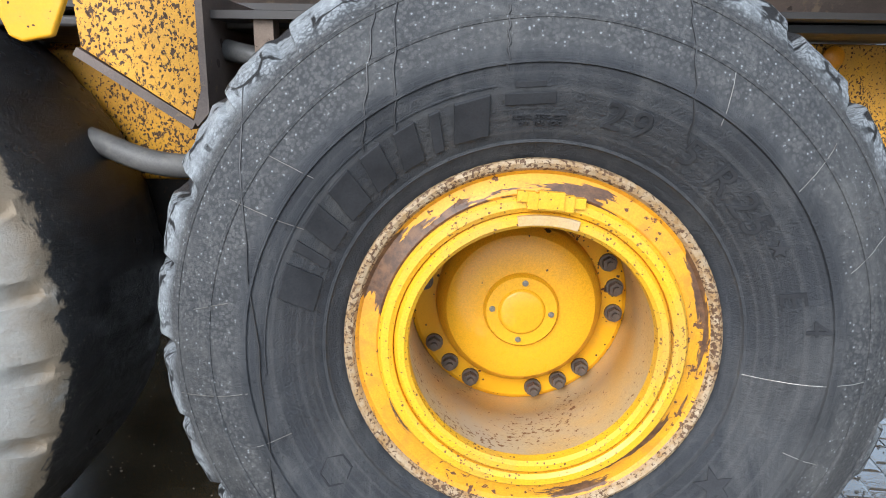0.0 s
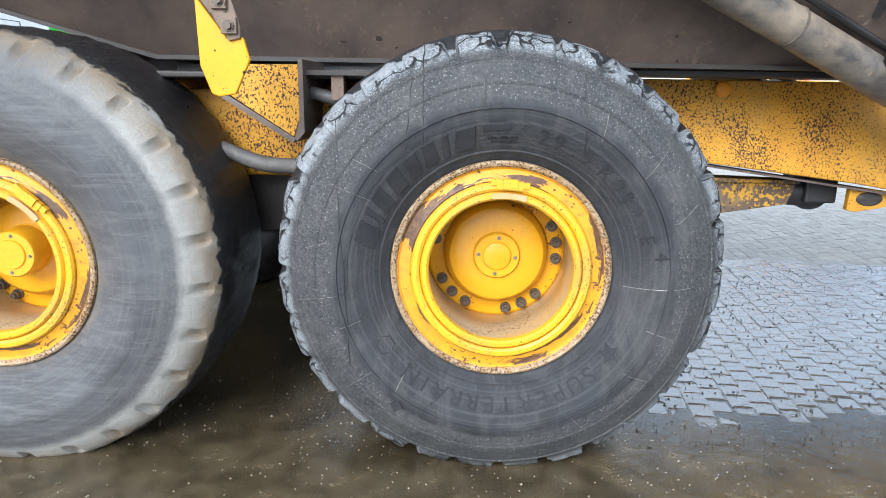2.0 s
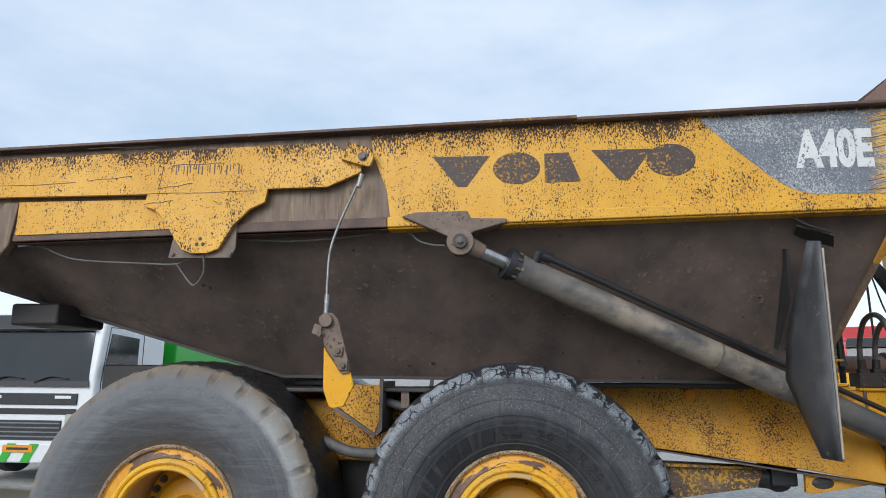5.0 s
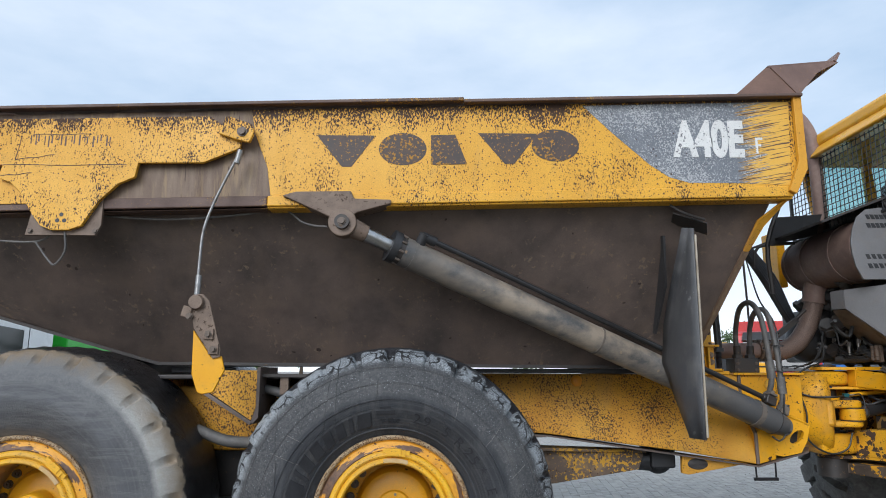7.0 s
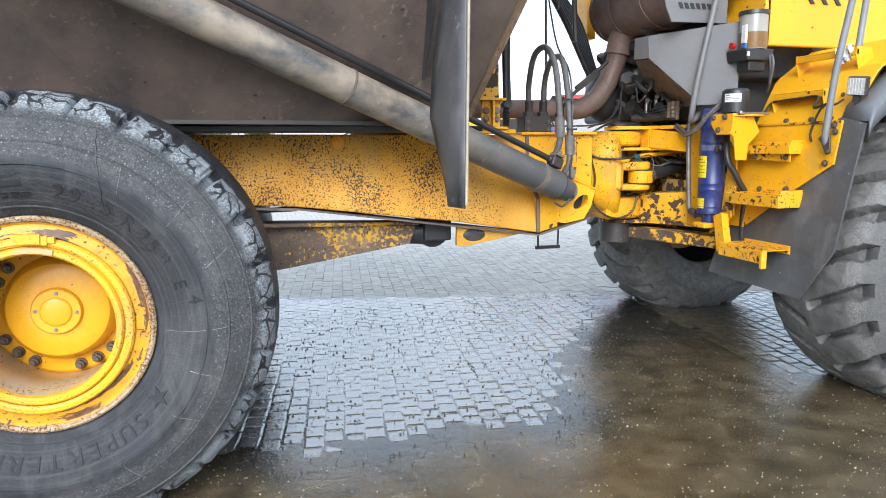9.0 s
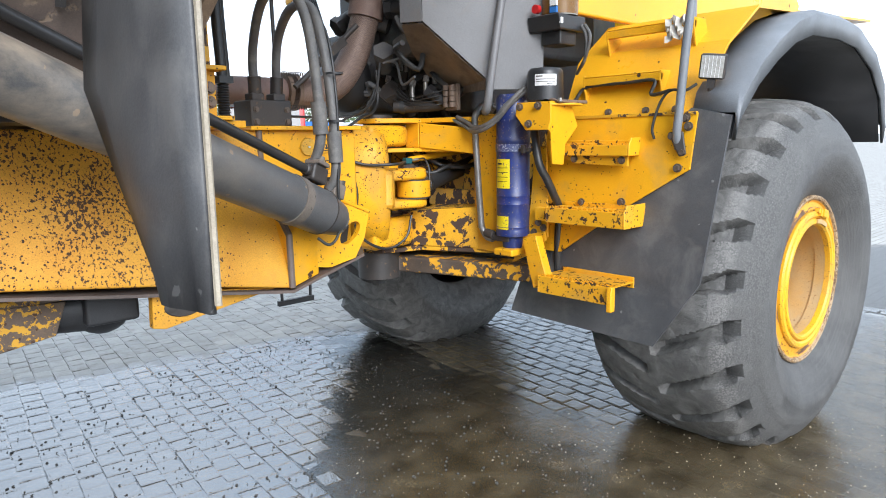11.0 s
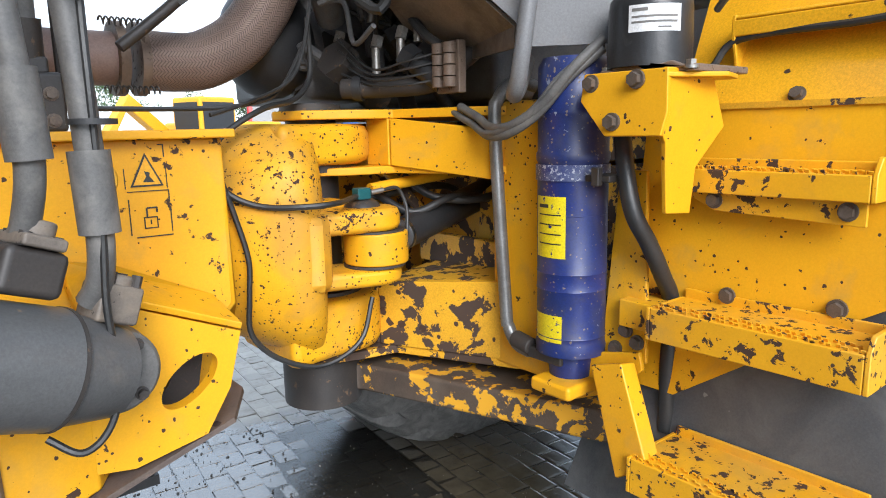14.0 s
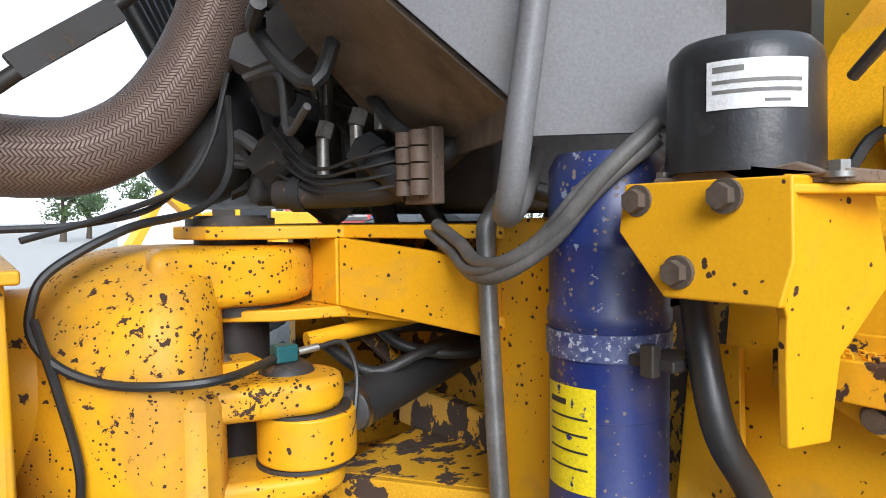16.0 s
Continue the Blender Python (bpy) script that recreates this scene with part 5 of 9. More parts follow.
def plain_bolts(places, d, parent, r=0.014, h=0.014, mat="bolt"):
    for p in places:
        part("bolt", hexbolt(B(), p, d, r, h), mat, parent)


def ring_plate(bm, outer, c, rx, rz, y0, y1, n=40, lean=0.0):
    """A plate in the xz plane with an oval hole through it."""
    def cast(a):
        d = (math.cos(a), math.sin(a))
        best = None
        for i in range(len(outer)):
            (x0, z0), (x1, z1) = outer[i], outer[(i + 1) % len(outer)]
            ex, ez = x1 - x0, z1 - z0
            den = d[0] * ez - d[1] * ex
            if abs(den) < 1e-9:
                continue
            t = ((x0 - c[0]) * ez - (z0 - c[1]) * ex) / den
            s = ((x0 - c[0]) * d[1] - (z0 - c[1]) * d[0]) / den
            if t > 0 and -1e-6 <= s <= 1 + 1e-6 and (best is None or t < best):
                best = t
        return c[0] + d[0] * best, c[1] + d[1] * best
    angs = sorted([2 * math.pi * i / n for i in range(n)] + [math.atan2(p[1] - c[1], p[0] - c[0]) % (2 * math.pi) for p in outer])
    rows = []
    for a in angs:
        o = cast(a)
        cl, sl = math.cos(lean), math.sin(lean)
        ex, ez = rx * math.cos(a - lean), rz * math.sin(a - lean)
        i = (c[0] + ex * cl - ez * sl, c[1] + ex * sl + ez * cl)
        rows.append([bm.verts.new((o[0], y0, o[1])), bm.verts.new((i[0], y0, i[1])), bm.verts.new((i[0], y1, i[1])), bm.verts.new((o[0], y1, o[1]))])
    for a, b in zip(rows, rows[1:] + rows[:1]):
        for k in range(4):
            bm.faces.new((a[k], b[k], b[(k + 1) % 4], a[(k + 1) % 4]))
    return bm


def frame_details():
    # nose of the rear frame: top plate, web, flare and lower box
    bm = B()
    box(bm, (3.86, 3.63, 1.571), (4.40, 2 * CY - 3.63, 1.589))
    part("top_plate", bm, "yellow", frame_ob, bevel=0.004)
    bm = B()
    rows = []
    for x, yt, zk, yb, zs, zb in ((3.90, 3.66, 1.37, 3.455, 1.16, 0.943), (4.06, 3.665, 1.34, 3.50, 1.24, 0.975), (4.13, 3.667, 1.31, 3.62, 1.27, 0.99), (4.26, 3.668, 1.26, 3.64, 1.225, 1.02), (4.335, 3.668, 1.22, 3.65, 1.18, 1.04)):
        xu = x + (0.05 if x > 4.3 else 0.0)
        p = [(xu, yt, 1.572), (xu, yt, zk), (x, yb, zs), (x, yb, zb)]
        rows.append([bm.verts.new(q) for q in p] + [bm.verts.new((q[0], 2 * CY - q[1], q[2])) for q in p[::-1]])
    for a, b in zip(rows, rows[1:]):
        for i in range(8):
            bm.faces.new((a[i], b[i], b[(i + 1) % 8], a[(i + 1) % 8]))
    bm.faces.new(rows[0][::-1])
    bm.faces.new(rows[-1])
    part("frame_nose", bm, "yellow", frame_ob, "yellow welded nose of the rear frame", bevel=0.006)
    bm = B()
    tube(bm, [(3.905, 3.655, 1.585), (3.905, 3.65, 1.36), (3.905, 3.456, 1.16), (3.908, 3.456, 0.95)], 0.014, 8, 1)
    part("weld_seam", bm, "rust", frame_ob, "brown weld seam")
    bm = B()
    slab(bm, [(2.4, 3.482, 1.148), (3.91, 3.452, 0.937), (3.91, 3.65, 0.937), (2.4, 3.65, 1.148)], -0.011)
    slab(bm, [(3.91, 3.452, 0.937), (4.31, 3.52, 1.028), (4.37, 3.62, 1.045), (4.37, 3.72, 1.045), (3.91, 3.65, 0.937)], -0.011)
    slab(bm, [(-1.8, 3.53, 1.042), (1.6, 3.48, 1.193), (2.4, 3.475, 1.148), (2.4, 3.65, 1.148), (-1.8, 3.6, 1.042)], -0.016)
    part("bottom_flange", bm, "rust", frame_ob, "rust-stained bottom flange")
    # lug that holds the foot of the cylinder
    bm = B()
    ring_plate(bm, [(4.03, 1.235), (4.142, 1.285), (4.328, 1.206), (4.30, 1.10), (4.25, 1.02), (4.12, 0.995), (4.03, 1.01)], (4.226, 1.132), 0.034, 0.062, 3.53, 3.50, lean=-0.9)
    part("cylinder_lug", bm, "yellow", frame_ob, "yellow lug plate with an oval hole", bevel=0.004)
    bm = B()
    ring_plate(bm, [(4.01, 1.235), (4.17, 1.255), (4.29, 1.185), (4.26, 1.035), (4.05, 1.015)], (4.19, 1.135), 0.03, 0.05, 3.61, 3.59)
    part("cylinder_lug", bm, "dark_metal", frame_ob, bevel=0.004)
    part("lug_cover", slab(B(), [(4.06, 3.502, 1.25), (4.142, 3.502, 1.286), (4.33, 3.502, 1.208), (4.335, 3.665, 1.235), (4.14, 3.665, 1.33), (4.06, 3.665, 1.345)], 0.014), "yellow", frame_ob, bevel=0.003)
    # reflector, pressed disc and warning plate
    seat()
    part("reflector", lathe(B(), [(0.0, -0.012), (0.03, -0.010), (0.042, 0.0), (0.042, 0.01)], 24, Matrix.Translation((2.655, 3.588, 1.528))), "orange", frame_ob, "round orange reflector")
    seat(-0.108, 0.015, 0.053)
    part("round_plug", lathe(B(), [(0.0, -0.006), (0.036, -0.006), (0.04, 0.0), (0.04, 0.006)], 28, Matrix.Translation((4.247, 3.65, 1.447))), "yellow_rim", frame_ob, "round painted plug")
    part("plug_dot", lathe(B(), [(0.0, -0.009), (0.004, -0.009), (0.005, 0.0)], 12, Matrix.Translation((4.247, 3.645, 1.447))), "label_white", frame_ob)
    Y = 3.652
    bm = B()
    prism(bm, [(4.307, 1.428), (4.369, 1.428), (4.338, 1.493)], "y", Y, Y - 0.0015)
    tri = part("warning_triangle", bm, "ink", frame_ob, "black outlined warning triangle")
    bm = B()
    prism(bm, [(4.3125, 1.4315), (4.3635, 1.4315), (4.338, 1.485)], "y", Y - 0.0016, Y - 0.0025)
    part("triangle_field", bm, "yellow_clean", frame_ob)
    bm = B()
    prism(bm, [(4.330, 1.437), (4.352, 1.436), (4.343, 1.448), (4.344, 1.455), (4.334, 1.458), (4.337, 1.447)], "y", Y - 0.0026, Y - 0.0032)
    part("triangle_sign", bm, "ink", frame_ob)
    for lo, hi in (((4.297, 1.425), (4.2985, 1.464)), ((4.300, 1.335), (4.302, 1.405)), ((4.3745, 1.425), (4.376, 1.463)), ((4.376, 1.395), (4.378, 1.42)), ((4.377, 1.336), (4.379, 1.385)), ((4.300, 1.4185), (4.376, 1.420)), ((4.31, 1.329), (4.379, 1.331)), ((4.363, 1.507), (4.374, 1.509)), ((4.3725, 1.484), (4.3745, 1.507))):
        bm = B()
        box(bm, (lo[0], Y - 0.0018, lo[1]), (hi[0], Y, hi[1]))
        part("decal_line", bm, "ink", frame_ob)
    bm = B()
    for x0, z0, x1, z1 in ((4.326, 1.346, 4.352, 1.348), (4.326, 1.367, 4.352, 1.369), (4.326, 1.346, 4.328, 1.369), (4.350, 1.346, 4.352, 1.369), (4.331, 1.369, 4.334, 1.386), (4.333, 1.385, 4.352, 1.388), (4.350, 1.377, 4.353, 1.387)):
        box(bm, (x0, Y - 0.0018, z0), (x1, Y, z1))
    box(bm, (4.3378, Y - 0.001, 1.354), (4.3402, Y, 1.363))
    part("padlock_sign", bm, "ink", frame_ob, "black padlock pictogram")
    # post and rubber buffer that carry the body
    seat()
    bm = B()
    box(bm, (3.53, 3.47, 1.618), (3.652, 3.486, 1.775))
    box(bm, (3.588, 3.42, 1.618), (3.602, 3.47, 1.775))
    post = part("body_support_post", bm, "yellow", hauler, "yellow body support post with bolts", bevel=0.003)
    for lo, hi in (((3.50, 3.42, 1.775), (3.675, 3.66, 1.791)), ((3.505, 3.41, 1.602), (3.69, 3.66, 1.618)), ((3.47, 3.43, 1.576), (3.74, 3.70, 1.602))):
        part("post_plate", box(B(), lo, hi), "yellow", post, bevel=0.004)
    part("post_gusset", prism(B(), [(3.44, 1.791), (3.662, 1.791), (3.655, 2.3), (3.50, 2.5), (3.38, 2.1)], "y", 3.52, 3.54), "yellow_worn", post, "yellow plate with flaking paint", bevel=0.004)
    plain_bolts([(3.558, 3.47, 1.667), (3.558, 3.47, 1.716), (3.627, 3.47, 1.667), (3.627, 3.47, 1.716)], (0, -1, 0), post, 0.017, 0.016, "rust_light")
    bm = B()
    prof = []
    for k in range(13):
        prof += [(0.019, k * 0.0095), (0.024, k * 0.0095 + 0.0047)]
    lathe(bm, [(0, 0)] + [(r, -z) for r, z in prof] + [(0, -0.125)], 20, Matrix.Translation((3.735, 3.59, 1.622)) @ pose(0, 0, 0, -90, 0, 0))
    part("coil_buffer", bm, "black", hauler, "black coiled spring buffer")
    seat(-0.055, 0.25, 0.01)
    bm = B()
    box(bm, (3.765, 3.31, 1.735), (3.82, 3.37, 1.76))
    tube(bm, [(3.79, 3.34, 1.75), (3.78, 3.34, 2.1), (3.80, 3.36, 2.6)], 0.02, 10)
    tube(bm, [(3.82, 3.36, 1.75), (3.81, 3.36, 2.1), (3.83, 3.38, 2.6)], 0.012, 8)
    part("black_hose", bm, "black_hose", hauler)
    # valve block with its two hose loops
    seat()
    bm = B()
    box(bm, (3.93, 3.76, 1.589), (4.125, 3.92, 1.70))
    box(bm, (3.945, 3.77, 1.695), (4.005, 3.84, 1.73))
    box(bm, (4.045, 3.77, 1.695), (4.105, 3.84, 1.73))
    vb = part("valve_block", bm, "dark_metal", hauler, "dark valve block", bevel=0.008)
    plain_bolts([(3.955, 3.759, 1.66), (4.10, 3.759, 1.66), (3.955, 3.759, 1.61), (4.10, 3.759, 1.61)], (0, -1, 0), vb, 0.01, 0.01)
    for pts in ([(3.975, 3.80, 1.71), (3.96, 3.77, 1.90), (3.935, 3.62, 2.07), (3.94, 3.45, 2.10), (3.965, 3.36, 1.98), (3.985, 3.335, 1.74), (3.995, 3.335, 1.56), (3.985, 3.355, 1.47), (3.972, 3.375, 1.435)],
                [(4.075, 3.80, 1.71), (4.075, 3.77, 1.93), (4.06, 3.63, 2.05), (4.055, 3.47, 2.04), (4.06, 3.40, 1.90), (4.07, 3.365, 1.66), (4.075, 3.36, 1.45), (4.07, 3.37, 1.37), (4.055, 3.388, 1.335)]):
        h = part("hydraulic_hose", tube(B(), pts, 0.0195, 12), "hose", hauler, "grey rubber hydraulic hose")
        a, b = Vector(pts[0]), Vector(pts[1])
        part("ferrule", cyl(B(), a - (b - a).normalized() * 0.01, a + (b - a).normalized() * 0.09, 0.028, n=14), "dark_metal", h)
        a, b = Vector(pts[-3]), Vector(pts[-4])
        part("ferrule", cyl(B(), a - (b - a).normalized() * 0.01, a + (b - a).normalized() * 0.11, 0.029, n=14), "hose", h)
    part("thin_hose", tube(B(), [(4.10, 3.80, 2.5), (4.08, 3.60, 2.15), (4.09, 3.42, 1.95), (4.08, 3.35, 1.7), (4.077, 3.345, 1.47), (4.07, 3.345, 1.34), (4.074, 3.345, 1.255), (4.07, 3.345, 1.19), (4.06, 3.345, 1.155), (4.038, 3.345, 1.128), (4.01, 3.345, 1.122), (3.975, 3.36, 1.15)], 0.0058, 8), "black_hose", hauler)
    for z in (1.78, 1.6):
        part("cable_tie", lathe(B(), [(0.03, -0.004), (0.034, -0.004), (0.034, 0.004), (0.03, 0.004), (0.03, -0.004)], 14, Matrix.Translation((4.08, 3.355, z)) @ pose(0, 0, 0, 90, 0, 0)), "black", hauler)
    # centre beam and its ball joint
    side = [(1.2, 1.05), (2.30, 1.03), (3.14, 1.003), (3.10, 0.89), (2.30, 0.765), (1.2, 0.65)]
    beam = part("axle_beam", prism(B(), side, "y", 3.62, 3.66), "beam", hauler, "rust-eaten brown axle beam with yellow flecks", bevel=0.004)
    part("beam_web", prism(B(), side, "y", 3.72, 3.75), "beam", beam)
    part("beam_top", slab(B(), [(1.2, 3.55, 1.053), (2.30, 3.55, 1.033), (3.16, 3.62, 1.006), (3.16, 3.75, 1.006), (2.30, 3.75, 1.033), (1.2, 3.75, 1.053)], 0.02), "beam", beam)
    seat(-0.19, 0.0, 0.10)
    bm = B()
    bmesh.ops.create_uvsphere(bm, u_segments=20, v_segments=12, radius=0.11, matrix=Matrix.Translation((3.46, 3.72, 0.855)))
    cyl(bm, (3.25, 3.72, 0.85), (3.5, 3.72, 0.855), 0.07, 0.10)
    box(bm, (3.38, 3.6, 0.80), (3.56, 3.9, 0.98))
    part("ball_joint", bm, "black", hauler, "black greasy ball joint", bevel=0.015)
    bm = B()
    prism(bm, [(3.57, 0.91), (4.06, 0.85), (3.61, 0.77), (3.565, 0.78)], "y", 3.50, 3.54)
    jb = part("joint_bracket", bm, "yellow_frame", hauler, bevel=0.004)
    part("bracket_disc", lathe(B(), [(0, -0.004), (0.06, -0.004), (0.066, 0.0), (0.066, 0.004)], 24, Matrix.Translation((3.68, 3.497, 0.845)) @ Matrix.Diagonal((1.1, 1, 0.6, 1))), "dark_metal", jb)
    bm = B()
    tube(bm, [(4.26, 3.85, 0.90), (4.265, 3.85, 0.70), (4.255, 3.85, 0.68)], 0.007, 8, 2)
    tube(bm, [(4.42, 3.85, 0.90), (4.417, 3.85, 0.74), (4.415, 3.85, 0.70)], 0.007, 8, 2)
    box(bm, (4.245, 3.84, 0.675), (4.43, 3.86, 0.698))
    part("cable_stirrup", bm, "black", hauler)
    # outrigger gusset between the bogie wheels
    seat()
    bm = B()
    prism(bm, [(0.245, 1.60), (0.548, 1.60), (0.548, 1.385), (0.522, 1.312), (0.253, 1.485)], "y", 2.56, 2.578)
    gus = part("frame_gusset", bm, "yellow_frame", hauler, "rusty yellow gusset bracket", bevel=0.003)
    part("gusset_sole", slab(B(), [(0.245, 2.555, 1.485), (0.53, 2.555, 1.306), (0.53, 3.0, 1.306), (0.245, 3.0, 1.485)], -0.022), "rust", gus, "rusty brown sole plate")
    part("gusset_flange", prism(B(), [(0.55, 1.62), (0.568, 1.62), (0.568, 1.33), (0.535, 1.295), (0.527, 1.31), (0.55, 1.385)], "y", 2.55, 3.0), "rust", gus)
    part("gusset_spacer", box(B(), (0.67, 2.62, 1.46), (0.72, 2.68, 1.56)), "rust_light", gus)
    part("gusset_rail", box(B(), (0.56, 2.60, 1.56), (1.0, 2.95, 1.58)), "dark_metal", gus)
    bm = B()
    box(bm, (-0.1, 2.95, 1.10), (1.45, 3.55, 1.50))
    part("bogie_crossbox", bm, "yellow_frame", hauler, bevel=0.02)
    bm = B()
    box(bm, (-0.35, 2.72, 1.545), (1.15, 3.55, 1.575))
    box(bm, (0.80, 2.74, 1.43), (0.84, 2.80, 1.55))
    part("bogie_cover", bm, "dark_metal", hauler, bevel=0.01)
    part("brake_hose", tube(B(), [(-0.1, 2.85, 1.32), (0.18, 2.72, 1.24), (0.38, 2.70, 1.18), (0.62, 2.76, 1.18), (0.9, 2.9, 1.2)], 0.034, 10), "hose", hauler)
    part("brake_hose", tube(B(), [(0.57, 2.70, 1.49), (0.68, 2.68, 1.46), (0.82, 2.75, 1.38)], 0.028, 10), "hose", hauler)
    for x in (1.366, -0.615):                                # bogie axles and swing beam
        bm = B()
        cyl(bm, (x, 2.7, HUB_Z), (x, 2 * CY - 2.7, HUB_Z), 0.14)
        bmesh.ops.create_uvsphere(bm, u_segments=24, v_segments=16, radius=0.30, matrix=Matrix.Translation((x, CY, HUB_Z)))
        part("axle", bm, "dark_metal", hauler)
    for s in (3.12, 2 * CY - 3.12):
        bm = B()
        prism(bm, [(-0.75, 0.75), (-0.75, 0.95), (0.2, 1.12), (0.55, 1.12), (1.5, 0.95), (1.5, 0.75), (0.55, 0.8), (0.2, 0.8)], "y", s - 0.08, s + 0.08)
        part("bogie_beam", bm, "dark_metal", hauler, bevel=0.03)
    bm = B()
    box(bm, (0.95, 3.2, 1.585), (3.45, 3.62, 1.615))
    box(bm, (-0.2, 3.2, 1.585), (0.12, 3.62, 1.62))
    part("body_pad", bm, "black", hauler, bevel=0.004)
    part("tipping_crossmember", box(B(), (-1.7, 3.25, 1.42), (-0.45, 2 * CY - 3.25, 1.72)), "dark_metal", hauler, "dark crossmember under the tipping hinge", bevel=0.02)


frame_details()


# ---- hoist cylinder ----
def hoist(y_flip=False):
    A, E = Vector((1.060, 2.318, 2.434)), Vector((4.125, 3.41, 1.198))
    if y_flip:
        A, E = Vector((A.x, 2 * CY - A.y, A.z)), Vector((E.x, 2 * CY - E.y, E.z))
    d = (E - A).normalized()
    L = (E - A).length
    at = lambda s: A + d * s
    up = (Vector((0, 0, 1)) - d * d.z).normalized()
    side = d.cross(up)
    barrel = B()
    cyl(barrel, at(0.38), at(L - 0.15), 0.089, n=48)
    cyl(barrel, at(L - 0.15), at(L - 0.055), 0.085, 0.07, n=48)
    h = part("hoist_cylinder", barrel, "cyl", hauler, "grey hydraulic hoist cylinder with brown dust")
    part("gland", cyl(B(), at(0.30), at(0.345), 0.098, n=32), "black", h, "black gland nut")
    part("gland", cyl(B(), at(0.345), at(0.43), 0.087, n=32), "dark_metal", h)
    for k in range(10):
        a = 2 * math.pi * k / 10
        q = at(0.345) + (up * math.cos(a) + side * math.sin(a)) * 0.090
        part("gland_bolt", cyl(B(), q, q + d * 0.03, 0.009, n=6), "bolt", h)
    part("gland_ring", cyl(B(), at(0.44), at(0.452), 0.092, n=40), "cyl", h)
    part("rod", cyl(B(), at(0.06), at(0.33), 0.046, n=28), "chrome", h, "scuffed chrome rod")
    bm = B()
    yv = Vector((0, 1, 0)) if not y_flip else Vector((0, -1, 0))
    cyl(bm, A - yv * 0.05, A + yv * 0.05, 0.082, n=32)
    cyl(bm, at(0.03), at(0.15), 0.062, 0.05, n=24)
    eye = part("rod_eye", bm, "rust_light", h, "brown rod eye", bevel=0.008)
    part("pin", cyl(B(), A - yv * 0.075, A + yv * 0.02, 0.042, n=24), "dark_metal", h)
    part("pin_bolt", hexbolt(B(), A - yv * 0.075, -yv, 0.018, 0.014), "bolt", h)
    for s, w in ((1.79, 0.012), (L - 0.345, 0.042)):
        part("clamp_band", cyl(B(), at(s), at(s + w), 0.0935, n=48), "dusty_cast", h, "dusty clamp band")
    part("end_collar", cyl(B(), at(L - 0.155), at(L - 0.149), 0.0905, n=40), "dark_metal", h)
    out = side if not y_flip else -side
    n, n0 = up, (up * 0.9 + out * 0.43).normalized()
    lift = lambda f: (n0 * (1 - f) + n * f).normalized()
    pipe = B()
    tube(pipe, [at(0.47) + n0 * 0.10, at(0.52) + n0 * 0.132] + [at(0.52 + (L - 0.77) * f) + lift(f) * 0.132 for f in (0.3, 0.6, 0.85, 1.0)], 0.018, 12, 2)
    part("oil_pipe", pipe, "canister", h, "black oil pipe")
    bm = B()
    cyl(bm, at(0.46) + n0 * 0.07, at(0.46) + n0 * 0.15, 0.032, n=16)
    cyl(bm, at(0.45) + n0 * 0.13, at(0.54) + n0 * 0.132, 0.03, n=16)
    part("pipe_elbow", bm, "black", h)
    m = Matrix.Translation(at(L - 0.22) + n * 0.129) @ Matrix((d, side, up)).transposed().to_4x4()
    bm = B()
    box(bm, (-0.045, -0.03, -0.032), (0.045, 0.03, 0.036), m)
    cyl(bm, m @ Vector((-0.07, 0, 0.004)), m @ Vector((-0.04, 0, 0.004)), 0.027, n=6)
    part("port_block", bm, "dark_metal", h, bevel=0.012)
    bm = B()
    box(bm, (-0.031, -0.038, 0.036), (0.031, 0.038, 0.054), m)
    cyl(bm, m @ Vector((0, 0, 0.05)), m @ Vector((0, 0, 0.075)), 0.026, n=20)
    part("flange_clamp", bm, "dusty_cast", h, "dusty cast flange clamp", bevel=0.005)
    m = Matrix.Translation(at(L - 0.085) + n * 0.105) @ Matrix((d, side, up)).transposed().to_4x4()
    bm = B()
    box(bm, (-0.035, -0.03, -0.03), (0.035, 0.03, 0.030), m)
    cyl(bm, m @ Vector((0, 0, 0.02)), m @ Vector((0, 0, 0.045)), 0.026, n=20)
    part("port_block", bm, "dusty_cast", h, bevel=0.006)
    E = E - d * 0.05
    ey = Matrix.Translation(E) @ (Matrix() if not y_flip else Matrix.Rotation(math.pi, 4, "Z"))
    part("foot_eye", lathe(B(), [(0.036, 0.05), (0.036, -0.012), (0.062, -0.012), (0.068, -0.004), (0.068, 0.05), (0.036, 0.05)], 36, ey), "hose", h, "grey retaining ring", bevel=0.002)
    part("foot_pin", lathe(B(), [(0.0, -0.02), (0.026, -0.02), (0.032, -0.012), (0.032, 0.12), (0.0, 0.12)], 28, ey), "chrome", h, "shiny pin end")
    for a in (0.9, 2.6, 5.4):
        q = E + Vector((math.cos(a) * 0.052, 0, math.sin(a) * 0.052)) - yv * 0.012
        part("ring_bolt", hexbolt(B(), q, -yv, 0.008, 0.012), "dark_metal", h)
    for s in (L - 0.22, L - 0.085):                           # bolts on the port blocks
        for u, v in ((-0.022, -0.02), (0.022, -0.02), (-0.022, 0.02), (0.022, 0.02)):
            q = at(s) + n * (0.165 if s < L - 0.1 else 0.133) + d * u + side * v
            part("block_bolt", cyl(B(), q, q + n * 0.02, 0.0085, n=8), "dark_metal", h)
    return h


hoist()
hoist(True)


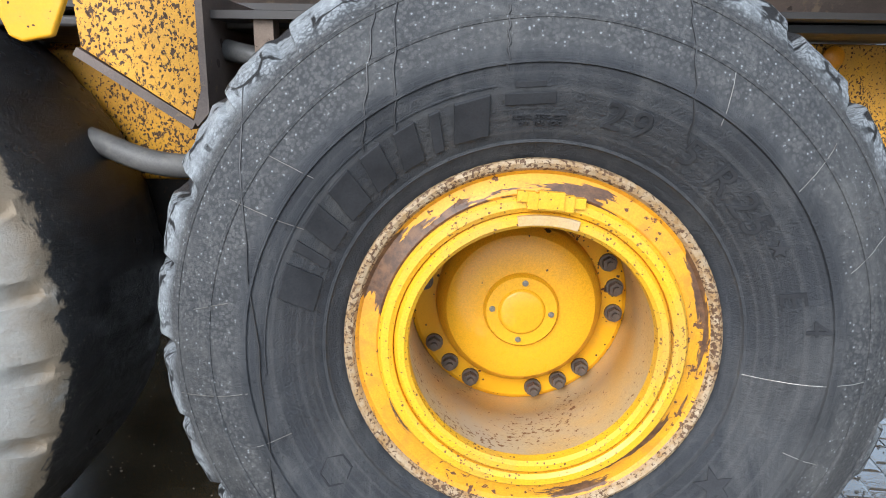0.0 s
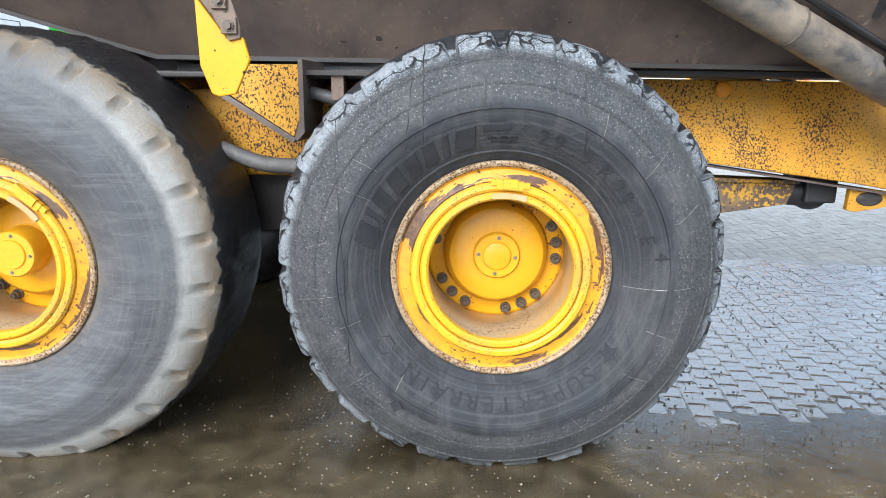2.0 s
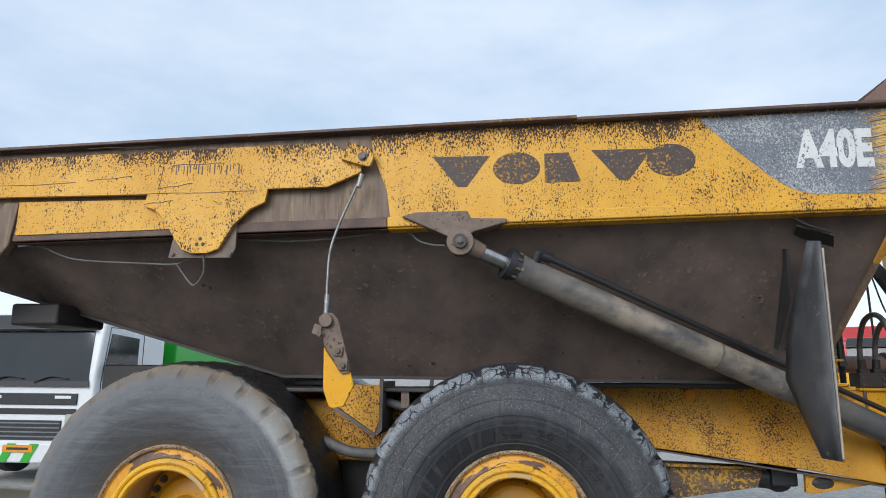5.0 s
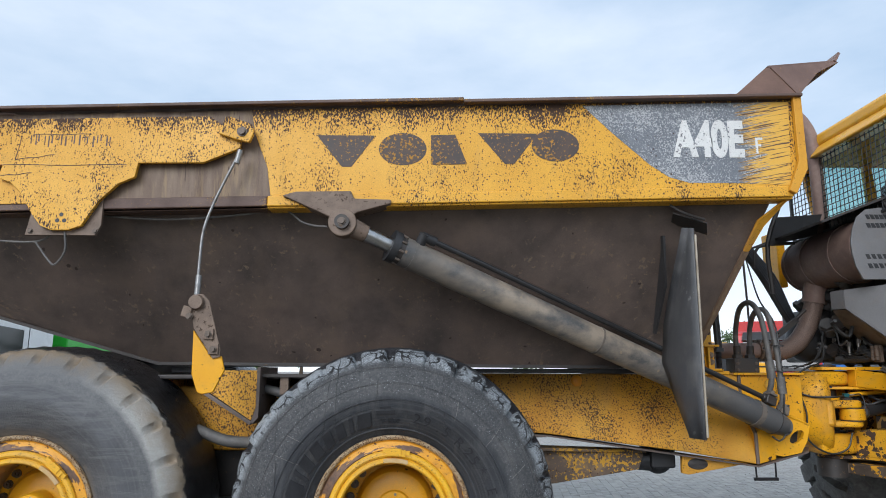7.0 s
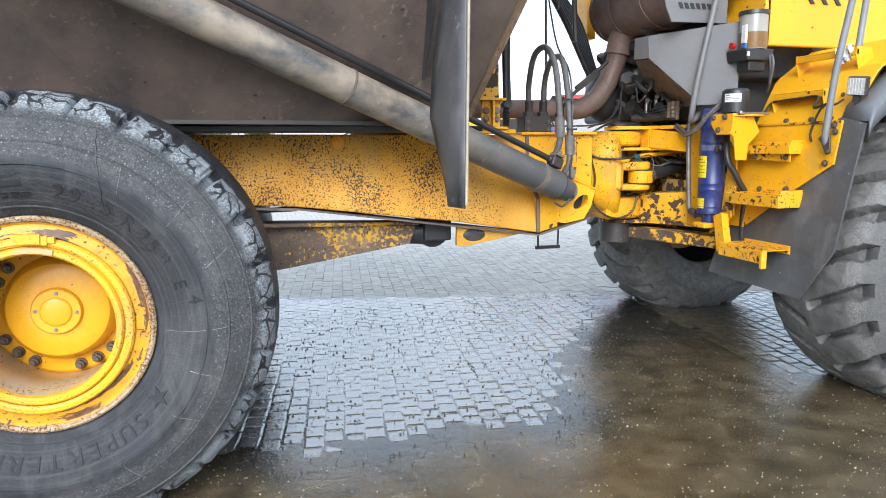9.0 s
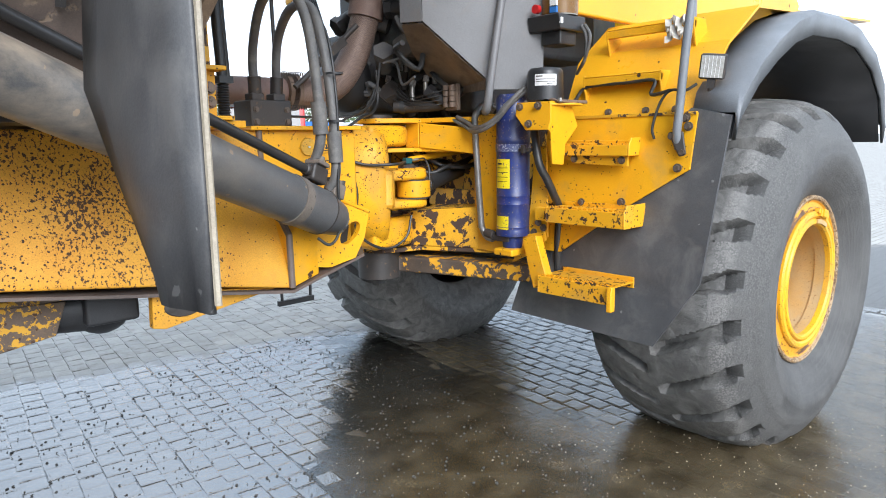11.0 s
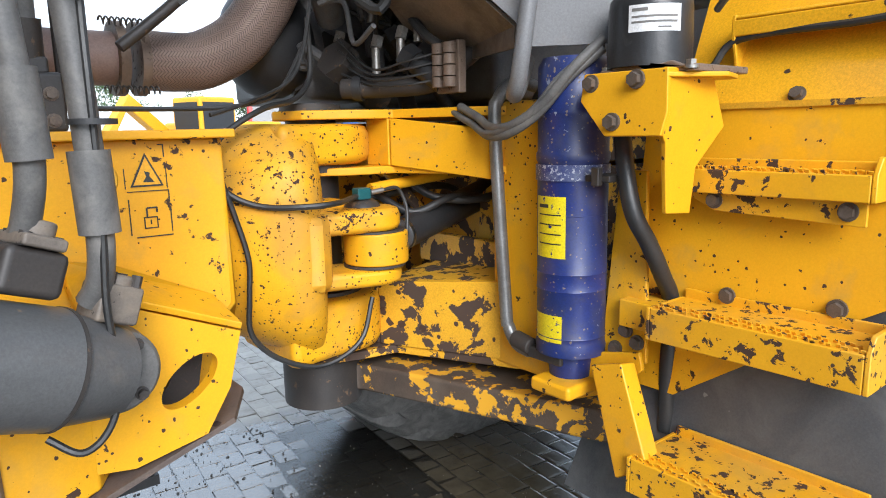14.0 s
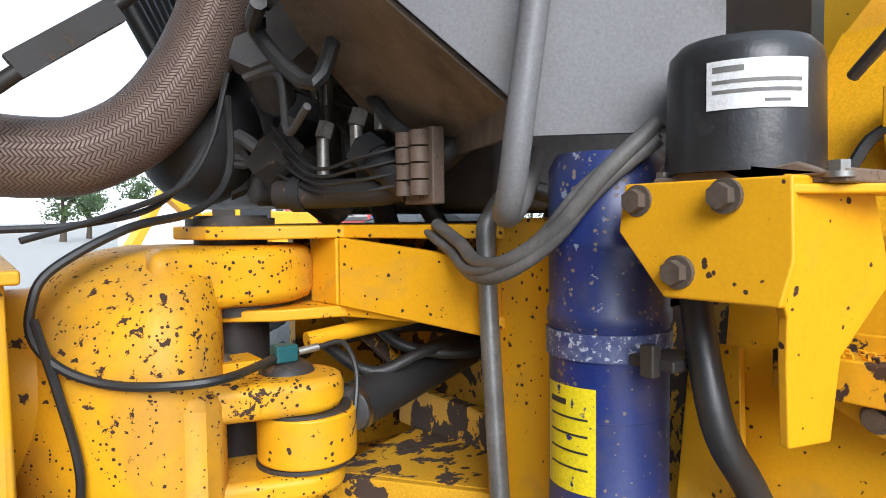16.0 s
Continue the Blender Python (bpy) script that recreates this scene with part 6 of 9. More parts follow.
# ---- what hangs on the body ----
def body_hangings():
    pts = [(0.465, 2.25, 2.85), (0.44, 2.24, 2.78), (0.35, 2.23, 2.56), (0.30, 2.21, 2.38), (0.295, 2.19, 2.2), (0.30, 2.17, 2.03)]
    rope = part("wire_cable", tube(B(), pts, 0.0085, 10), "pipe", dump, "grey steel wire cable")
    part("ferrule", cyl(B(), pts[0], (0.448, 2.245, 2.77), 0.017, n=14), "pipe", rope)
    part("ferrule", cyl(B(), (0.30, 2.18, 2.11), (0.302, 2.165, 2.0), 0.016, n=14), "pipe", rope)
    M1 = Matrix.Translation((0.30, 2.15, 1.96))
    bm = B()
    prism(bm, [(-0.035, 0.02), (-0.01, 0.045), (0.04, 0.045), (0.075, 0.01), (0.15, -0.25), (0.15, -0.29), (0.11, -0.30), (0.0, -0.14)], "y", 0.0, 0.014, M1)
    arm = part("locking_lever", bm, "rust_light", dump, "rusty steel locking lever", bevel=0.004)
    part("pivot_disc", lathe(B(), [(0, -0.03), (0.036, -0.03), (0.04, -0.02), (0.04, 0.0)], 24, M1 @ Matrix.Translation((0.01, 0, 0))), "rust_light", arm)
    bm = B()
    box(bm, (-0.05, -0.014, -0.09), (0.0, 0.004, -0.03), M1 @ pose(0, 0, 0, 0, 15, 0))
    part("lever_tab", bm, "rust_light", arm, bevel=0.004)
    plain_bolts([M1 @ Vector((-0.02, -0.016, -0.075)), M1 @ Vector((0.085, -0.014, -0.17)), M1 @ Vector((0.115, -0.014, -0.25))], (0, -1, 0), arm, 0.014, 0.016)
    for q in ((0.085, -0.17), (0.115, -0.25)):
        bm = B()
        box(bm, (q[0] - 0.027, -0.014, q[1] - 0.027), (q[0] + 0.027, 0.0, q[1] + 0.027), M1)
        part("square_washer", bm, "rust_light", arm, bevel=0.003)
    bm = B()
    prism(bm, [(-0.005, -0.145), (0.10, -0.29), (0.155, -0.285), (0.175, -0.36), (0.12, -0.475), (0.06, -0.485), (0.035, -0.475), (0.0, -0.38)], "y", 0.012, 0.03, M1)
    part("stop_plate", bm, "yellow", arm, "chipped yellow stop plate", bevel=0.006)
    # mud flap of black rubber with its torn inner piece
    bm = B()
    rows = []
    for z, y0, y1 in [(2.42, 2.325, 2.40), (2.3, 2.315, 2.50), (2.1, 2.295, 2.66), (1.9, 2.275, 2.80), (1.65, 2.25, 2.86), (1.45, 2.23, 2.66), (1.235, 2.21, 2.42)]:
        row = []
        for k in range(7):
            f = k / 6
            row.append(bm.verts.new((3.05 + 0.045 * (z - 1.235) + 0.03 * math.sin(f * 5 + z * 2) * f - 0.03 * f, y0 + (y1 - y0) * f, z + (0.02 * f if z > 2.3 else 0))))
        rows.append(row)
    for a, b in zip(rows, rows[1:]):
        for k in range(6):
            bm.faces.new((a[k], a[k + 1], b[k + 1], b[k]))
    fl = part("mud_flap", bm, "flap", dump, "hanging grey black rubber mud flap")
    so = fl.modifiers.new("sheet", "SOLIDIFY")
    so.thickness = 0.012
    part("flap_edge", tube(B(), [(3.052 + 0.045 * (z - 1.235), 2.205 + 0.0972 * (z - 1.235), z) for z in (1.25, 1.5, 1.8, 2.1, 2.38)], 0.0065, 6, 2), "gravel", fl, "pale frayed edge")
    bm = B()
    slab(bm, [(2.99, 2.49, 2.41), (3.02, 2.66, 2.44), (3.05, 2.95, 2.2), (3.06, 3.20, 1.89), (3.05, 2.92, 1.84), (3.03, 2.62, 2.12)], 0.012)
    part("torn_flap", bm, "rubber_panel", dump, "crumpled torn black rubber")
    bm = B()
    slab(bm, [(3.02, 2.42, 2.53), (3.22, 2.42, 2.47), (3.26, 2.52, 2.42), (3.05, 2.55, 2.5)], 0.01)
    tube(bm, [(3.0, 2.41, 2.58), (3.08, 2.40, 2.53), (3.2, 2.40, 2.49)], 0.008, 6)
    part("flap_bracket", bm, "dark_metal", dump)
    bm = B()
    slab(bm, [(2.95, 2.75, 2.45), (2.99, 2.75, 2.45), (2.97, 3.1, 1.85), (2.93, 3.1, 1.85)], 0.012)
    part("flap_strip", bm, "rust_light", dump)
    # thin wires clipped along the lip
    for pts in ([(0.70, 2.43, 2.545), (0.75, 2.43, 2.51), (0.80, 2.42, 2.467), (0.88, 2.40, 2.44), (0.96, 2.38, 2.43)],
                [(-0.50, 2.45, 2.516), (-0.25, 2.44, 2.492), (0.0, 2.44, 2.482), (0.3, 2.44, 2.50), (0.62, 2.45, 2.54)],
                [(-1.78, 2.34, 2.45), (-1.68, 2.42, 2.46), (-1.45, 2.44, 2.38), (-1.0, 2.44, 2.35), (-0.75, 2.42, 2.34), (-0.6, 2.33, 2.37)],
                [(-0.75, 2.42, 2.34), (-0.66, 2.41, 2.23), (-0.6, 2.38, 2.20), (-0.53, 2.34, 2.27), (-0.53, 2.32, 2.38)]):
        part("wire", tube(B(), pts, 0.0065, 8), "hose", dump, "thin grey wire")


body_hangings()


# ---- hitch and front frame ----
def hitch():
    bm = B()
    lathe(bm, [(0.0, -0.02), (0.16, -0.02), (0.17, 0.0), (0.17, 0.12), (0.0, 0.12)], 48, Matrix.Translation((4.47, 3.88, 1.33)) @ pose(0, 0, 0, 0, 0, -90))
    hc = part("hitch", bm, "yellow", hauler, "yellow cast articulation hitch")
    part("seal_ring", lathe(B(), [(0.15, 0.0), (0.18, 0.0), (0.18, 0.012), (0.15, 0.012)], 48, Matrix.Translation((4.455, 3.88, 1.33)) @ pose(0, 0, 0, 0, 0, -90)), "black", hc)
    # lumpy casting lofted along the hitch
    bm = B()
    rows = []
    n = 40
    for x, ry, z0, z1, pw in ((4.485, 0.14, 1.15, 1.42, 2.3), (4.50, 0.158, 1.11, 1.46, 2.3), (4.52, 0.176, 1.075, 1.495, 2.4), (4.55, 0.198, 1.045, 1.525, 2.5), (4.60, 0.235, 1.01, 1.552, 2.7), (4.65, 0.272, 0.985, 1.562, 2.9), (4.69, 0.285, 0.965, 1.567, 3.2), (4.73, 0.27, 0.942, 1.566, 3.4), (4.77, 0.22, 0.93, 1.562, 4.0), (4.80, 0.15, 0.93, 1.556, 4.0)):
        zc, rz = (z0 + z1) / 2, (z1 - z0) / 2
        row = []
        for i in range(n):
            a = 2 * math.pi * i / n
            c, s = math.cos(a), math.sin(a)
            k = (abs(c) ** pw + abs(s) ** pw) ** (-1 / pw)
            row.append(bm.verts.new((x, 3.88 + ry * c * k, zc + rz * s * k)))
        rows.append(row)
    for a, b in zip(rows, rows[1:]):
        for i in range(n):
            bm.faces.new((a[i], b[i], b[(i + 1) % n], a[(i + 1) % n]))
    bm.faces.new(rows[0][::-1])
    bm.faces.new(rows[-1])
    part("hitch_casting", bm, "yellow_cast", hc, sharp=60)

    def ear(name, cx, cy, r, x0, y0, y1, z0, z1, mat="yellow_cast", bev=0.028):
        pts = [(x0, y1), (x0, y0)]
        for i in range(17):
            a = -math.pi / 2 + math.pi * i / 16 - 0.25
            pts.append((cx + r * math.cos(a), cy + r * math.sin(a)))
        b = B()
        prism(b, pts, "z", z0, z1)
        return part(name, b, mat, hc, bevel=bev)

    ear("upper_ear", 4.865, 3.86, 0.15, 4.67, 3.67, 4.02, 1.455, 1.564)
    ear("lower_ear", 4.865, 3.86, 0.165, 4.67, 3.67, 4.02, 0.932, 1.09)
    ear("steering_ear_upper", 4.90, 3.645, 0.078, 4.60, 3.645, 3.80, 1.285, 1.348, bev=0.02)
    ear("steering_ear_lower", 4.90, 3.645, 0.078, 4.60, 3.65, 3.80, 1.145, 1.19, bev=0.016)
    b = B()
    prism(b, [(4.58, 3.69), (4.69, 3.600), (4.725, 3.585), (4.75, 3.59), (4.77, 3.63), (4.775, 3.86), (4.59, 3.86)], "z", 1.147, 1.346)
    part("steering_ear_root", b, "yellow_cast", hc, bevel=0.03)
    b = B()
    cyl(b, (4.915, 3.645, 1.197), (4.915, 3.645, 1.283), 0.086, n=36)
    eye = part("steering_eye", b, "yellow", hc, "yellow steering cylinder eye", bevel=0.006)
    part("eye_shim", cyl(B(), (4.91, 3.647, 1.282), (4.91, 3.647, 1.288), 0.083, n=32), "dark_metal", hc)
    part("eye_shim", cyl(B(), (4.91, 3.647, 1.190), (4.91, 3.647, 1.197), 0.083, n=32), "dark_metal", hc)
    part("steering_rod", cyl(B(), (4.95, 3.655, 1.243), (5.02, 3.675, 1.256), 0.043, n=28), "cyl", hc, "grey steering rod head")
    part("rod_ring", cyl(B(), (5.018, 3.675, 1.256), (5.028, 3.678, 1.258), 0.047, n=28), "chrome", hc)
    part("steering_barrel", cyl(B(), (5.02, 3.675, 1.256), (5.7, 3.86, 1.38), 0.046, n=28), "canister", hc)
    part("pin_cap", lathe(B(), [(0.0, 0.022), (0.03, 0.022), (0.044, 0.012), (0.05, 0.0)], 28, Matrix.Translation((4.885, 3.66, 1.345)) @ pose(0, 0, 0, 90, 0, 0)), "dark_metal", hc)
    part("pin_bolt", hexbolt(B(), (4.885, 3.66, 1.365), (0, 0, 1), 0.016, 0.022), "bolt", hc)
    part("pin_cap", cyl(B(), (4.885, 3.66, 1.135), (4.885, 3.66, 1.15), 0.035, n=20), "dark_metal", hc)
    b = B()
    box(b, (4.74, 3.70, 1.345), (4.86, 3.78, 1.365))
    sb = part("sensor_bracket", b, "yellow", hc, bevel=0.003)
    plain_bolts([(4.755, 3.72, 1.365), (4.80, 3.73, 1.365)], (0, 0, 1), sb, 0.009, 0.012)
    b = B()
    box(b, (4.855, 3.628, 1.368), (4.895, 3.66, 1.398))
    part("sensor_plug", b, "teal", hc, "teal sensor plug", bevel=0.004)
    part("plug_tip", cyl(B(), (4.895, 3.63, 1.385), (4.93, 3.625, 1.39), 0.007, n=10), "zinc", hc)
    for pts, r in (([(4.93, 3.625, 1.39), (4.98, 3.63, 1.39), (5.0, 3.62, 1.34), (4.985, 3.60, 1.27), (4.965, 3.58, 1.24)], 0.005),
                   ([(4.86, 3.64, 1.378), (4.75, 3.56, 1.374), (4.67, 3.575, 1.371), (4.60, 3.632, 1.373), (4.545, 3.67, 1.397), (4.512, 3.685, 1.44), (4.512, 3.69, 1.49), (4.54, 3.70, 1.54), (4.65, 3.72, 1.60), (4.78, 3.80, 1.63), (4.85, 3.84, 1.70), (4.86, 3.86, 1.85)], 0.0075),
                   ([(4.513, 3.685, 1.47), (4.54, 3.668, 1.36), (4.562, 3.655, 1.25), (4.56, 3.66, 1.16), (4.565, 3.675, 1.06), (4.63, 3.665, 0.985), (4.74, 3.65, 0.945), (4.85, 3.64, 0.99), (4.90, 3.65, 1.1)], 0.007),
                   ([(4.2, 3.68, 1.60), (4.45, 3.70, 1.60), (4.60, 3.70, 1.61), (4.72, 3.76, 1.65), (4.82, 3.80, 1.78)], 0.0055),
                   ([(4.5, 3.66, 1.585), (4.62, 3.70, 1.62), (4.74, 3.75, 1.67), (4.80, 3.78, 1.75), (4.84, 3.8, 1.88)], 0.005)):
        part("control_cable", tube(B(), pts, r, 8), "black_hose", hc)
    for z0, z1 in ((1.435, 1.455), (1.085, 1.10)):            # pivot bearings
        part("pivot_bearing", cyl(B(), (4.865, 3.87, z0), (4.865, 3.87, z1), 0.118, n=36), "dark_metal", hc, "dark bearing ring")
    part("pivot_pin", cyl(B(), (4.865, 3.88, 0.86), (4.865, 3.88, 1.62), 0.07, n=28), "dark_metal", hc)
    part("pivot_cover", cyl(B(), (4.865, 3.88, 1.59), (4.865, 3.88, 1.615), 0.085, n=28), "dark_metal", hc)
    return hc


seat(-0.09, 0.13, 0.035)
hitch_ob = hitch()


def front_frame():
    b = B()                                                  # upper and lower arms that clasp the hitch
    up = [(4.84, 3.99), (4.80, 3.90), (4.83, 3.79), (4.93, 3.72), (5.06, 3.70), (5.19, 3.40), (5.30, 3.38), (6.6, 3.38), (6.6, 4.38), (5.2, 4.38), (5.0, 4.1)]
    prism(b, up, "z", 1.565, 1.59)
    prism(b, up, "z", 1.415, 1.437)
    ff = part("front_frame", b, "yellow", hauler, "yellow front frame with chipped edges", bevel=0.004)
    b = B()
    slab(b, [(5.055, 3.80, 1.437), (5.065, 3.705, 1.437), (5.065, 3.705, 1.566), (5.055, 3.80, 1.566)], 0.02)
    slab(b, [(5.065, 3.705, 1.437), (5.20, 3.405, 1.40), (5.20, 3.405, 1.53), (5.065, 3.705, 1.566)], 0.02)
    part("upper_web", b, "yellow", ff, bevel=0.004)
    part("weld_rib", tube(B(), [(5.13, 3.55, 1.43), (5.135, 3.545, 1.49), (5.13, 3.55, 1.545)], 0.007, 8), "yellow", ff)
    b = B()
    lo = [(4.82, 3.98), (4.80, 3.88), (4.84, 3.78), (4.95, 3.74), (5.06, 3.72), (5.24, 3.36), (6.6, 3.36), (6.6, 4.4), (5.1, 4.4)]
    prism(b, lo, "z", 0.885, 0.91)
    part("lower_plate", b, "yellow_worn", ff, "flaking yellow lower plate", bevel=0.004)
    b = B()
    slab(b, [(5.03, 3.86, 0.91), (5.05, 3.77, 0.91), (5.05, 3.77, 1.10), (5.03, 3.86, 1.10)], 0.02)
    slab(b, [(5.05, 3.77, 0.91), (5.235, 3.40, 0.91), (5.235, 3.40, 1.13), (5.05, 3.77, 1.10)], 0.02)
    slab(b, [(5.05, 3.77, 1.10), (5.235, 3.40, 1.13), (5.6, 3.5, 1.15), (5.4, 3.9, 1.11)], -0.016)
    part("lower_web", b, "yellow_worn", ff, bevel=0.004)
    b = B()
    box(b, (5.20, 3.24, 0.90), (5.225, 3.45, 1.60))
    part("side_plate", b, "yellow", ff, "yellow side plate with rust chips", bevel=0.01)
    b = B()
    box(b, (5.23, 3.38, 0.92), (7.4, 3.42, 1.56))
    box(b, (5.6, 3.42, 0.92), (5.64, 4.3, 1.56))
    box(b, (5.23, 4.34, 0.92), (7.4, 4.38, 1.56))
    part("chassis_rail", b, "yellow_worn", ff)
    part("tie_rod", cyl(B(), (4.99, 3.72, 1.375), (5.6, 3.74, 1.43), 0.016, n=16), "yellow", ff)
    b = B()                                                  # cross beams and lug inside the arm
    box(b, (5.33, 3.45, 1.10), (5.36, 3.95, 1.20))
    prism(b, [(3.62, 1.10), (3.60, 1.33), (3.66, 1.37), (3.72, 1.33), (3.74, 1.10)], "x", 5.40, 5.43)
    part("inner_lug", b, "yellow_worn", ff, "rust-eaten yellow lug", bevel=0.006)
    b = B()
    slab(b, [(5.10, 3.80, 1.405), (5.14, 3.80, 1.405), (5.32, 3.80, 1.22), (5.28, 3.80, 1.22)], 0.02)
    part("inner_stay", b, "yellow_worn", ff, bevel=0.003)
    for pts in ([(5.15, 3.78, 1.40), (5.2, 3.70, 1.34), (5.32, 3.62, 1.33), (5.5, 3.6, 1.38)], [(5.05, 3.80, 1.36), (5.12, 3.70, 1.30), (5.25, 3.66, 1.34), (5.5, 3.7, 1.30)], [(5.1, 3.9, 1.33), (5.3, 3.8, 1.36), (5.5, 3.9, 1.3)]):
        part("inner_hose", tube(B(), pts, 0.012, 10), "black_hose", ff)
    b = B()                                                  # swing bar below
    prism(b, [(4.93, 3.97), (4.90, 3.84), (4.98, 3.80), (5.26, 3.06), (5.40, 3.06), (5.20, 3.97)], "z", 0.765, 0.85)
    part("steering_crossbar", b, "crossbar", ff, "flaking yellow brown crossbar", bevel=0.012)
    part("crossbar_boss", cyl(B(), (4.91, 3.90, 0.74), (4.91, 3.90, 0.885), 0.115, n=32), "dark_metal", ff)
    seat(0.07, 0.16, -0.035)
    b = B()
    cyl(b, (6.07, 2.6, HUB_Z), (6.07, 4.9, HUB_Z), 0.15)
    bmesh.ops.create_uvsphere(b, u_segments=24, v_segments=16, radius=0.30, matrix=Matrix.Translation((6.07, 3.75, HUB_Z)))
    part("front_axle", b, "dark_metal", ff)
    return ff


seat(-0.13, 0.13, 0.045)
front_ob = front_frame()


# ---- accumulator, filter, pipes ----
def accumulator():
    X, Y = 5.16, 3.205
    b = B()
    prof = [(0, 0.99), (0.05, 0.99), (0.055, 1.045), (0.082, 1.05), (0.084, 1.072), (0.081, 1.08), (0.081, 1.092), (0.0825, 1.095), (0.081, 1.098), (0.081, 1.205), (0.0822, 1.207), (0.081, 1.209), (0.081, 1.245), (0.0822, 1.247), (0.081, 1.249), (0.081, 1.38), (0.0818, 1.381), (0.081, 1.382), (0.081, 1.50), (0.084, 1.505), (0.084, 1.52), (0.081, 1.525), (0.081, 1.60), (0.083, 1.605), (0.083, 1.615), (0.081, 1.62), (0.081, 1.71), (0.07, 1.73), (0, 1.735)]
    lathe(b, [(r, -z) for r, z in prof], 48, Matrix.Translation((X, Y, 0)) @ pose(0, 0, 0, -90, 0, 0))
    a = part("accumulator", b, "blue", hauler, "blue hydraulic accumulator cylinder with torn yellow labels")
    b = B()
    lathe(b, [(0.0815, 0), (0.085, 0), (0.085, 0.035), (0.0815, 0.035)], 48, Matrix.Translation((X, Y, 1.46)) @ pose(0, 0, 0, 90, 0, 0))
    part("strap", b, "blue_strap", a, "scratched blue strap")
    for z0, z1, a0, a1 in ((1.285, 1.425, -3.72, -2.62), (1.085, 1.15, -3.75, -2.7)):
        b = B()
        n = 14
        rows = []
        for i in range(n + 1):
            an = a0 + (a1 - a0) * i / n
            rows.append([b.verts.new((X + 0.0818 * math.cos(an), Y + 0.0818 * math.sin(an), z)) for z in (z0, z1)])
        for p, q in zip(rows, rows[1:]):
            b.faces.new((p[0], q[0], q[1], p[1]))
        part("label", b, "label_yellow", a, "torn yellow label with unreadable print")
        for k in range(5 if z0 > 1.2 else 0):
            b = B()
            zz = z1 - 0.018 - k * 0.022
            rows = [[b.verts.new((X + 0.0823 * math.cos(an), Y + 0.0823 * math.sin(an), z)) for z in (zz, zz - (0.008 if k == 0 else 0.003))] for an in [-3.55 + 0.05 * q for q in range(17 if k else 9)]]
            for p, q in zip(rows, rows[1:]):
                b.faces.new((p[0], q[0], q[1], p[1]))
            part("print_bar", b, "ink", a)
    b = B()
    box(b, (X - 0.06, Y - 0.02, 1.02), (X - 0.03, Y + 0.09, 1.05))
    cyl(b, (X - 0.05, Y + 0.08, 1.045), (X - 0.05, Y + 0.14, 1.055), 0.022, n=16)
    part("foot_port", b, "dark_metal", a, bevel=0.006)
    b = B()
    box(b, (X - 0.09, Y - 0.07, 0.955), (X + 0.02, Y + 0.05, 0.99))
    part("foot_shelf", b, "yellow", a, bevel=0.01)
    b = B()
    box(b, (X - 0.05, Y - 0.14, 1.46), (X + 0.02, Y - 0.075, 1.475))
    box(b, (X - 0.062, Y - 0.12, 1.452), (X - 0.045, Y - 0.10, 1.492))
    part("strap_bracket", b, "dark_metal", a, bevel=0.003)


seat(-0.095, 0.10, 0.0)
accumulator()


def pipes():
    def p(name, pts, r, mat, label="", k=6):
        return part(name, tube(B(), pts, r, 14, k), mat, hauler, label)
    p("steel_pipe", [(5.30, 3.41, 1.66), (5.20, 3.41, 1.675), (5.135, 3.405, 1.63), (5.12, 3.402, 1.55), (5.12, 3.365, 1.10), (5.12, 3.355, 1.05), (5.12, 3.325, 1.01), (5.12, 3.28, 1.0)], 0.0165, "pipe", "grey steel pipe", 5)
    p("steel_pipe", [(5.20, 3.30, 1.66), (5.19, 3.335, 1.60), (5.18, 3.34, 1.45), (5.18, 3.32, 1.38), (5.17, 3.25, 1.34)], 0.014, "dark_metal", "dark pipe", 5)
    p("grab_rail", [(5.14, 3.31, 1.72), (5.08, 3.275, 1.655), (5.01, 3.225, 1.63), (4.985, 3.185, 1.67), (4.99, 3.165, 1.80), (5.02, 3.155, 2.0), (5.12, 3.14, 2.5), (5.20, 3.135, 2.78), (5.30, 3.13, 2.87), (5.40, 3.125, 2.84), (5.41, 3.12, 2.72), (5.35, 3.12, 2.60), (5.27, 3.12, 2.44)], 0.0185, "grey_metal", "grey painted tube")
    for dy, dz in ((0, 0), (0.012, -0.02), (0.03, -0.012)):
        p("cable", [(5.09, 3.50 + dy, 1.615 + dz), (5.08, 3.42 + dy, 1.585 + dz), (5.05, 3.34 + dy, 1.56 + dz), (5.03, 3.25 + dy, 1.565 + dz), (5.045, 3.17 + dy, 1.61 + dz), (5.07, 3.11 + dy, 1.68 + dz), (5.12, 3.07, 1.74 + dz)], 0.011 - dy * 0.1, "hose")
    p("drain_hose", [(5.15, 3.034, 1.61), (5.144, 3.034, 1.534), (5.121, 2.99, 1.39), (5.16, 2.972, 1.31), (5.203, 2.964, 1.235), (5.245, 2.964, 1.16), (5.24, 2.964, 1.01), (5.243, 2.964, 0.86)], 0.019, "black_hose", "black rubber drain hose")


seat(-0.08, 0.136, 0.02)
pipes()


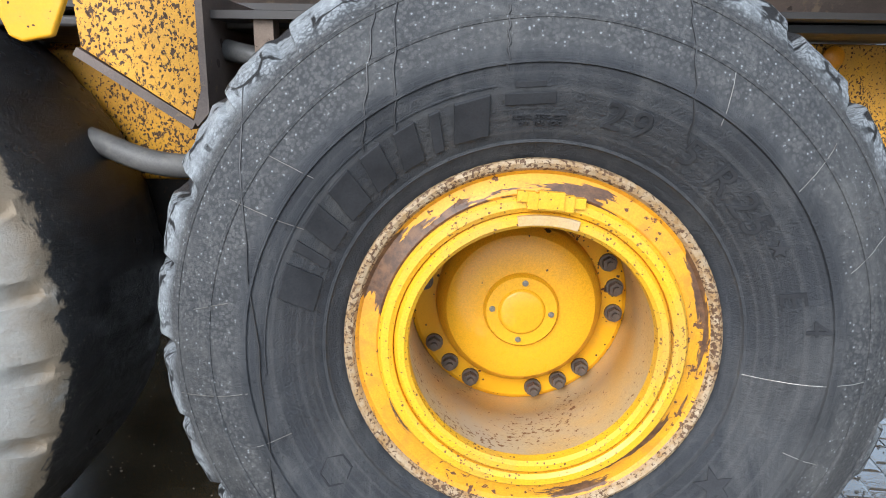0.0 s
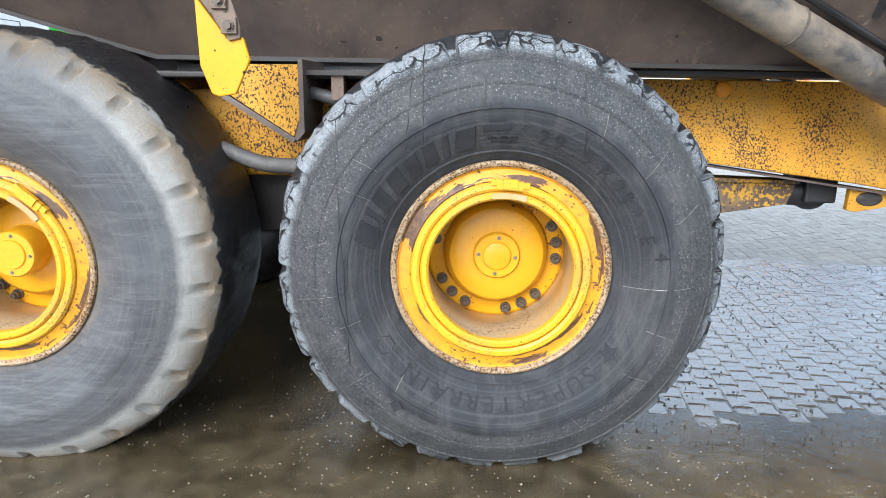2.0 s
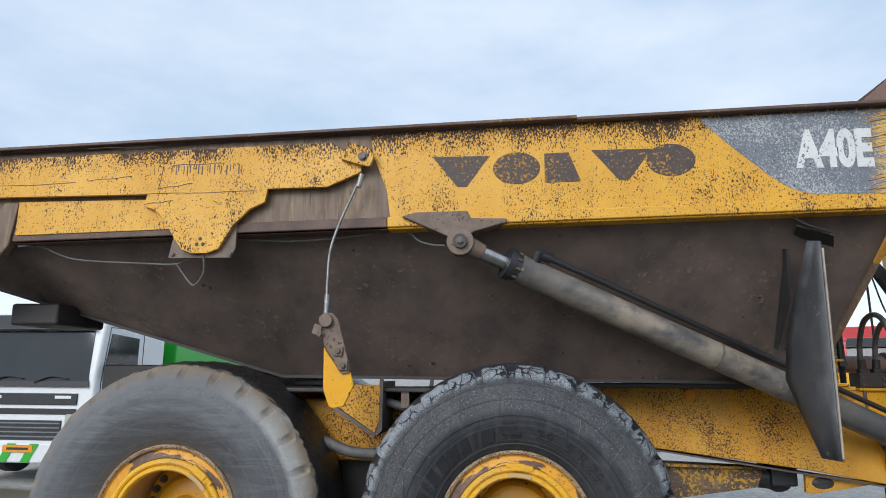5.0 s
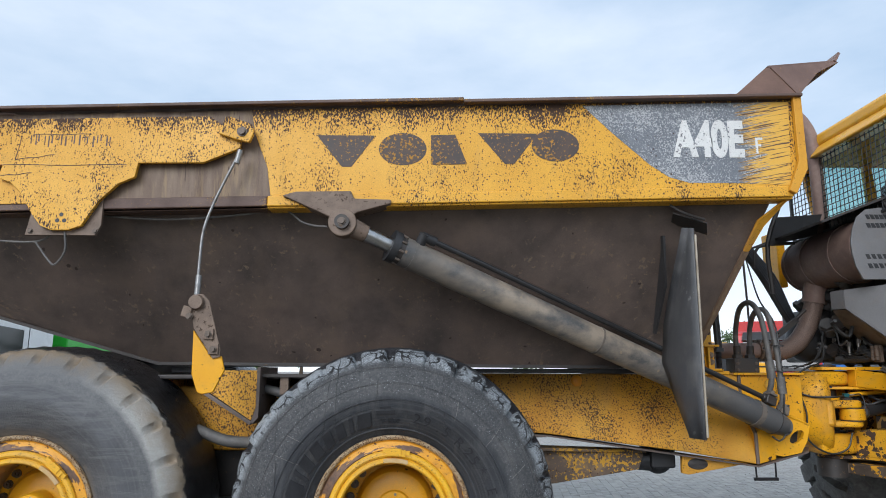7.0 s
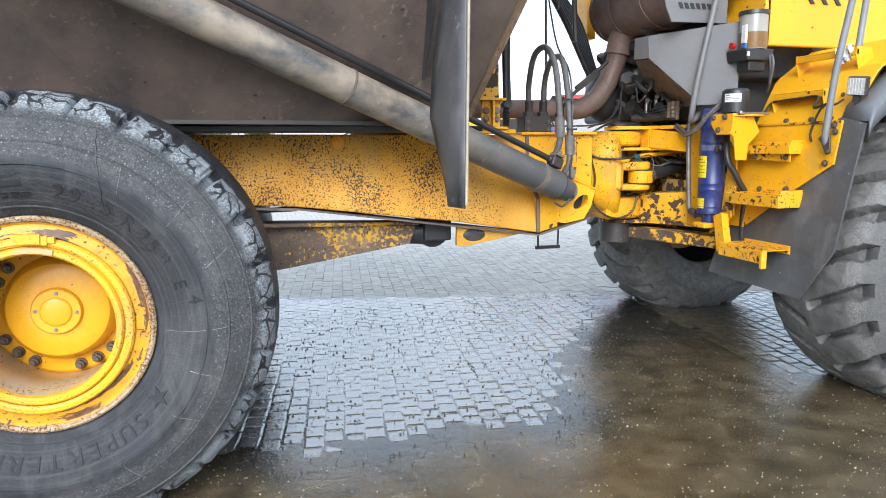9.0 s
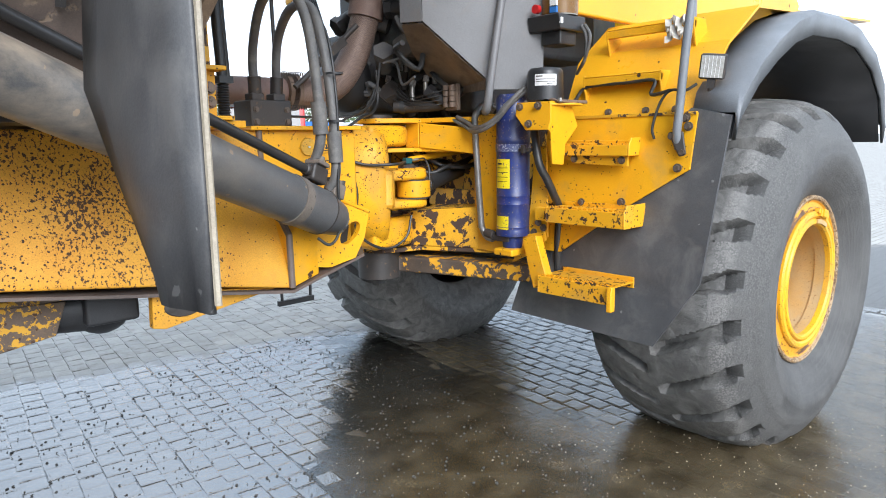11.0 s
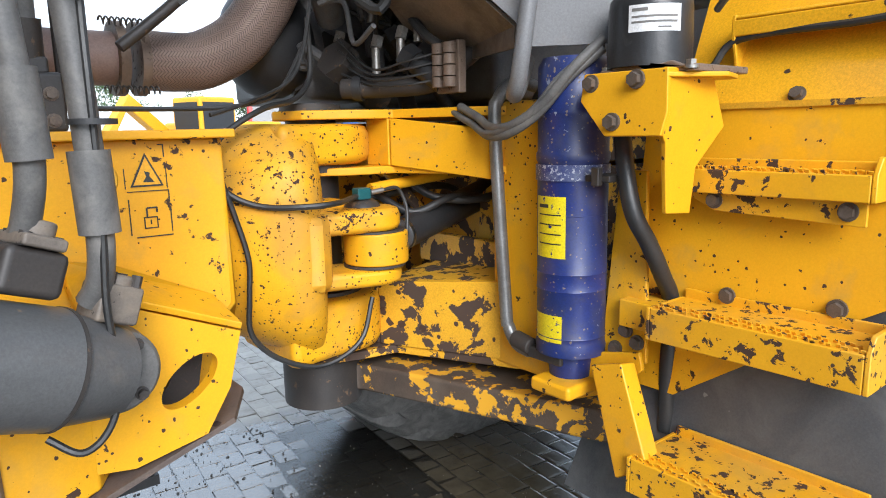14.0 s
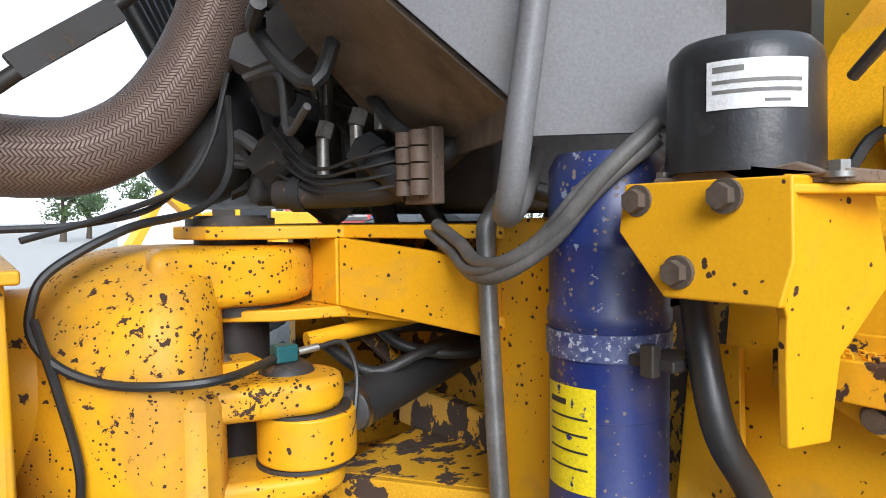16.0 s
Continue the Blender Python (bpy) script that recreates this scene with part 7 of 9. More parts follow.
def filter_unit():
    X, Y = 5.111, 3.022
    b = B()
    lathe(b, [(0, -1.848), (0.03, -1.848), (0.068, -1.842), (0.079, -1.83), (0.0815, -1.812), (0.0835, -1.70), (0, -1.70)], 48, Matrix.Translation((X, Y, 0)) @ pose(0, 0, 0, -90, 0, 0))
    f = part("filter_canister", b, "canister", hauler, "black filter canister with a white label")
    n, a0, a1 = 12, -3.05, -1.83
    b = B()
    rows = [[b.verts.new((X + 0.0838 * math.cos(a0 + (a1 - a0) * i / n), Y + 0.0838 * math.sin(a0 + (a1 - a0) * i / n), z)) for z in (1.762, 1.812)] for i in range(n + 1)]
    for p, q in zip(rows, rows[1:]):
        b.faces.new((p[0], q[0], q[1], p[1]))
    part("label", b, "label_white", f, "white label with small unreadable print")
    for z0, h, s0, s1 in ((1.800, 0.006, 0.06, 0.36), (1.788, 0.004, 0.06, 0.92), (1.778, 0.004, 0.06, 0.92), (1.768, 0.003, 0.55, 0.8)):
        b = B()
        rows = [[b.verts.new((X + 0.0842 * math.cos(a0 + (a1 - a0) * (s0 + (s1 - s0) * i / 6)), Y + 0.0842 * math.sin(a0 + (a1 - a0) * (s0 + (s1 - s0) * i / 6)), z)) for z in (z0, z0 + h)] for i in range(7)]
        for p, q in zip(rows, rows[1:]):
            b.faces.new((p[0], q[0], q[1], p[1]))
        part("print_bar", b, "hose", f)
    b = B()
    slab(b, [(5.04, 3.09, 1.683), (5.05, 2.885, 1.683), (5.25, 2.885, 1.683), (5.25, 3.09, 1.683)], 0.014)
    prism(b, [(3.085, 1.69), (2.89, 1.69), (2.93, 1.705), (2.985, 1.695), (3.03, 1.715)], "x", 5.043, 5.058)
    part("filter_base", b, "rust_light", f, bevel=0.003)
    plain_bolts([(5.055, 3.085, 1.69), (5.06, 2.985, 1.69), (5.055, 2.895, 1.69)], (0, 0, 1), f, 0.010, 0.014, "zinc")
    # folded bracket under it
    seat(-0.075, 0.08, 0.003)
    b = B()
    slab(b, [(5.045, 3.12, 1.68), (5.04, 3.125, 1.625), (5.035, 3.06, 1.555), (5.04, 2.935, 1.555), (5.045, 2.925, 1.60), (5.05, 2.93, 1.68)], -0.012)
    slab(b, [(5.05, 2.93, 1.68), (5.048, 2.935, 1.557), (5.075, 2.945, 1.54), (5.09, 2.953, 1.49), (5.106, 2.958, 1.40), (5.18, 2.95, 1.395), (5.178, 2.94, 1.49), (5.235, 2.915, 1.57), (5.17, 2.91, 1.68)], -0.012)
    slab(b, [(5.045, 3.12, 1.672), (5.05, 2.93, 1.672), (5.16, 2.87, 1.672), (5.25, 2.9, 1.672), (5.25, 3.12, 1.672)], -0.010)
    br = part("filter_bracket", b, "yellow", hauler, "folded yellow filter bracket with bolts", bevel=0.003)
    plain_bolts([(5.045, 3.100, 1.660), (5.042, 2.992, 1.662), (5.037, 3.042, 1.583)], (-1, 0, 0), br, 0.0135, 0.016)


seat(-0.045, 0.09, -0.008)
filter_unit()


def steps():
    def tread(y0, y1, z0, z1, x0, x1, end=True, mat="yellow_step"):
        b = B()
        prism(b, [(x0, z0), (x0 + 0.007, z0), (x0 + 0.007, z1 - 0.006), (x1, z1 - 0.006), (x1, z1), (x0, z1)], "y", y0, y1)
        prism(b, [(y0, z1 - 0.03), (y1, z1 - 0.03), (y1, z1 + 0.02), (y0, z1 + 0.02)], "x", x1 - 0.008, x1)
        st = part("step", b, mat, hauler, "yellow step with serrated edge", bevel=0.003)
        for row, gap in ((x0 + 0.006, 0), (x0 + 0.030, 1)):  # torn-up teeth in two rows
            n = 30
            for i in range(n):
                ya, yb = y0 + (y1 - y0) * i / n, y0 + (y1 - y0) * (i + 0.55) / n
                xo = 0.006 * ((i + gap) % 2)
                b = B()
                slab(b, [(row + xo, ya, z1 - 0.001), (row + xo, yb, z1 - 0.001), (row + xo - 0.004, yb, z1 + 0.006), (row + xo - 0.004, ya, z1 + 0.006)], 0.0025)
                part("tooth", b, mat, st)
        if end:
            b = B()
            prism(b, [(x0, z0), (x1 + 0.01, z0), (x1 + 0.03, z1 + 0.03), (x0 + 0.02, z1 + 0.03), (x0, z1)], "y", y0 - 0.01, y0)
            part("end_plate", b, mat, st, bevel=0.003)
        b = B()
        prism(b, [(x0, z0), (x1, z0), (x1, z1), (x0, z1)], "y", y1, y1 + 0.01)
        part("end_plate", b, mat, st, bevel=0.003)
        return st
    s1 = tread(2.55, 2.935, 1.437, 1.485, 5.075, 5.145)
    part("bolt_flange", prism(B(), [(2.56, 1.392), (2.84, 1.40), (2.90, 1.43), (2.92, 1.46), (2.56, 1.46)], "x", 5.10, 5.108), "yellow_step", s1, bevel=0.002)
    plain_bolts([(5.10, 2.84, 1.422), (5.10, 2.59, 1.418)], (-1, 0, 0), s1, 0.013, 0.014)
    seat(-0.03, 0.142, 0.0)
    s2 = tread(2.525, 2.925, 1.135, 1.205, 5.06, 5.20)
    plain_bolts([(5.195, 2.83, 1.225)], (-1, 0, 0), s2, 0.013, 0.014)
    seat(-0.05, 0.157, 0.022)
    s3 = tread(2.515, 2.905, 0.79, 0.87, 5.02, 5.20, end=False)
    b = B()
    prism(b, [(5.0, 0.765), (5.035, 0.765), (5.035, 0.87), (5.01, 0.875), (5.0, 0.85)], "y", 2.505, 2.53)
    part("end_tab", b, "yellow_clean", s3, bevel=0.006)
    # hanger arms
    seat(0.01, 0.185, -0.02)
    b = B()
    slab(b, [(5.13, 3.035, 1.50), (5.13, 2.965, 1.50), (5.105, 2.935, 1.07), (5.105, 3.06, 1.05)], -0.012)
    slab(b, [(5.08, 3.07, 1.07), (5.085, 2.94, 1.10), (5.085, 2.93, 1.06), (5.07, 3.0, 0.99), (5.075, 3.13, 0.93)], -0.012)
    hang = part("step_hanger", b, "yellow", hauler, "yellow step hanger", bevel=0.003)
    plain_bolts([(5.09, 2.988, 1.139), (5.09, 3.015, 1.09), (5.09, 2.957, 1.116)], (-1, 0, 0), hang, 0.013, 0.014)
    b = B()
    slab(b, [(5.06, 3.022, 1.057), (5.06, 2.94, 1.082), (5.02, 2.838, 0.885), (5.02, 2.918, 0.835)], -0.05)
    part("step_strut", b, "yellow", hang, bevel=0.005)
    b = B()
    box(b, (5.07, 2.90, 1.152), (5.19, 2.995, 1.215))
    part("step_lug", b, "yellow", hang, bevel=0.004)


seat(0.045, 0.16, 0.003)
steps()


def fender():
    # yellow rear panel, folded in three
    b = B()
    low = [(3.06, 1.02), (2.92, 1.02), (2.60, 1.245), (2.31, 1.425), (2.30, 1.655), (3.06, 1.655)]
    f0 = [b.verts.new((5.10 + (z - 1.02) * 0.125, y, z)) for y, z in low]
    f1 = [b.verts.new((5.112 + (z - 1.02) * 0.125, y, z)) for y, z in low]
    b.faces.new(f0)
    b.faces.new(f1[::-1])
    for i in range(6):
        b.faces.new((f0[i], f1[i], f1[(i + 1) % 6], f0[(i + 1) % 6]))
    fd = part("rear_fender", b, "yellow", hauler, "yellow rear fender panel with chipped seams")
    plain_bolts([(5.13, 2.61, 1.275), (5.148, 2.36, 1.43), (5.17, 2.33, 1.60), (5.176, 2.345, 1.635)], (-1, 0, 0), fd, 0.014, 0.016)
    b = B()
    slab(b, [(5.215, 3.0, 1.655), (5.215, 2.30, 1.655), (5.36, 2.28, 1.92), (5.40, 2.28, 1.96), (5.40, 3.02, 1.96), (5.36, 3.02, 1.92)], -0.012)
    part("sloped_panel", b, "yellow_clean", fd, "clean yellow sloped fender panel")
    b = B()
    slab(b, [(5.40, 3.02, 1.955), (5.40, 2.28, 1.955), (5.62, 2.26, 2.12), (5.62, 3.02, 2.12)], -0.012)
    slab(b, [(5.62, 3.02, 2.12), (5.62, 2.26, 2.12), (7.2, 2.26, 2.22), (7.2, 3.02, 2.22)], -0.012)
    part("fender_top", b, "yellow_clean", fd)
    b = B()
    box(b, (5.172, 2.305, 1.648), (5.235, 3.02, 1.66))
    part("seam_strip", b, "yellow_worn", fd, "rust-chipped seam")
    plain_bolts([(5.225, 2.75, 1.672), (5.225, 2.56, 1.672), (5.225, 2.42, 1.672), (5.30, 2.42, 1.80)], (-0.9, 0, 0.45), fd, 0.013, 0.014)
    for z, x, y0, y1 in ((1.80, 5.235, 2.50, 2.90), (2.02, 5.36, 2.42, 2.86)):   # hand holds
        b = B()
        box(b, (x, y0, z), (x + 0.02, y1, z + 0.035))
        box(b, (x, y0, z + 0.035), (x + 0.08, y1, z + 0.043))
        hh = part("hand_hold", b, "yellow_clean", fd, bevel=0.004)
        for y in (y0, y1 - 0.008):
            b = B()
            prism(b, [(x, z - 0.002), (x + 0.03, z - 0.10), (x + 0.13, z - 0.02), (x + 0.10, z + 0.045), (x, z + 0.045)], "y", y, y + 0.008)
            part("hold_cheek", b, "yellow_clean", hh, bevel=0.002)
    b = B()                                                   # rag on the upper hold
    n = 10
    g = [[b.verts.new((5.352 + 0.012 * math.sin(i * 1.9 + j), 2.44 + 0.012 * i, 2.075 - 0.012 * j + 0.008 * math.sin(i * 1.3) - 0.002 * i * (j % 3))) for j in range(8)] for i in range(n)]
    for i in range(n - 1):
        for j in range(7):
            b.faces.new((g[i][j], g[i + 1][j], g[i + 1][j + 1], g[i][j + 1]))
    ragm = part("rag", b, "cloth", None)
    tagged(ragm, "crumpled dirty white rag hung on a hand hold", "rag")
    # black rubber flap behind the tyre
    seat(-0.03, 0.16, -0.01)
    b = B()
    edge = [(2.16, 1.61), (2.19, 1.28), (2.22, 0.93), (2.40, 0.635), (3.21, 0.653), (3.15, 0.86), (3.09, 1.03), (3.0, 1.3), (2.75, 1.42), (2.5, 1.5), (2.33, 1.645)]
    prism(b, edge, "x", 5.155, 5.169, Matrix(((1, 0, 0.118, -0.077), (0, 1, 0, 0), (0, 0, 1, 0), (0, 0, 0, 1))))
    part("mud_flap", b, "flap", hauler, "black rubber mud flap behind the front tyre")
    # grey plastic arch
    seat(0.05, 0.16, -0.04)
    b = B()
    rows = []
    arc = [(5.19, 1.64), (5.22, 1.72), (5.38, 1.86), (5.56, 1.97), (5.75, 2.06), (5.95, 2.11), (6.3, 2.12), (6.6, 2.10), (6.9, 2.0), (7.1, 1.85), (7.2, 1.6)]
    for x, z in arc:
        rows.append([b.verts.new((x, 2.14, z - 0.10)), b.verts.new((x, 2.13, z - 0.01)), b.verts.new((x + 0.005, 2.15, z + 0.012)), b.verts.new((x + 0.01, 2.33, z + 0.02))])
    for p, q in zip(rows, rows[1:]):
        for k in range(3):
            b.faces.new((p[k], q[k], q[k + 1], p[k + 1]))
    ar = part("wheel_arch", b, "grey_plastic", hauler, "grey plastic wheel arch", sharp=50)
    so = ar.modifiers.new("sheet", "SOLIDIFY")
    so.thickness = 0.015
    b = B()
    rows = [[b.verts.new((x, y, z - 0.09)) for y in (2.16, 3.0)] for x, z in arc]
    for p, q in zip(rows, rows[1:]):
        b.faces.new((p[0], q[0], q[1], p[1]))
    so = part("arch_liner", b, "black", ar).modifiers.new("sheet", "SOLIDIFY")
    so.thickness = 0.01
    # handrail with its foot plate
    rail = part("handrail", tube(B(), [(5.155, 2.36, 1.51), (5.135, 2.36, 1.57), (5.138, 2.355, 1.66), (5.168, 2.35, 1.95), (5.275, 2.36, 2.45), (5.39, 2.41, 2.85), (5.50, 2.46, 2.95), (5.56, 2.5, 2.88), (5.5, 2.5, 2.5), (5.40, 2.45, 2.05)], 0.018, 12), "grey_plastic", hauler, "grey tubular handrail")
    b = B()
    slab(b, [(5.14, 2.40, 1.575), (5.155, 2.34, 1.58), (5.14, 2.315, 1.485), (5.135, 2.345, 1.475)], -0.012)
    part("foot_plate", b, "dark_metal", rail, bevel=0.006)
    plain_bolts([(5.133, 2.332, 1.495), (5.138, 2.385, 1.562)], (-1, 0, 0), rail, 0.012, 0.012)
    # work lamp
    ML = Matrix.Translation((5.215, 2.26, 1.835)) @ pose(0, 0, 0, 8, 6, -72)
    b = B()
    box(b, (-0.05, -0.005, -0.05), (0.05, 0.035, 0.05), ML)
    lamp = part("work_lamp", b, "dark_metal", hauler, "square work lamp with ribbed lens", bevel=0.008)
    b = B()
    box(b, (-0.043, -0.009, -0.043), (0.043, -0.004, 0.043), ML)
    part("lens", b, "lens", lamp, "clear ribbed lens")
    b = B()
    for i in range(1, 6):
        box(b, (-0.043 + i * 0.0143 - 0.001, -0.0105, -0.043), (-0.043 + i * 0.0143 + 0.001, -0.0085, 0.043), ML)
    part("lens_rib", b, "label_white", lamp)
    b = B()
    box(b, (-0.015, 0.0, -0.085), (0.015, 0.03, -0.05), ML)
    cyl(b, ML @ Vector((0, 0.015, -0.10)), ML @ Vector((0, 0.015, -0.05)), 0.01, n=10)
    part("lamp_bracket", b, "dark_metal", lamp)
    part("wire", tube(B(), [(5.19, 2.31, 1.77), (5.17, 2.35, 1.745), (5.18, 2.42, 1.75), (5.17, 2.46, 1.70), (5.15, 2.48, 1.60), (5.15, 2.47, 1.55)], 0.006, 8), "black_hose", lamp)
    part("wire", tube(B(), [(5.18, 2.42, 1.75), (5.20, 2.52, 1.74), (5.22, 2.52, 1.80), (5.23, 2.66, 1.80), (5.24, 2.88, 1.795), (5.22, 2.93, 1.74), (5.2, 2.98, 1.70)], 0.008, 8), "black_hose", lamp)


seat(0.045, 0.155, -0.04)
fender()


# ---- engine bay ----
def engine_bay():
    seat()
    b = B()                                                   # heat shield hopper, turned towards the rear corner
    K, J, A_, B_ = (4.739, 3.581, 2.071), (4.711, 3.703, 2.076), (4.944, 3.367, 1.803), (4.944, 3.367, 1.752)
    R0, R1, K1, J1 = (5.128, 3.175, 1.752), (5.128, 3.175, 2.25), (4.739, 3.581, 2.215), (4.711, 3.703, 2.215)
    slab(b, [K, A_, B_, R0, R1, K1], 0.012)
    slab(b, [J, K, K1, J1], 0.012)
    sh = part("heat_shield", b, "grey_metal", hauler, "grey sheet metal heat shield with brown grime", sharp=20)
    b = B()
    slab(b, [(4.949, 3.370, 1.800), (4.744, 3.584, 2.067), (4.715, 3.703, 2.072), (4.83, 3.765, 1.96), (4.95, 3.79, 1.86), (5.03, 3.80, 1.828), (5.05, 3.62, 1.79)], 0.008)
    slab(b, [(4.949, 3.370, 1.799), (5.05, 3.62, 1.789), (5.05, 3.62, 1.755), (4.949, 3.370, 1.752)], 0.008)
    part("shield_underside", b, "shield_grime", sh, "brown grimy underside")
    seat(-0.05, 0.11, 0.02)
    b = B()
    tube(b, [(4.97, 4.25, 2.5), (4.97, 3.27, 2.5)], 0.235, 48, 1)
    dr = part("silencer", b, "exhaust", hauler, "rusty brown silencer drum")
    for y in (3.55, 3.95, 4.2):
        part("drum_band", lathe(B(), [(0.236, -0.012), (0.242, -0.012), (0.242, 0.012), (0.236, 0.012)], 48, Matrix.Translation((4.97, y, 2.5))), "exhaust", dr)
    cover = [(4.80, 2.245), (4.755, 2.34), (4.735, 2.44), (4.735, 2.54), (4.76, 2.64), (4.80, 2.72), (4.87, 2.775), (4.98, 2.79), (5.12, 2.78), (5.22, 2.64), (5.2, 2.25)]
    cv = part("silencer_cover", prism(B(), cover, "y", 3.24, 3.255), "grey_metal", hauler, "grey louvred silencer cover", bevel=0.004)
    for z0, x0, x1 in ((2.70, 4.86, 5.10), (2.635, 4.86, 5.10), (2.40, 4.83, 5.13), (2.33, 4.84, 5.13)):
        k = 7
        for i in range(k):
            x = x0 + (x1 - x0) * i / k
            part("louvre", prism(B(), [(x, z0 + 0.035), (x + 0.026, z0 + 0.035), (x + 0.04, z0), (x + 0.014, z0)], "y", 3.2395, 3.236), "black", cv)
    b = B()
    slab(b, [(4.52, 3.22, 2.665), (5.07, 3.22, 2.875), (5.07, 4.3, 2.875), (4.52, 4.3, 2.665)], 0.018)
    slab(b, [(5.07, 3.22, 2.875), (5.28, 3.20, 2.70), (5.28, 4.3, 2.70), (5.07, 4.3, 2.875)], 0.018)
    slab(b, [(5.0, 3.23, 2.84), (5.07, 3.23, 2.87), (5.28, 3.22, 2.70), (5.24, 3.22, 2.4), (5.2, 3.23, 2.4)], 0.012)
    hd = part("engine_hood_edge", b, "dark_metal", hauler, "dark bent hood plate")
    b = B()
    slab(b, [(4.46, 3.9, 2.62), (4.54, 3.88, 2.86), (4.95, 3.92, 2.90), (4.90, 3.95, 2.72)], 0.015)
    part("rubber_apron", b, "rubber_panel", hauler)
    b = B()
    tube(b, [(5.02, 4.05, 2.6), (5.0, 4.02, 3.0), (4.985, 4.0, 3.45), (4.965, 4.0, 3.62), (4.92, 4.0, 3.73), (4.86, 4.0, 3.81)], 0.056, 24)
    st = part("exhaust_chimney", b, "exhaust", hauler, "rusty brown exhaust stack")
    part("stack_mouth", cyl(B(), (4.858, 4.0, 3.812), (4.853, 4.0, 3.819), 0.047, n=24), "black", st)
    # exhaust run: rigid pipe, clamp, braided sleeve, elbow
    seat()
    ex = part("exhaust_pipe", tube(B(), [(3.30, 4.17, 1.76), (3.8, 4.16, 1.765), (4.34, 4.16, 1.77)], 0.066, 28, 3), "exhaust", hauler, "rusty exhaust pipe")
    part("braided_sleeve", tube(B(), [(4.38, 4.16, 1.77), (4.46, 4.155, 1.767), (4.54, 4.15, 1.777), (4.64, 4.15, 1.833), (4.72, 4.15, 1.928), (4.78, 4.15, 2.045), (4.83, 4.145, 2.19)], 0.076, 44, 8, uv=True), "braid", ex, "braided steel exhaust sleeve")
    part("elbow_clamp", cyl(B(), (4.825, 4.148, 2.17), (4.86, 4.13, 2.36), 0.095, n=28), "exhaust", ex)
    for x in (4.31, 4.36):
        part("clamp_flange", cyl(B(), (x, 4.16, 1.77), (x + 0.022, 4.16, 1.77), 0.092, n=28), "rust_light", ex, "rusty flange")
    for dz in (0.10, -0.10):
        pts = [(4.27 + 0.0016 * i, 4.08 + 0.009 * math.cos(i * 0.785), 1.77 + dz * 0.8 + 0.009 * math.sin(i * 0.785)) for i in range(81)]
        part("clamp_spring", tube(B(), pts, 0.0024, 6, 1), "dark_metal", ex)
    b = B()
    tube(b, [(4.29, 4.0, 1.78), (4.40, 4.0, 1.87), (4.66, 4.0, 2.10)], 0.014, 10, 2)
    box(b, (-0.10, -0.014, -0.022), (0.10, 0.014, 0.022), Matrix.Translation((4.50, 4.0, 1.96)) @ pose(0, 0, 0, 0, -37, 0))
    part("support_strut", b, "dark_metal", hauler, "dark support strut")
    # engine block and its clutter
    seat(-0.05, 0.15, 0.04)
    rnd = random.Random(11)
    b = B()
    box(b, (5.25, 3.55, 1.62), (6.6, 4.5, 2.35))
    eng = part("engine", b, "engine", hauler, "dark grimy engine block with hoses", bevel=0.03)
    for lo, hi in (((5.05, 3.75, 2.0), (5.4, 4.5, 2.4)), ((4.95, 4.10, 1.64), (5.4, 4.7, 2.1)), ((5.2, 3.3, 1.9), (6.0, 3.7, 2.3))):
        part("engine_housing", box(B(), lo, hi), "engine", eng, bevel=0.03)
    for k in range(46):
        x, y, z = rnd.uniform(4.88, 5.22), rnd.uniform(3.62, 4.35), rnd.uniform(1.68, 2.3)
        d = Vector((rnd.uniform(0.1, 1), rnd.uniform(-0.5, 0.5), rnd.uniform(-0.6, 0.6))).normalized()
        b = B()
        p = Vector((x, y, z))
        r = rnd.uniform(0.016, 0.05)
        cyl(b, p, p + d * rnd.uniform(0.08, 0.2), r, n=14)
        cyl(b, p - d * 0.02, p + d * 0.02, r * 1.25, n=6)
        part("fitting", b, rnd.choice(["engine", "dark_metal", "engine", "black"]), eng)
    for k in range(26):
        p = Vector((rnd.uniform(4.9, 5.2), rnd.uniform(3.6, 4.4), rnd.uniform(1.7, 2.4)))
        pts = [p]
        for j in range(4):
            p = p + Vector((rnd.uniform(-0.08, 0.14), rnd.uniform(-0.12, 0.12), rnd.uniform(-0.14, 0.12)))
            p.z = max(p.z, 1.66)
            pts.append(p)
        part("engine_hose", tube(B(), pts, rnd.uniform(0.006, 0.018), 8, 5), rnd.choice(["black_hose", "black_hose", "engine"]), eng)
    b = B()
    bmesh.ops.create_uvsphere(b, u_segments=24, v_segments=12, radius=0.15, matrix=Matrix.Translation((4.86, 4.18, 1.82)) @ Matrix.Diagonal((1, 1, 1.2, 1)))
    part("air_can", b, "black", eng)
    part("coolant_pipe", tube(B(), [(4.90, 3.80, 1.655), (4.98, 3.70, 1.655), (5.06, 3.60, 1.665), (5.10, 3.52, 1.72), (5.2, 3.5, 1.8)], 0.028, 16), "dark_metal", eng, "brown grey coolant pipe")
    part("pipe_clamp", lathe(B(), [(0.03, -0.012), (0.035, -0.012), (0.035, 0.012), (0.03, 0.012)], 20, Matrix.Translation((4.93, 3.765, 1.655)) @ pose(0, 0, 0, 0, 0, 40)), "black", eng)
    for k in range(2):                                        # small manifold with stacked nuts
        for j in range(4):
            part("manifold_nut", cyl(B(), (5.025, 3.53 - k * 0.045, 1.645 + j * 0.028), (5.025, 3.53 - k * 0.045, 1.67 + j * 0.028), 0.017, n=10), "rust_light", eng)
    part("grease_manifold", box(B(), (5.035, 3.46, 1.63), (5.06, 3.55, 1.76)), "rust_light", eng, "brown grease manifold", bevel=0.003)
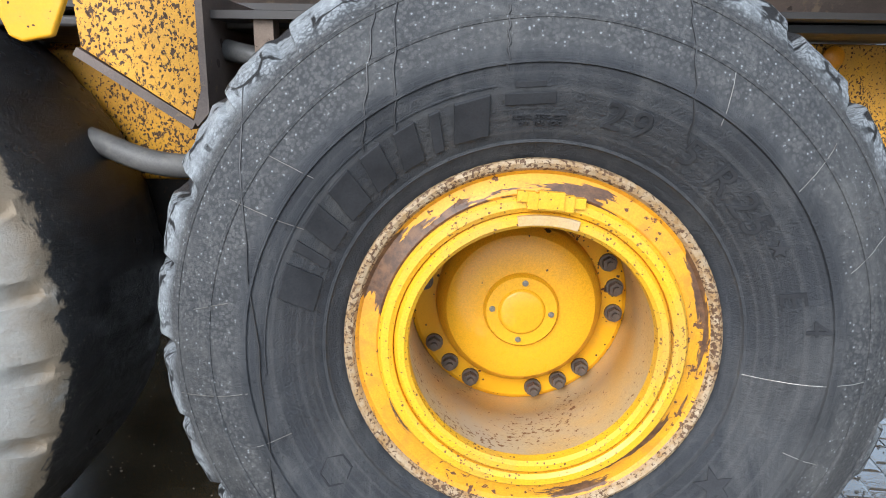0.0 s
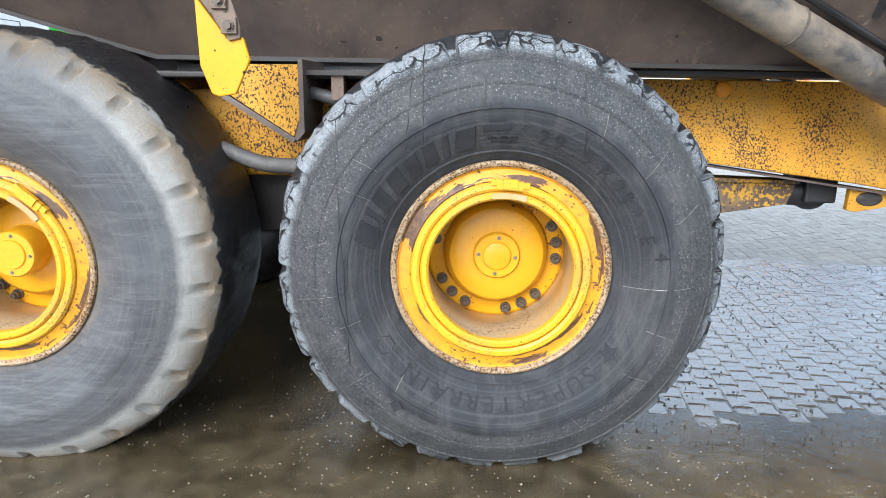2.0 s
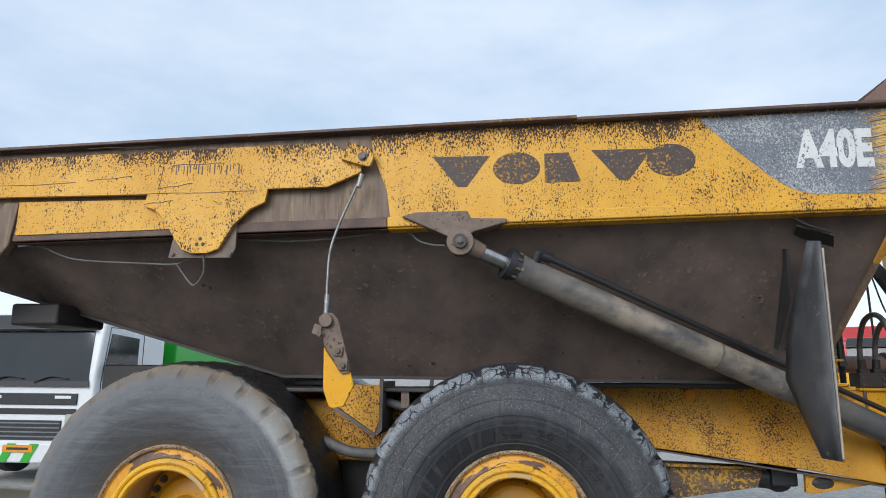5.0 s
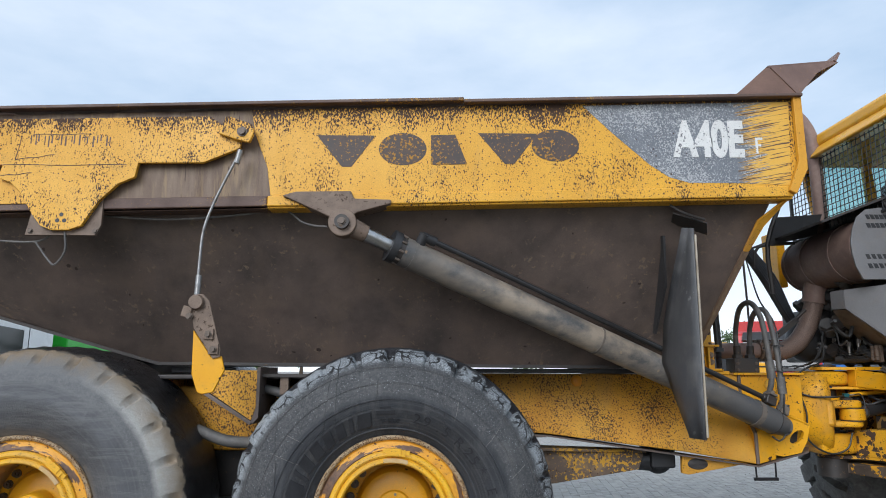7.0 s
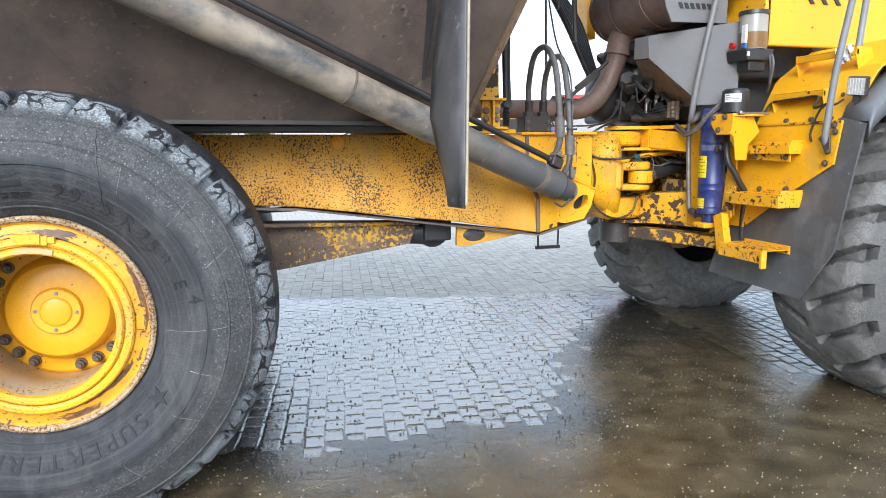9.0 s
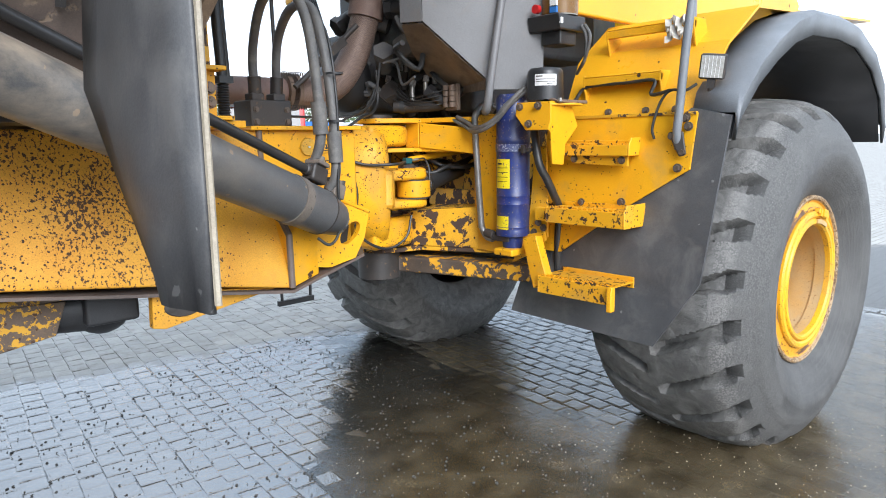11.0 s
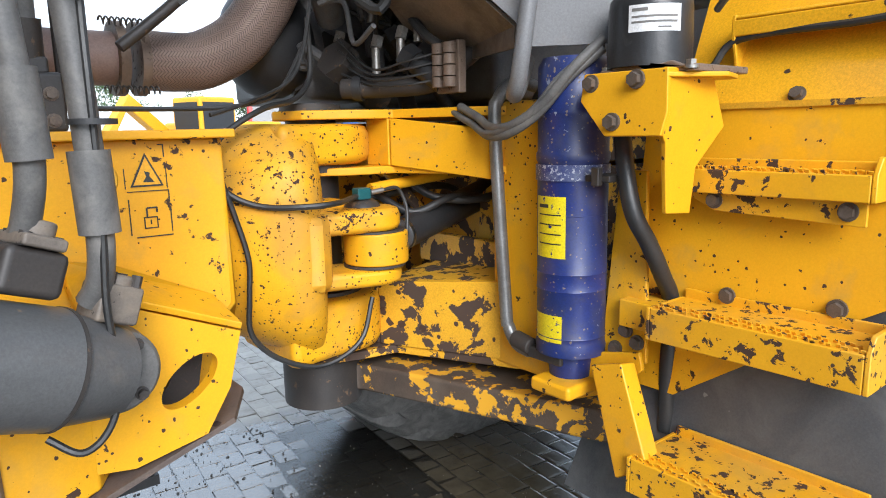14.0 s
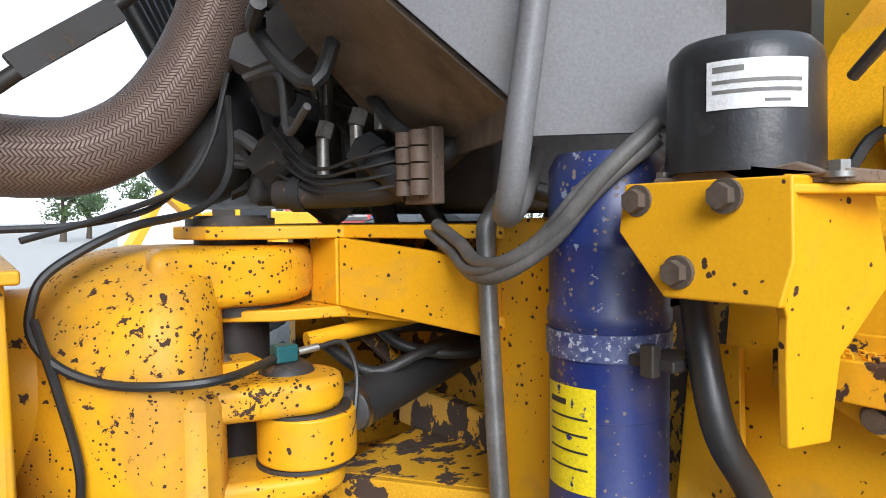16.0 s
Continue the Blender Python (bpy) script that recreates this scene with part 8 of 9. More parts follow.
    for k in range(4):
        part("grease_line", tube(B(), [(5.02, 3.55, 1.665 + k * 0.022), (4.97, 3.60, 1.655 + k * 0.02), (4.93, 3.70, 1.66 + k * 0.014), (4.9, 3.82, 1.70 + k * 0.03)], 0.0034, 6), "black_hose", eng)
    for x, y, z in ((5.0, 3.66, 1.78), (4.96, 3.72, 1.76), (5.03, 3.62, 1.84), (5.04, 3.86, 1.92), (4.98, 3.95, 1.80)):
        b = B()
        cyl(b, (x, y, z - 0.07), (x, y, z), 0.012, n=10)
        cyl(b, (x, y, z), (x + 0.01, y, z + 0.03), 0.017, n=6)
        part("hose_fitting", b, "zinc", eng)
    # greaser with its clear pot
    X, Y = 5.22, 2.955
    b = B()
    prism(b, [(X - 0.10, 1.96), (X - 0.115, 2.03), (X + 0.09, 2.03), (X + 0.075, 1.96)], "y", Y - 0.075, Y + 0.11)
    box(b, (X - 0.07, Y - 0.05, 1.90), (X + 0.05, Y + 0.06, 1.965))
    gr = part("grease_pump", b, "canister", hauler, "black grease pump with a clear pot", bevel=0.008)
    b = B()
    lathe(b, [(0.0, -2.24), (0.08, -2.24), (0.082, -2.23), (0.082, -2.03), (0, -2.03)], 32, Matrix.Translation((X - 0.01, Y, 0)) @ pose(0, 0, 0, -90, 0, 0))
    part("pot", b, "reservoir", gr, "clear plastic grease pot")
    b = B()
    lathe(b, [(0.0, -2.26), (0.088, -2.258), (0.09, -2.235), (0.0, -2.235)], 32, Matrix.Translation((X - 0.01, Y, 0)) @ pose(0, 0, 0, -90, 0, 0))
    part("pot_lid", b, "canister", gr)
    b = B()
    lathe(b, [(0.083, -2.13), (0.0835, -2.13), (0.0835, -2.035), (0.083, -2.035)], 32, Matrix.Translation((X - 0.01, Y, 0)) @ pose(0, 0, 0, -90, 0, 0))
    part("grease_fill", b, "grease", gr)
    for z0, z1, mt, dy in ((2.06, 2.17, "label_white", 0.0), (2.035, 2.065, "blue_far", 0.0), (1.985, 2.01, "label_white", 0.03)):
        b = B()
        box(b, (X - 0.105, Y - 0.05 - dy, z0), (X - 0.09, Y - 0.015 - dy, z1))
        part("label", b, mt, gr)
    part("pressure_port", lathe(B(), [(0, -0.012), (0.02, -0.012), (0.02, 0.01), (0, 0.01)], 20, Matrix.Translation((X - 0.11, Y + 0.055, 2.06)) @ pose(0, 0, 0, 0, 0, -90)), "red", gr, "red pressure port")
    for dy in (-0.02, 0.0):
        part("grease_hose", tube(B(), [(X + 0.06, Y - 0.07 + dy, 1.99), (X + 0.03, Y - 0.12 + dy, 1.93), (X + 0.05, Y - 0.10, 1.84), (X + 0.1, Y - 0.02, 1.78)], 0.008, 8), "hose", gr)
    # bundle of dark hoses dropping behind the body
    for k in range(6):
        o = 0.05 * k
        part("hose_loop", tube(B(), [(4.34 + o * 0.5, 4.30 + o * 0.5, 2.86), (4.46 + o * 0.6, 4.30 + o * 0.5, 2.62), (4.61 + o * 0.6, 4.30 + o * 0.5, 2.37 + o * 0.2), (4.75 + o * 0.5, 4.30 + o * 0.5, 2.1 + o * 0.1), (4.86 + o * 0.4, 4.30 + o * 0.5, 1.9)], 0.026, 10), "black_hose", hauler)
    for pts, r in (([(4.35, 3.92, 2.42), (4.40, 3.92, 2.60), (4.70, 3.9, 2.63)], 0.014), ([(4.48, 3.9, 2.2), (4.47, 3.9, 2.62), (4.60, 3.88, 2.98)], 0.02),
                   ([(4.20, 3.78, 1.60), (4.20, 3.78, 2.0), (4.20, 3.80, 2.5)], 0.009)):
        part("support_rod", tube(B(), pts, r, 8, 3), "dark_metal", hauler)
    b = B()
    box(b, (4.95, 4.66, 2.35), (5.03, 4.95, 2.9))
    part("radiator_edge", b, "yellow", hauler, bevel=0.01)


seat(-0.05, 0.11, 0.02)
engine_bay()


# ---- cab ----
def cab():
    Y0, Y1 = 3.0, 4.55
    b = B()                                                    # lower side with its sloping sill
    prism(b, [(5.30, 2.10), (7.0, 2.10), (7.0, 2.60), (5.95, 2.56), (5.78, 2.60), (5.28, 2.755)], "y", Y0 + 0.02, Y0 + 0.06)
    box(b, (5.28, Y0 + 0.02, 2.10), (5.33, Y1, 2.74))
    box(b, (5.28, Y1 - 0.04, 2.10), (7.0, Y1, 2.70))
    c = part("cab", b, "yellow_clean", hauler, "yellow operator cab with guarded rear window", bevel=0.012)
    for x in (5.50, 5.60, 5.70):
        part("vent_slot", prism(B(), [(x, 2.50), (x + 0.03, 2.50), (x + 0.14, 2.36), (x + 0.11, 2.36)], "y", Y0 + 0.019, Y0 + 0.012), "black", c)
    b = B()
    box(b, (4.98, Y0 - 0.03, 3.52), (7.1, Y1 + 0.03, 3.66))
    prism(b, [(4.90, 3.42), (5.25, 3.50), (5.25, 3.62), (5.0, 3.56)], "y", Y0 - 0.03, Y1 + 0.03)
    part("roof", b, "yellow_clean", c, bevel=0.05)
    for x0, x1, xb0, xb1 in ((5.12, 5.20, 5.28, 5.36), (5.72, 5.80, 5.76, 5.86), (6.7, 6.8, 6.9, 7.0)):
        for y in (Y0, Y1 - 0.06):
            b = B()
            prism(b, [(x0, 3.56), (x1, 3.56), (xb1, 2.6), (xb0, 2.6)], "y", y, y + 0.06)
            part("pillar", b, "yellow_clean", c, bevel=0.012)
    part("side_window", prism(B(), [(5.21, 3.52), (5.73, 3.52), (5.77, 2.62), (5.36, 2.74)], "y", Y0 + 0.03, Y0 + 0.036), "glass", c, "tinted side window")
    part("side_window", prism(B(), [(5.80, 3.52), (6.72, 3.52), (6.9, 2.6), (5.86, 2.6)], "y", Y0 + 0.03, Y0 + 0.036), "glass", c)
    part("rear_window", prism(B(), [(3.06, 2.75), (4.49, 2.75), (4.49, 3.5), (3.06, 3.5)], "x", 5.22, 5.226), "glass", c)
    part("far_window", prism(B(), [(5.2, 3.52), (6.7, 3.52), (6.9, 2.7), (5.36, 2.7)], "y", Y1 - 0.03, Y1 - 0.024), "glass", c)
    for pts in ([(5.21, 3.52), (5.24, 3.52), (5.39, 2.74), (5.36, 2.74)], [(5.70, 3.52), (5.73, 3.52), (5.77, 2.62), (5.74, 2.63)]):
        part("window_seal", prism(B(), pts, "y", Y0 + 0.022, Y0 + 0.04), "black", c)
    b = B()                                                    # seat and console dimly seen inside
    box(b, (5.6, 3.5, 2.2), (6.1, 4.05, 2.55))
    prism(b, [(5.55, 2.5), (5.68, 2.5), (5.60, 3.2), (5.48, 3.18)], "y", 3.55, 4.0)
    part("seat", b, "black", c, bevel=0.05)
    b = B()                                                    # mesh guard behind the rear window
    n = 26
    for i in range(n + 1):
        y = Y0 + 0.02 + (1.45) * i / n
        cyl(b, (4.985, y, 2.80), (4.985, y, 3.47), 0.004, n=4)
    for j in range(15):
        z = 2.80 + 0.67 * j / 14
        cyl(b, (4.987, Y0 + 0.02, z), (4.987, Y0 + 1.47, z), 0.004, n=4)
    g = part("window_guard", b, "black", c, "black wire mesh guard")
    b = B()
    for y in (Y0 + 0.01, Y0 + 1.47):
        box(b, (4.975, y, 2.78), (4.998, y + 0.025, 3.49))
    box(b, (4.975, Y0, 3.475), (4.998, Y0 + 1.49, 3.50))
    box(b, (4.975, Y0, 2.77), (4.998, Y0 + 1.49, 2.79))
    part("guard_frame", b, "black", g)
    b = B()
    cyl(b, (5.32, 3.5, 3.66), (5.32, 3.5, 3.70), 0.06, n=16)
    cyl(b, (5.32, 3.5, 3.70), (5.32, 3.5, 3.715), 0.045, n=16)
    tube(b, [(5.24, 2.97, 3.63), (5.6, 2.96, 3.66), (6.4, 2.96, 3.66)], 0.018, 8, 3)
    part("roof_fitting", b, "black", c)
    b = B()
    box(b, (4.70, 4.20, 3.30), (4.76, 4.24, 3.55))
    tube(b, [(4.75, 4.3, 3.42), (4.95, 4.35, 3.40), (5.2, 4.4, 3.40)], 0.015, 8, 3)
    mr = part("mirror", b, "black", c)
    part("beacon", cyl(B(), (4.74, 4.25, 3.50), (4.74, 4.25, 3.56), 0.04, n=16), "orange", c)
    b = B()                                                    # bonnet beyond the cab
    box(b, (7.0, 3.1, 1.7), (8.4, 4.45, 2.6))
    part("bonnet", b, "yellow_clean", hauler, bevel=0.1)


seat(-0.04, 0.09, 0.0)
cab()


# ---- paving, water, grit ----
def paving():
    W_, D_, GAP = 0.108, 0.13, 0.0032

    def block(rnd, hx, hy):
        c = 0.012
        v = [(-hx, -hy, -0.03), (hx, -hy, -0.03), (hx, hy, -0.03), (-hx, hy, -0.03), (-hx, -hy, -0.0025), (hx, -hy, -0.0025), (hx, hy, -0.0025), (-hx, hy, -0.0025),
             (-hx + c, -hy + c, 0), (hx - c, -hy + c, 0), (hx - c, hy - c, 0), (-hx + c, hy - c, 0)]
        f = [(8, 9, 10, 11)]
        for k in range(4):
            j = (k + 1) % 4
            f += [(k, j, 4 + j, 4 + k), (4 + k, 4 + j, 8 + j, 8 + k)]
        return v, f
    def clear(x, y):
        """Blocks that stand clear of the silt, wet or dry."""
        wob = 0.22 * noise.noise((x * 1.7, y * 1.7, 5.0)) + 0.08 * noise.noise((x * 6, y * 6, 1.0))
        d = min(y + wob - 2.45, 3.75 + (y - 2.4) * 0.62 - x - wob, x - 0.95 + wob)
        east = min(y + wob - 2.7, x - wob - 5.3)              # clear again past the front axle
        return min(1.0, max(0.0, d / 0.5, east / 0.4, (y + 0.23 * x - 6.55) / 0.2))
    rnd = random.Random(21)
    hx, hy = W_ / 2 - GAP / 2, D_ / 2 - GAP / 2
    v, f = block(rnd, hx, hy)
    me = bpy.data.meshes.new("paver")
    me.from_pydata(v, [], f)
    me.materials.append(M["paver"])
    rest_v, rest_f = [], []
    single = 0
    turn = radians(-6)
    ca, sa = math.cos(turn), math.sin(turn)
    cells = []
    for i in range(-40, 75):
        for j in range(-20, 84):
            px = i * W_
            py = (j + (0.5 if i % 2 else 0.0)) * D_
            x, y = 1.5 + px * ca - py * sa, 0.4 + px * sa + py * ca
            if -3.2 < x < 9.2 and -1.0 < y < 9.5:
                cells.append((x, y))
    for x, y in cells:
        low = noise.noise((x * 0.8, y * 0.8, 3.1))
        film = clear(x, y)
        z = -0.006 + 0.0105 * film + 0.0014 * low + rnd.gauss(0, 0.0009)
        rot = turn + rnd.gauss(0, 0.012)
        tx, ty = rnd.gauss(0, 0.012), rnd.gauss(0, 0.012)
        x, y = x + rnd.gauss(0, 0.0022), y + rnd.gauss(0, 0.003)
        m = Matrix.Translation((x, y, z)) @ Euler((tx, ty, rot)).to_matrix().to_4x4()
        if 2.3 < x < 4.5 and 2.3 < y < 5.1 and single < 300:
            ob = new("paver", me)
            ob.parent = ground_ob
            ob.matrix_basis = m
            single += 1
        else:
            o = len(rest_v)
            rest_v += [tuple(m @ Vector(p)) for p in v]
            rest_f += [tuple(o + k for k in q) for q in f]
    mr = bpy.data.meshes.new("pavers")
    mr.from_pydata(rest_v, [], rest_f)
    mr.materials.append(M["paver"])
    ob = put("pavers", mr, None, ground_ob)
    tagged(ob, kind="stuff")
    b = B()
    box(b, (-3.4, -1.4, -0.028), (9.3, 9.1, -0.016))
    part("joint_sand", b, "joint", ground_ob)
    b = B()                                                  # filling of the joints between the clear blocks
    n = 60
    lo, hi = [], []
    for k in range(n + 1):
        x = -3.2 + 12.4 * k / n
        y0 = max(2.85, 2.4 + (x - 3.35) / 0.62, 2.85 + (1.15 - x) * 8)
        hi.append(b.verts.new((x, 9.4, -0.004)))
        lo.append(b.verts.new((x, min(y0, 6.65 - 0.23 * x), -0.004)))
    for k in range(n):
        b.faces.new((lo[k], lo[k + 1], hi[k + 1], hi[k]))
    part("joint_filling", b, "joint", ground_ob)
    # sheet of rain water lying in the hollow
    b = B()
    n = 240
    near, far = [], []
    for k in range(n + 1):
        x = -3.0 + 12.0 * k / n
        y = 6.75 - 0.23 * x + 0.16 * noise.noise((x * 1.1, 0.3, 2.0)) + 0.08 * noise.noise((x * 4, 0.3, 1.0)) + 0.04 * noise.noise((x * 13, 0.3, 1.0))
        near.append(b.verts.new((x, -1.9 + 0.6 * noise.noise((x * 0.7, 4.0, 0)) + 0.2 * noise.noise((x * 3, 4.0, 0)), 0.0)))
        far.append(b.verts.new((x, y, 0.0)))
    for k in range(n):
        b.faces.new((near[k], near[k + 1], far[k + 1], far[k]))
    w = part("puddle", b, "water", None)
    tagged(w, "thin sheet of muddy rain water on the paving", "puddle", kind="structure")
    # pale grit
    vv, ff = [], []
    for k in range(9000):
        x, y = rnd.uniform(-1.2, 6.5), rnd.uniform(0.6, 5.6)
        if rnd.random() > 0.45 + 0.5 * (y < 3.2):
            continue
        r = rnd.choice([0.0014, 0.0018, 0.0022, 0.0026, 0.0032, 0.004]) * (2.0 if rnd.random() < 0.03 else 1.0)
        o = len(vv)
        z = 0.002
        vv += [(x + r * rnd.uniform(0.7, 1.3), y, z), (x, y + r * rnd.uniform(0.7, 1.3), z), (x - r * rnd.uniform(0.7, 1.3), y, z), (x, y - r, z), (x + r * 0.2, y, z + r * 0.9), (x, y, z - r)]
        ff += [(o + p, o + (p + 1) % 4, o + 4) for p in range(4)] + [(o + (p + 1) % 4, o + p, o + 5) for p in range(4)]
    mg = bpy.data.meshes.new("grit")
    mg.from_pydata(vv, [], ff)
    g = put("grit", mg, "gravel", None)
    tagged(g, "scattered pale grit on the wet paving", "grit", kind="stuff")
    vv, ff = [], []
    for k in range(2600):
        x, y = rnd.uniform(1.9, 5.2), rnd.uniform(2.4, 5.6)
        r = rnd.choice([0.002, 0.003, 0.004, 0.005, 0.008])
        o, z = len(vv), 0.007
        vv += [(x + r * rnd.uniform(0.7, 1.3), y, z), (x, y + r * rnd.uniform(0.7, 1.3), z), (x - r * rnd.uniform(0.7, 1.3), y, z), (x, y - r, z), (x + r * 0.2, y, z + r * 0.7), (x, y, z - r)]
        ff += [(o + p, o + (p + 1) % 4, o + 4) for p in range(4)] + [(o + (p + 1) % 4, o + p, o + 5) for p in range(4)]
    mg = bpy.data.meshes.new("crumbs")
    mg.from_pydata(vv, [], ff)
    g = put("crumbs", mg, "dark_grit", None)
    tagged(g, "dark stone crumbs strewn over the wet blocks", "grit", kind="stuff")


seat()
paving()


# ---- the yard behind ----
def tree(at, h, seed):
    rnd = random.Random(seed)
    t = thing("tree", "distant leafy green tree at the edge of the yard", "tree", at, group="trees behind the yard")
    A = Matrix.Translation(at)
    b = B()
    tube(b, [(0, 0, 0), (0.1, 0, h * 0.3), (0.0, 0.1, h * 0.6)], lambda s: 0.28 * (1 - 0.7 * s), 8, 3)
    for k in range(5):
        a = rnd.uniform(0, 6.28)
        tube(b, [(0, 0, h * (0.3 + 0.05 * k)), (math.cos(a) * h * 0.15, math.sin(a) * h * 0.15, h * 0.55), (math.cos(a) * h * 0.25, math.sin(a) * h * 0.25, h * 0.72)], lambda s: 0.1 * (1 - 0.7 * s), 6, 2)
    part("trunk", b, "trunk", t, at=A)
    vv, ff = [], []
    for c in range(26):
        cc = Vector((rnd.gauss(0, h * 0.17), rnd.gauss(0, h * 0.17), h * 0.62 + rnd.gauss(0, h * 0.15)))
        for k in range(70):
            p = cc + Vector((rnd.gauss(0, 1), rnd.gauss(0, 1), rnd.gauss(0, 0.8))) * h * 0.06
            s = h * 0.022
            d1 = Vector((rnd.gauss(0, 1), rnd.gauss(0, 1), rnd.gauss(0, 1))).normalized() * s
            d2 = d1.orthogonal().normalized() * s * 0.7
            o = len(vv)
            vv += [tuple(p - d1), tuple(p + d2), tuple(p + d1), tuple(p - d2)]
            ff.append((o, o + 1, o + 2, o + 3))
    me = bpy.data.meshes.new("crown")
    me.from_pydata(vv, [], ff)
    put("crown", me, "leaf", t, at=A)


for k in range(34):
    r = random.Random(k)
    tree((-75 + k * 5.6 + r.uniform(-2, 2), 74 + r.uniform(-8, 12), 0), r.uniform(4.5, 8), k)


def far_wheel(parent, x, y, r, at):
    b = B()
    lathe(b, [(r * 0.5, -0.14), (r * 0.9, -0.14), (r, -0.09), (r, 0.09), (r * 0.9, 0.14), (r * 0.5, 0.14), (0.0, 0.1), (0.0, -0.1), (r * 0.5, -0.12)], 28, at @ Matrix.Translation((x, y, r)))
    w = part("wheel", b, "tyre_far", parent)
    part("rim", lathe(B(), [(0, -0.13), (r * 0.35, -0.13), (r * 0.5, -0.145)], 20, at @ Matrix.Translation((x, y, r))), "pipe", w)


def lorry(at, cabmat, label, sign=True):
    """A cab-over lorry; it faces -y in its own frame."""
    t = thing("lorry", label, "lorry", at.translation)
    b = B()
    prism(b, [(-1.15, 0.55), (-1.13, 1.8), (-0.95, 2.80), (-0.7, 2.92), (1.1, 2.92), (1.1, 0.55)], "x", -1.22, 1.22, at)
    c = part("cab", b, cabmat, t, bevel=0.06)
    b = B()
    slab(b, [(-1.1, -1.15, 1.66), (1.1, -1.15, 1.66), (1.04, -0.99, 2.58), (-1.04, -0.99, 2.58)], 0.012, at)
    part("windscreen", b, "tinted", c, "dark windscreen")
    b = B()
    slab(b, [(-1.12, -1.16, 1.60), (1.12, -1.16, 1.60), (1.11, -1.15, 1.70), (-1.11, -1.15, 1.70)], 0.02, at)
    part("scuttle", b, "black", c)
    for x0 in (-0.75, 0.1):
        part("wiper", tube(B(), [at @ Vector((x0, -1.185, 1.68)), at @ Vector((x0 + 0.3, -1.175, 1.78)), at @ Vector((x0 + 0.62, -1.175, 1.74))], 0.014, 6), "black", c)
    b = B()
    slab(b, [(-1.08, -1.08, 2.58), (1.08, -1.08, 2.58), (1.02, -0.88, 2.86), (-1.02, -0.88, 2.86)], 0.05, at)
    part("sun_visor", b, "canister", c, bevel=0.02)
    for s in (-1, 1):
        b = B()
        slab(b, [(s * 1.225, -0.90, 1.95), (s * 1.225, 0.1, 1.85), (s * 1.225, 0.1, 2.5), (s * 1.225, -0.78, 2.55)], 0.01 * s, at)
        part("door_window", b, "tinted", c)
        part("door_seam", tube(B(), [at @ Vector((s * 1.222, -0.98, 1.0)), at @ Vector((s * 1.222, -0.98, 1.7)), at @ Vector((s * 1.222, -0.82, 2.66)), at @ Vector((s * 1.222, 0.28, 2.66)), at @ Vector((s * 1.222, 0.28, 1.0))], 0.008, 6, 1), "black", c)
        part("door_handle", box(B(), (s * 1.225 - 0.012, 0.02, 1.42), (s * 1.225 + 0.012, 0.2, 1.47), at), "black", c, bevel=0.004)
        b = B()
        box(b, (s * 1.38 - 0.11, -0.95, 1.78), (s * 1.38 + 0.11, -0.84, 2.02), at)
        cyl(b, at @ Vector((s * 1.2, -0.9, 1.7)), at @ Vector((s * 1.36, -0.9, 1.85)), 0.02, n=8)
        part("mirror", b, "black", c, bevel=0.03)
        b = B()
        box(b, (s * 0.95 - 0.2, -1.19, 0.98), (s * 0.95 + 0.2, -1.14, 1.14), at)
        part("headlight", b, "lens", c, bevel=0.02)
    for z, h, wd in ((1.39, 0.2, 0.93), (1.18, 0.1, 0.93), (0.86, 0.34, 0.68)):
        b = B()
        box(b, (-wd, -1.165, z - h / 2), (wd, -1.14, z + h / 2), at)
        part("grille", b, "black", c, bevel=0.01)
    for k in range(4):
        b = B()
        box(b, (-0.66, -1.18, 0.74 + k * 0.075), (0.66, -1.16, 0.765 + k * 0.075), at)
        part("grille_slat", b, "grey_plastic", c, bevel=0.006)
    for x0, x1 in ((-0.82, -0.5), (0.52, 0.82)):
        b = B()
        box(b, (x0, -1.172, 1.40), (x1, -1.163, 1.45), at)
        part("badge", b, "white", c)
    b = B()
    box(b, (-1.24, -1.25, 0.32), (1.24, -1.05, 0.66), at)
    bp = part("bumper", b, cabmat, c, bevel=0.03)
    if sign:
        for k in range(6):
            x = -1.2 + 0.42 * k
            b = B()
            slab(b, [(x, -1.256, 0.335), (x + 0.16, -1.256, 0.335), (x + 0.32, -1.256, 0.645), (x + 0.16, -1.256, 0.645)], 0.006, at)
            part("stripe", b, "green", bp)
        b = B()
        box(b, (-0.28, -1.27, 0.50), (0.28, -1.255, 0.62), at)
        part("plate", b, "orange", bp, "orange plate with a plain dark bar")
        b = B()
        box(b, (-0.2, -1.275, 0.54), (0.2, -1.269, 0.58), at)
        part("plate_bar", b, "ink", bp)
    b = B()
    box(b, (-1.25, 1.5, 1.0), (1.25, 7.5, 3.4), at)
    part("box_body", b, "green" if sign else "red", t, bevel=0.03)
    b = B()
    box(b, (-1.0, -0.9, 0.5), (1.0, 7.4, 0.9), at)
    part("chassis", b, "black", t)
    R = at @ pose(0, 0, 0, 0, 0, 90)
    for y in (0.0, 4.6, 6.0):
        for s in (-1, 1):
            far_wheel(t, y, s * 1.02, 0.5, R)


lorry(Matrix.Translation((-6.17, 9.51, 0)) @ pose(0, 0, 0, 0, 0, -1.1) @ Matrix.Scale(0.895, 4), "white", "white cab-over lorry with green striped bumper and green box")
lorry(Matrix.Translation((13.3, 21.2, 0)) @ pose(0, 0, 0, 0, 0, -25), "red", "red cab-over lorry parked far behind", sign=False)


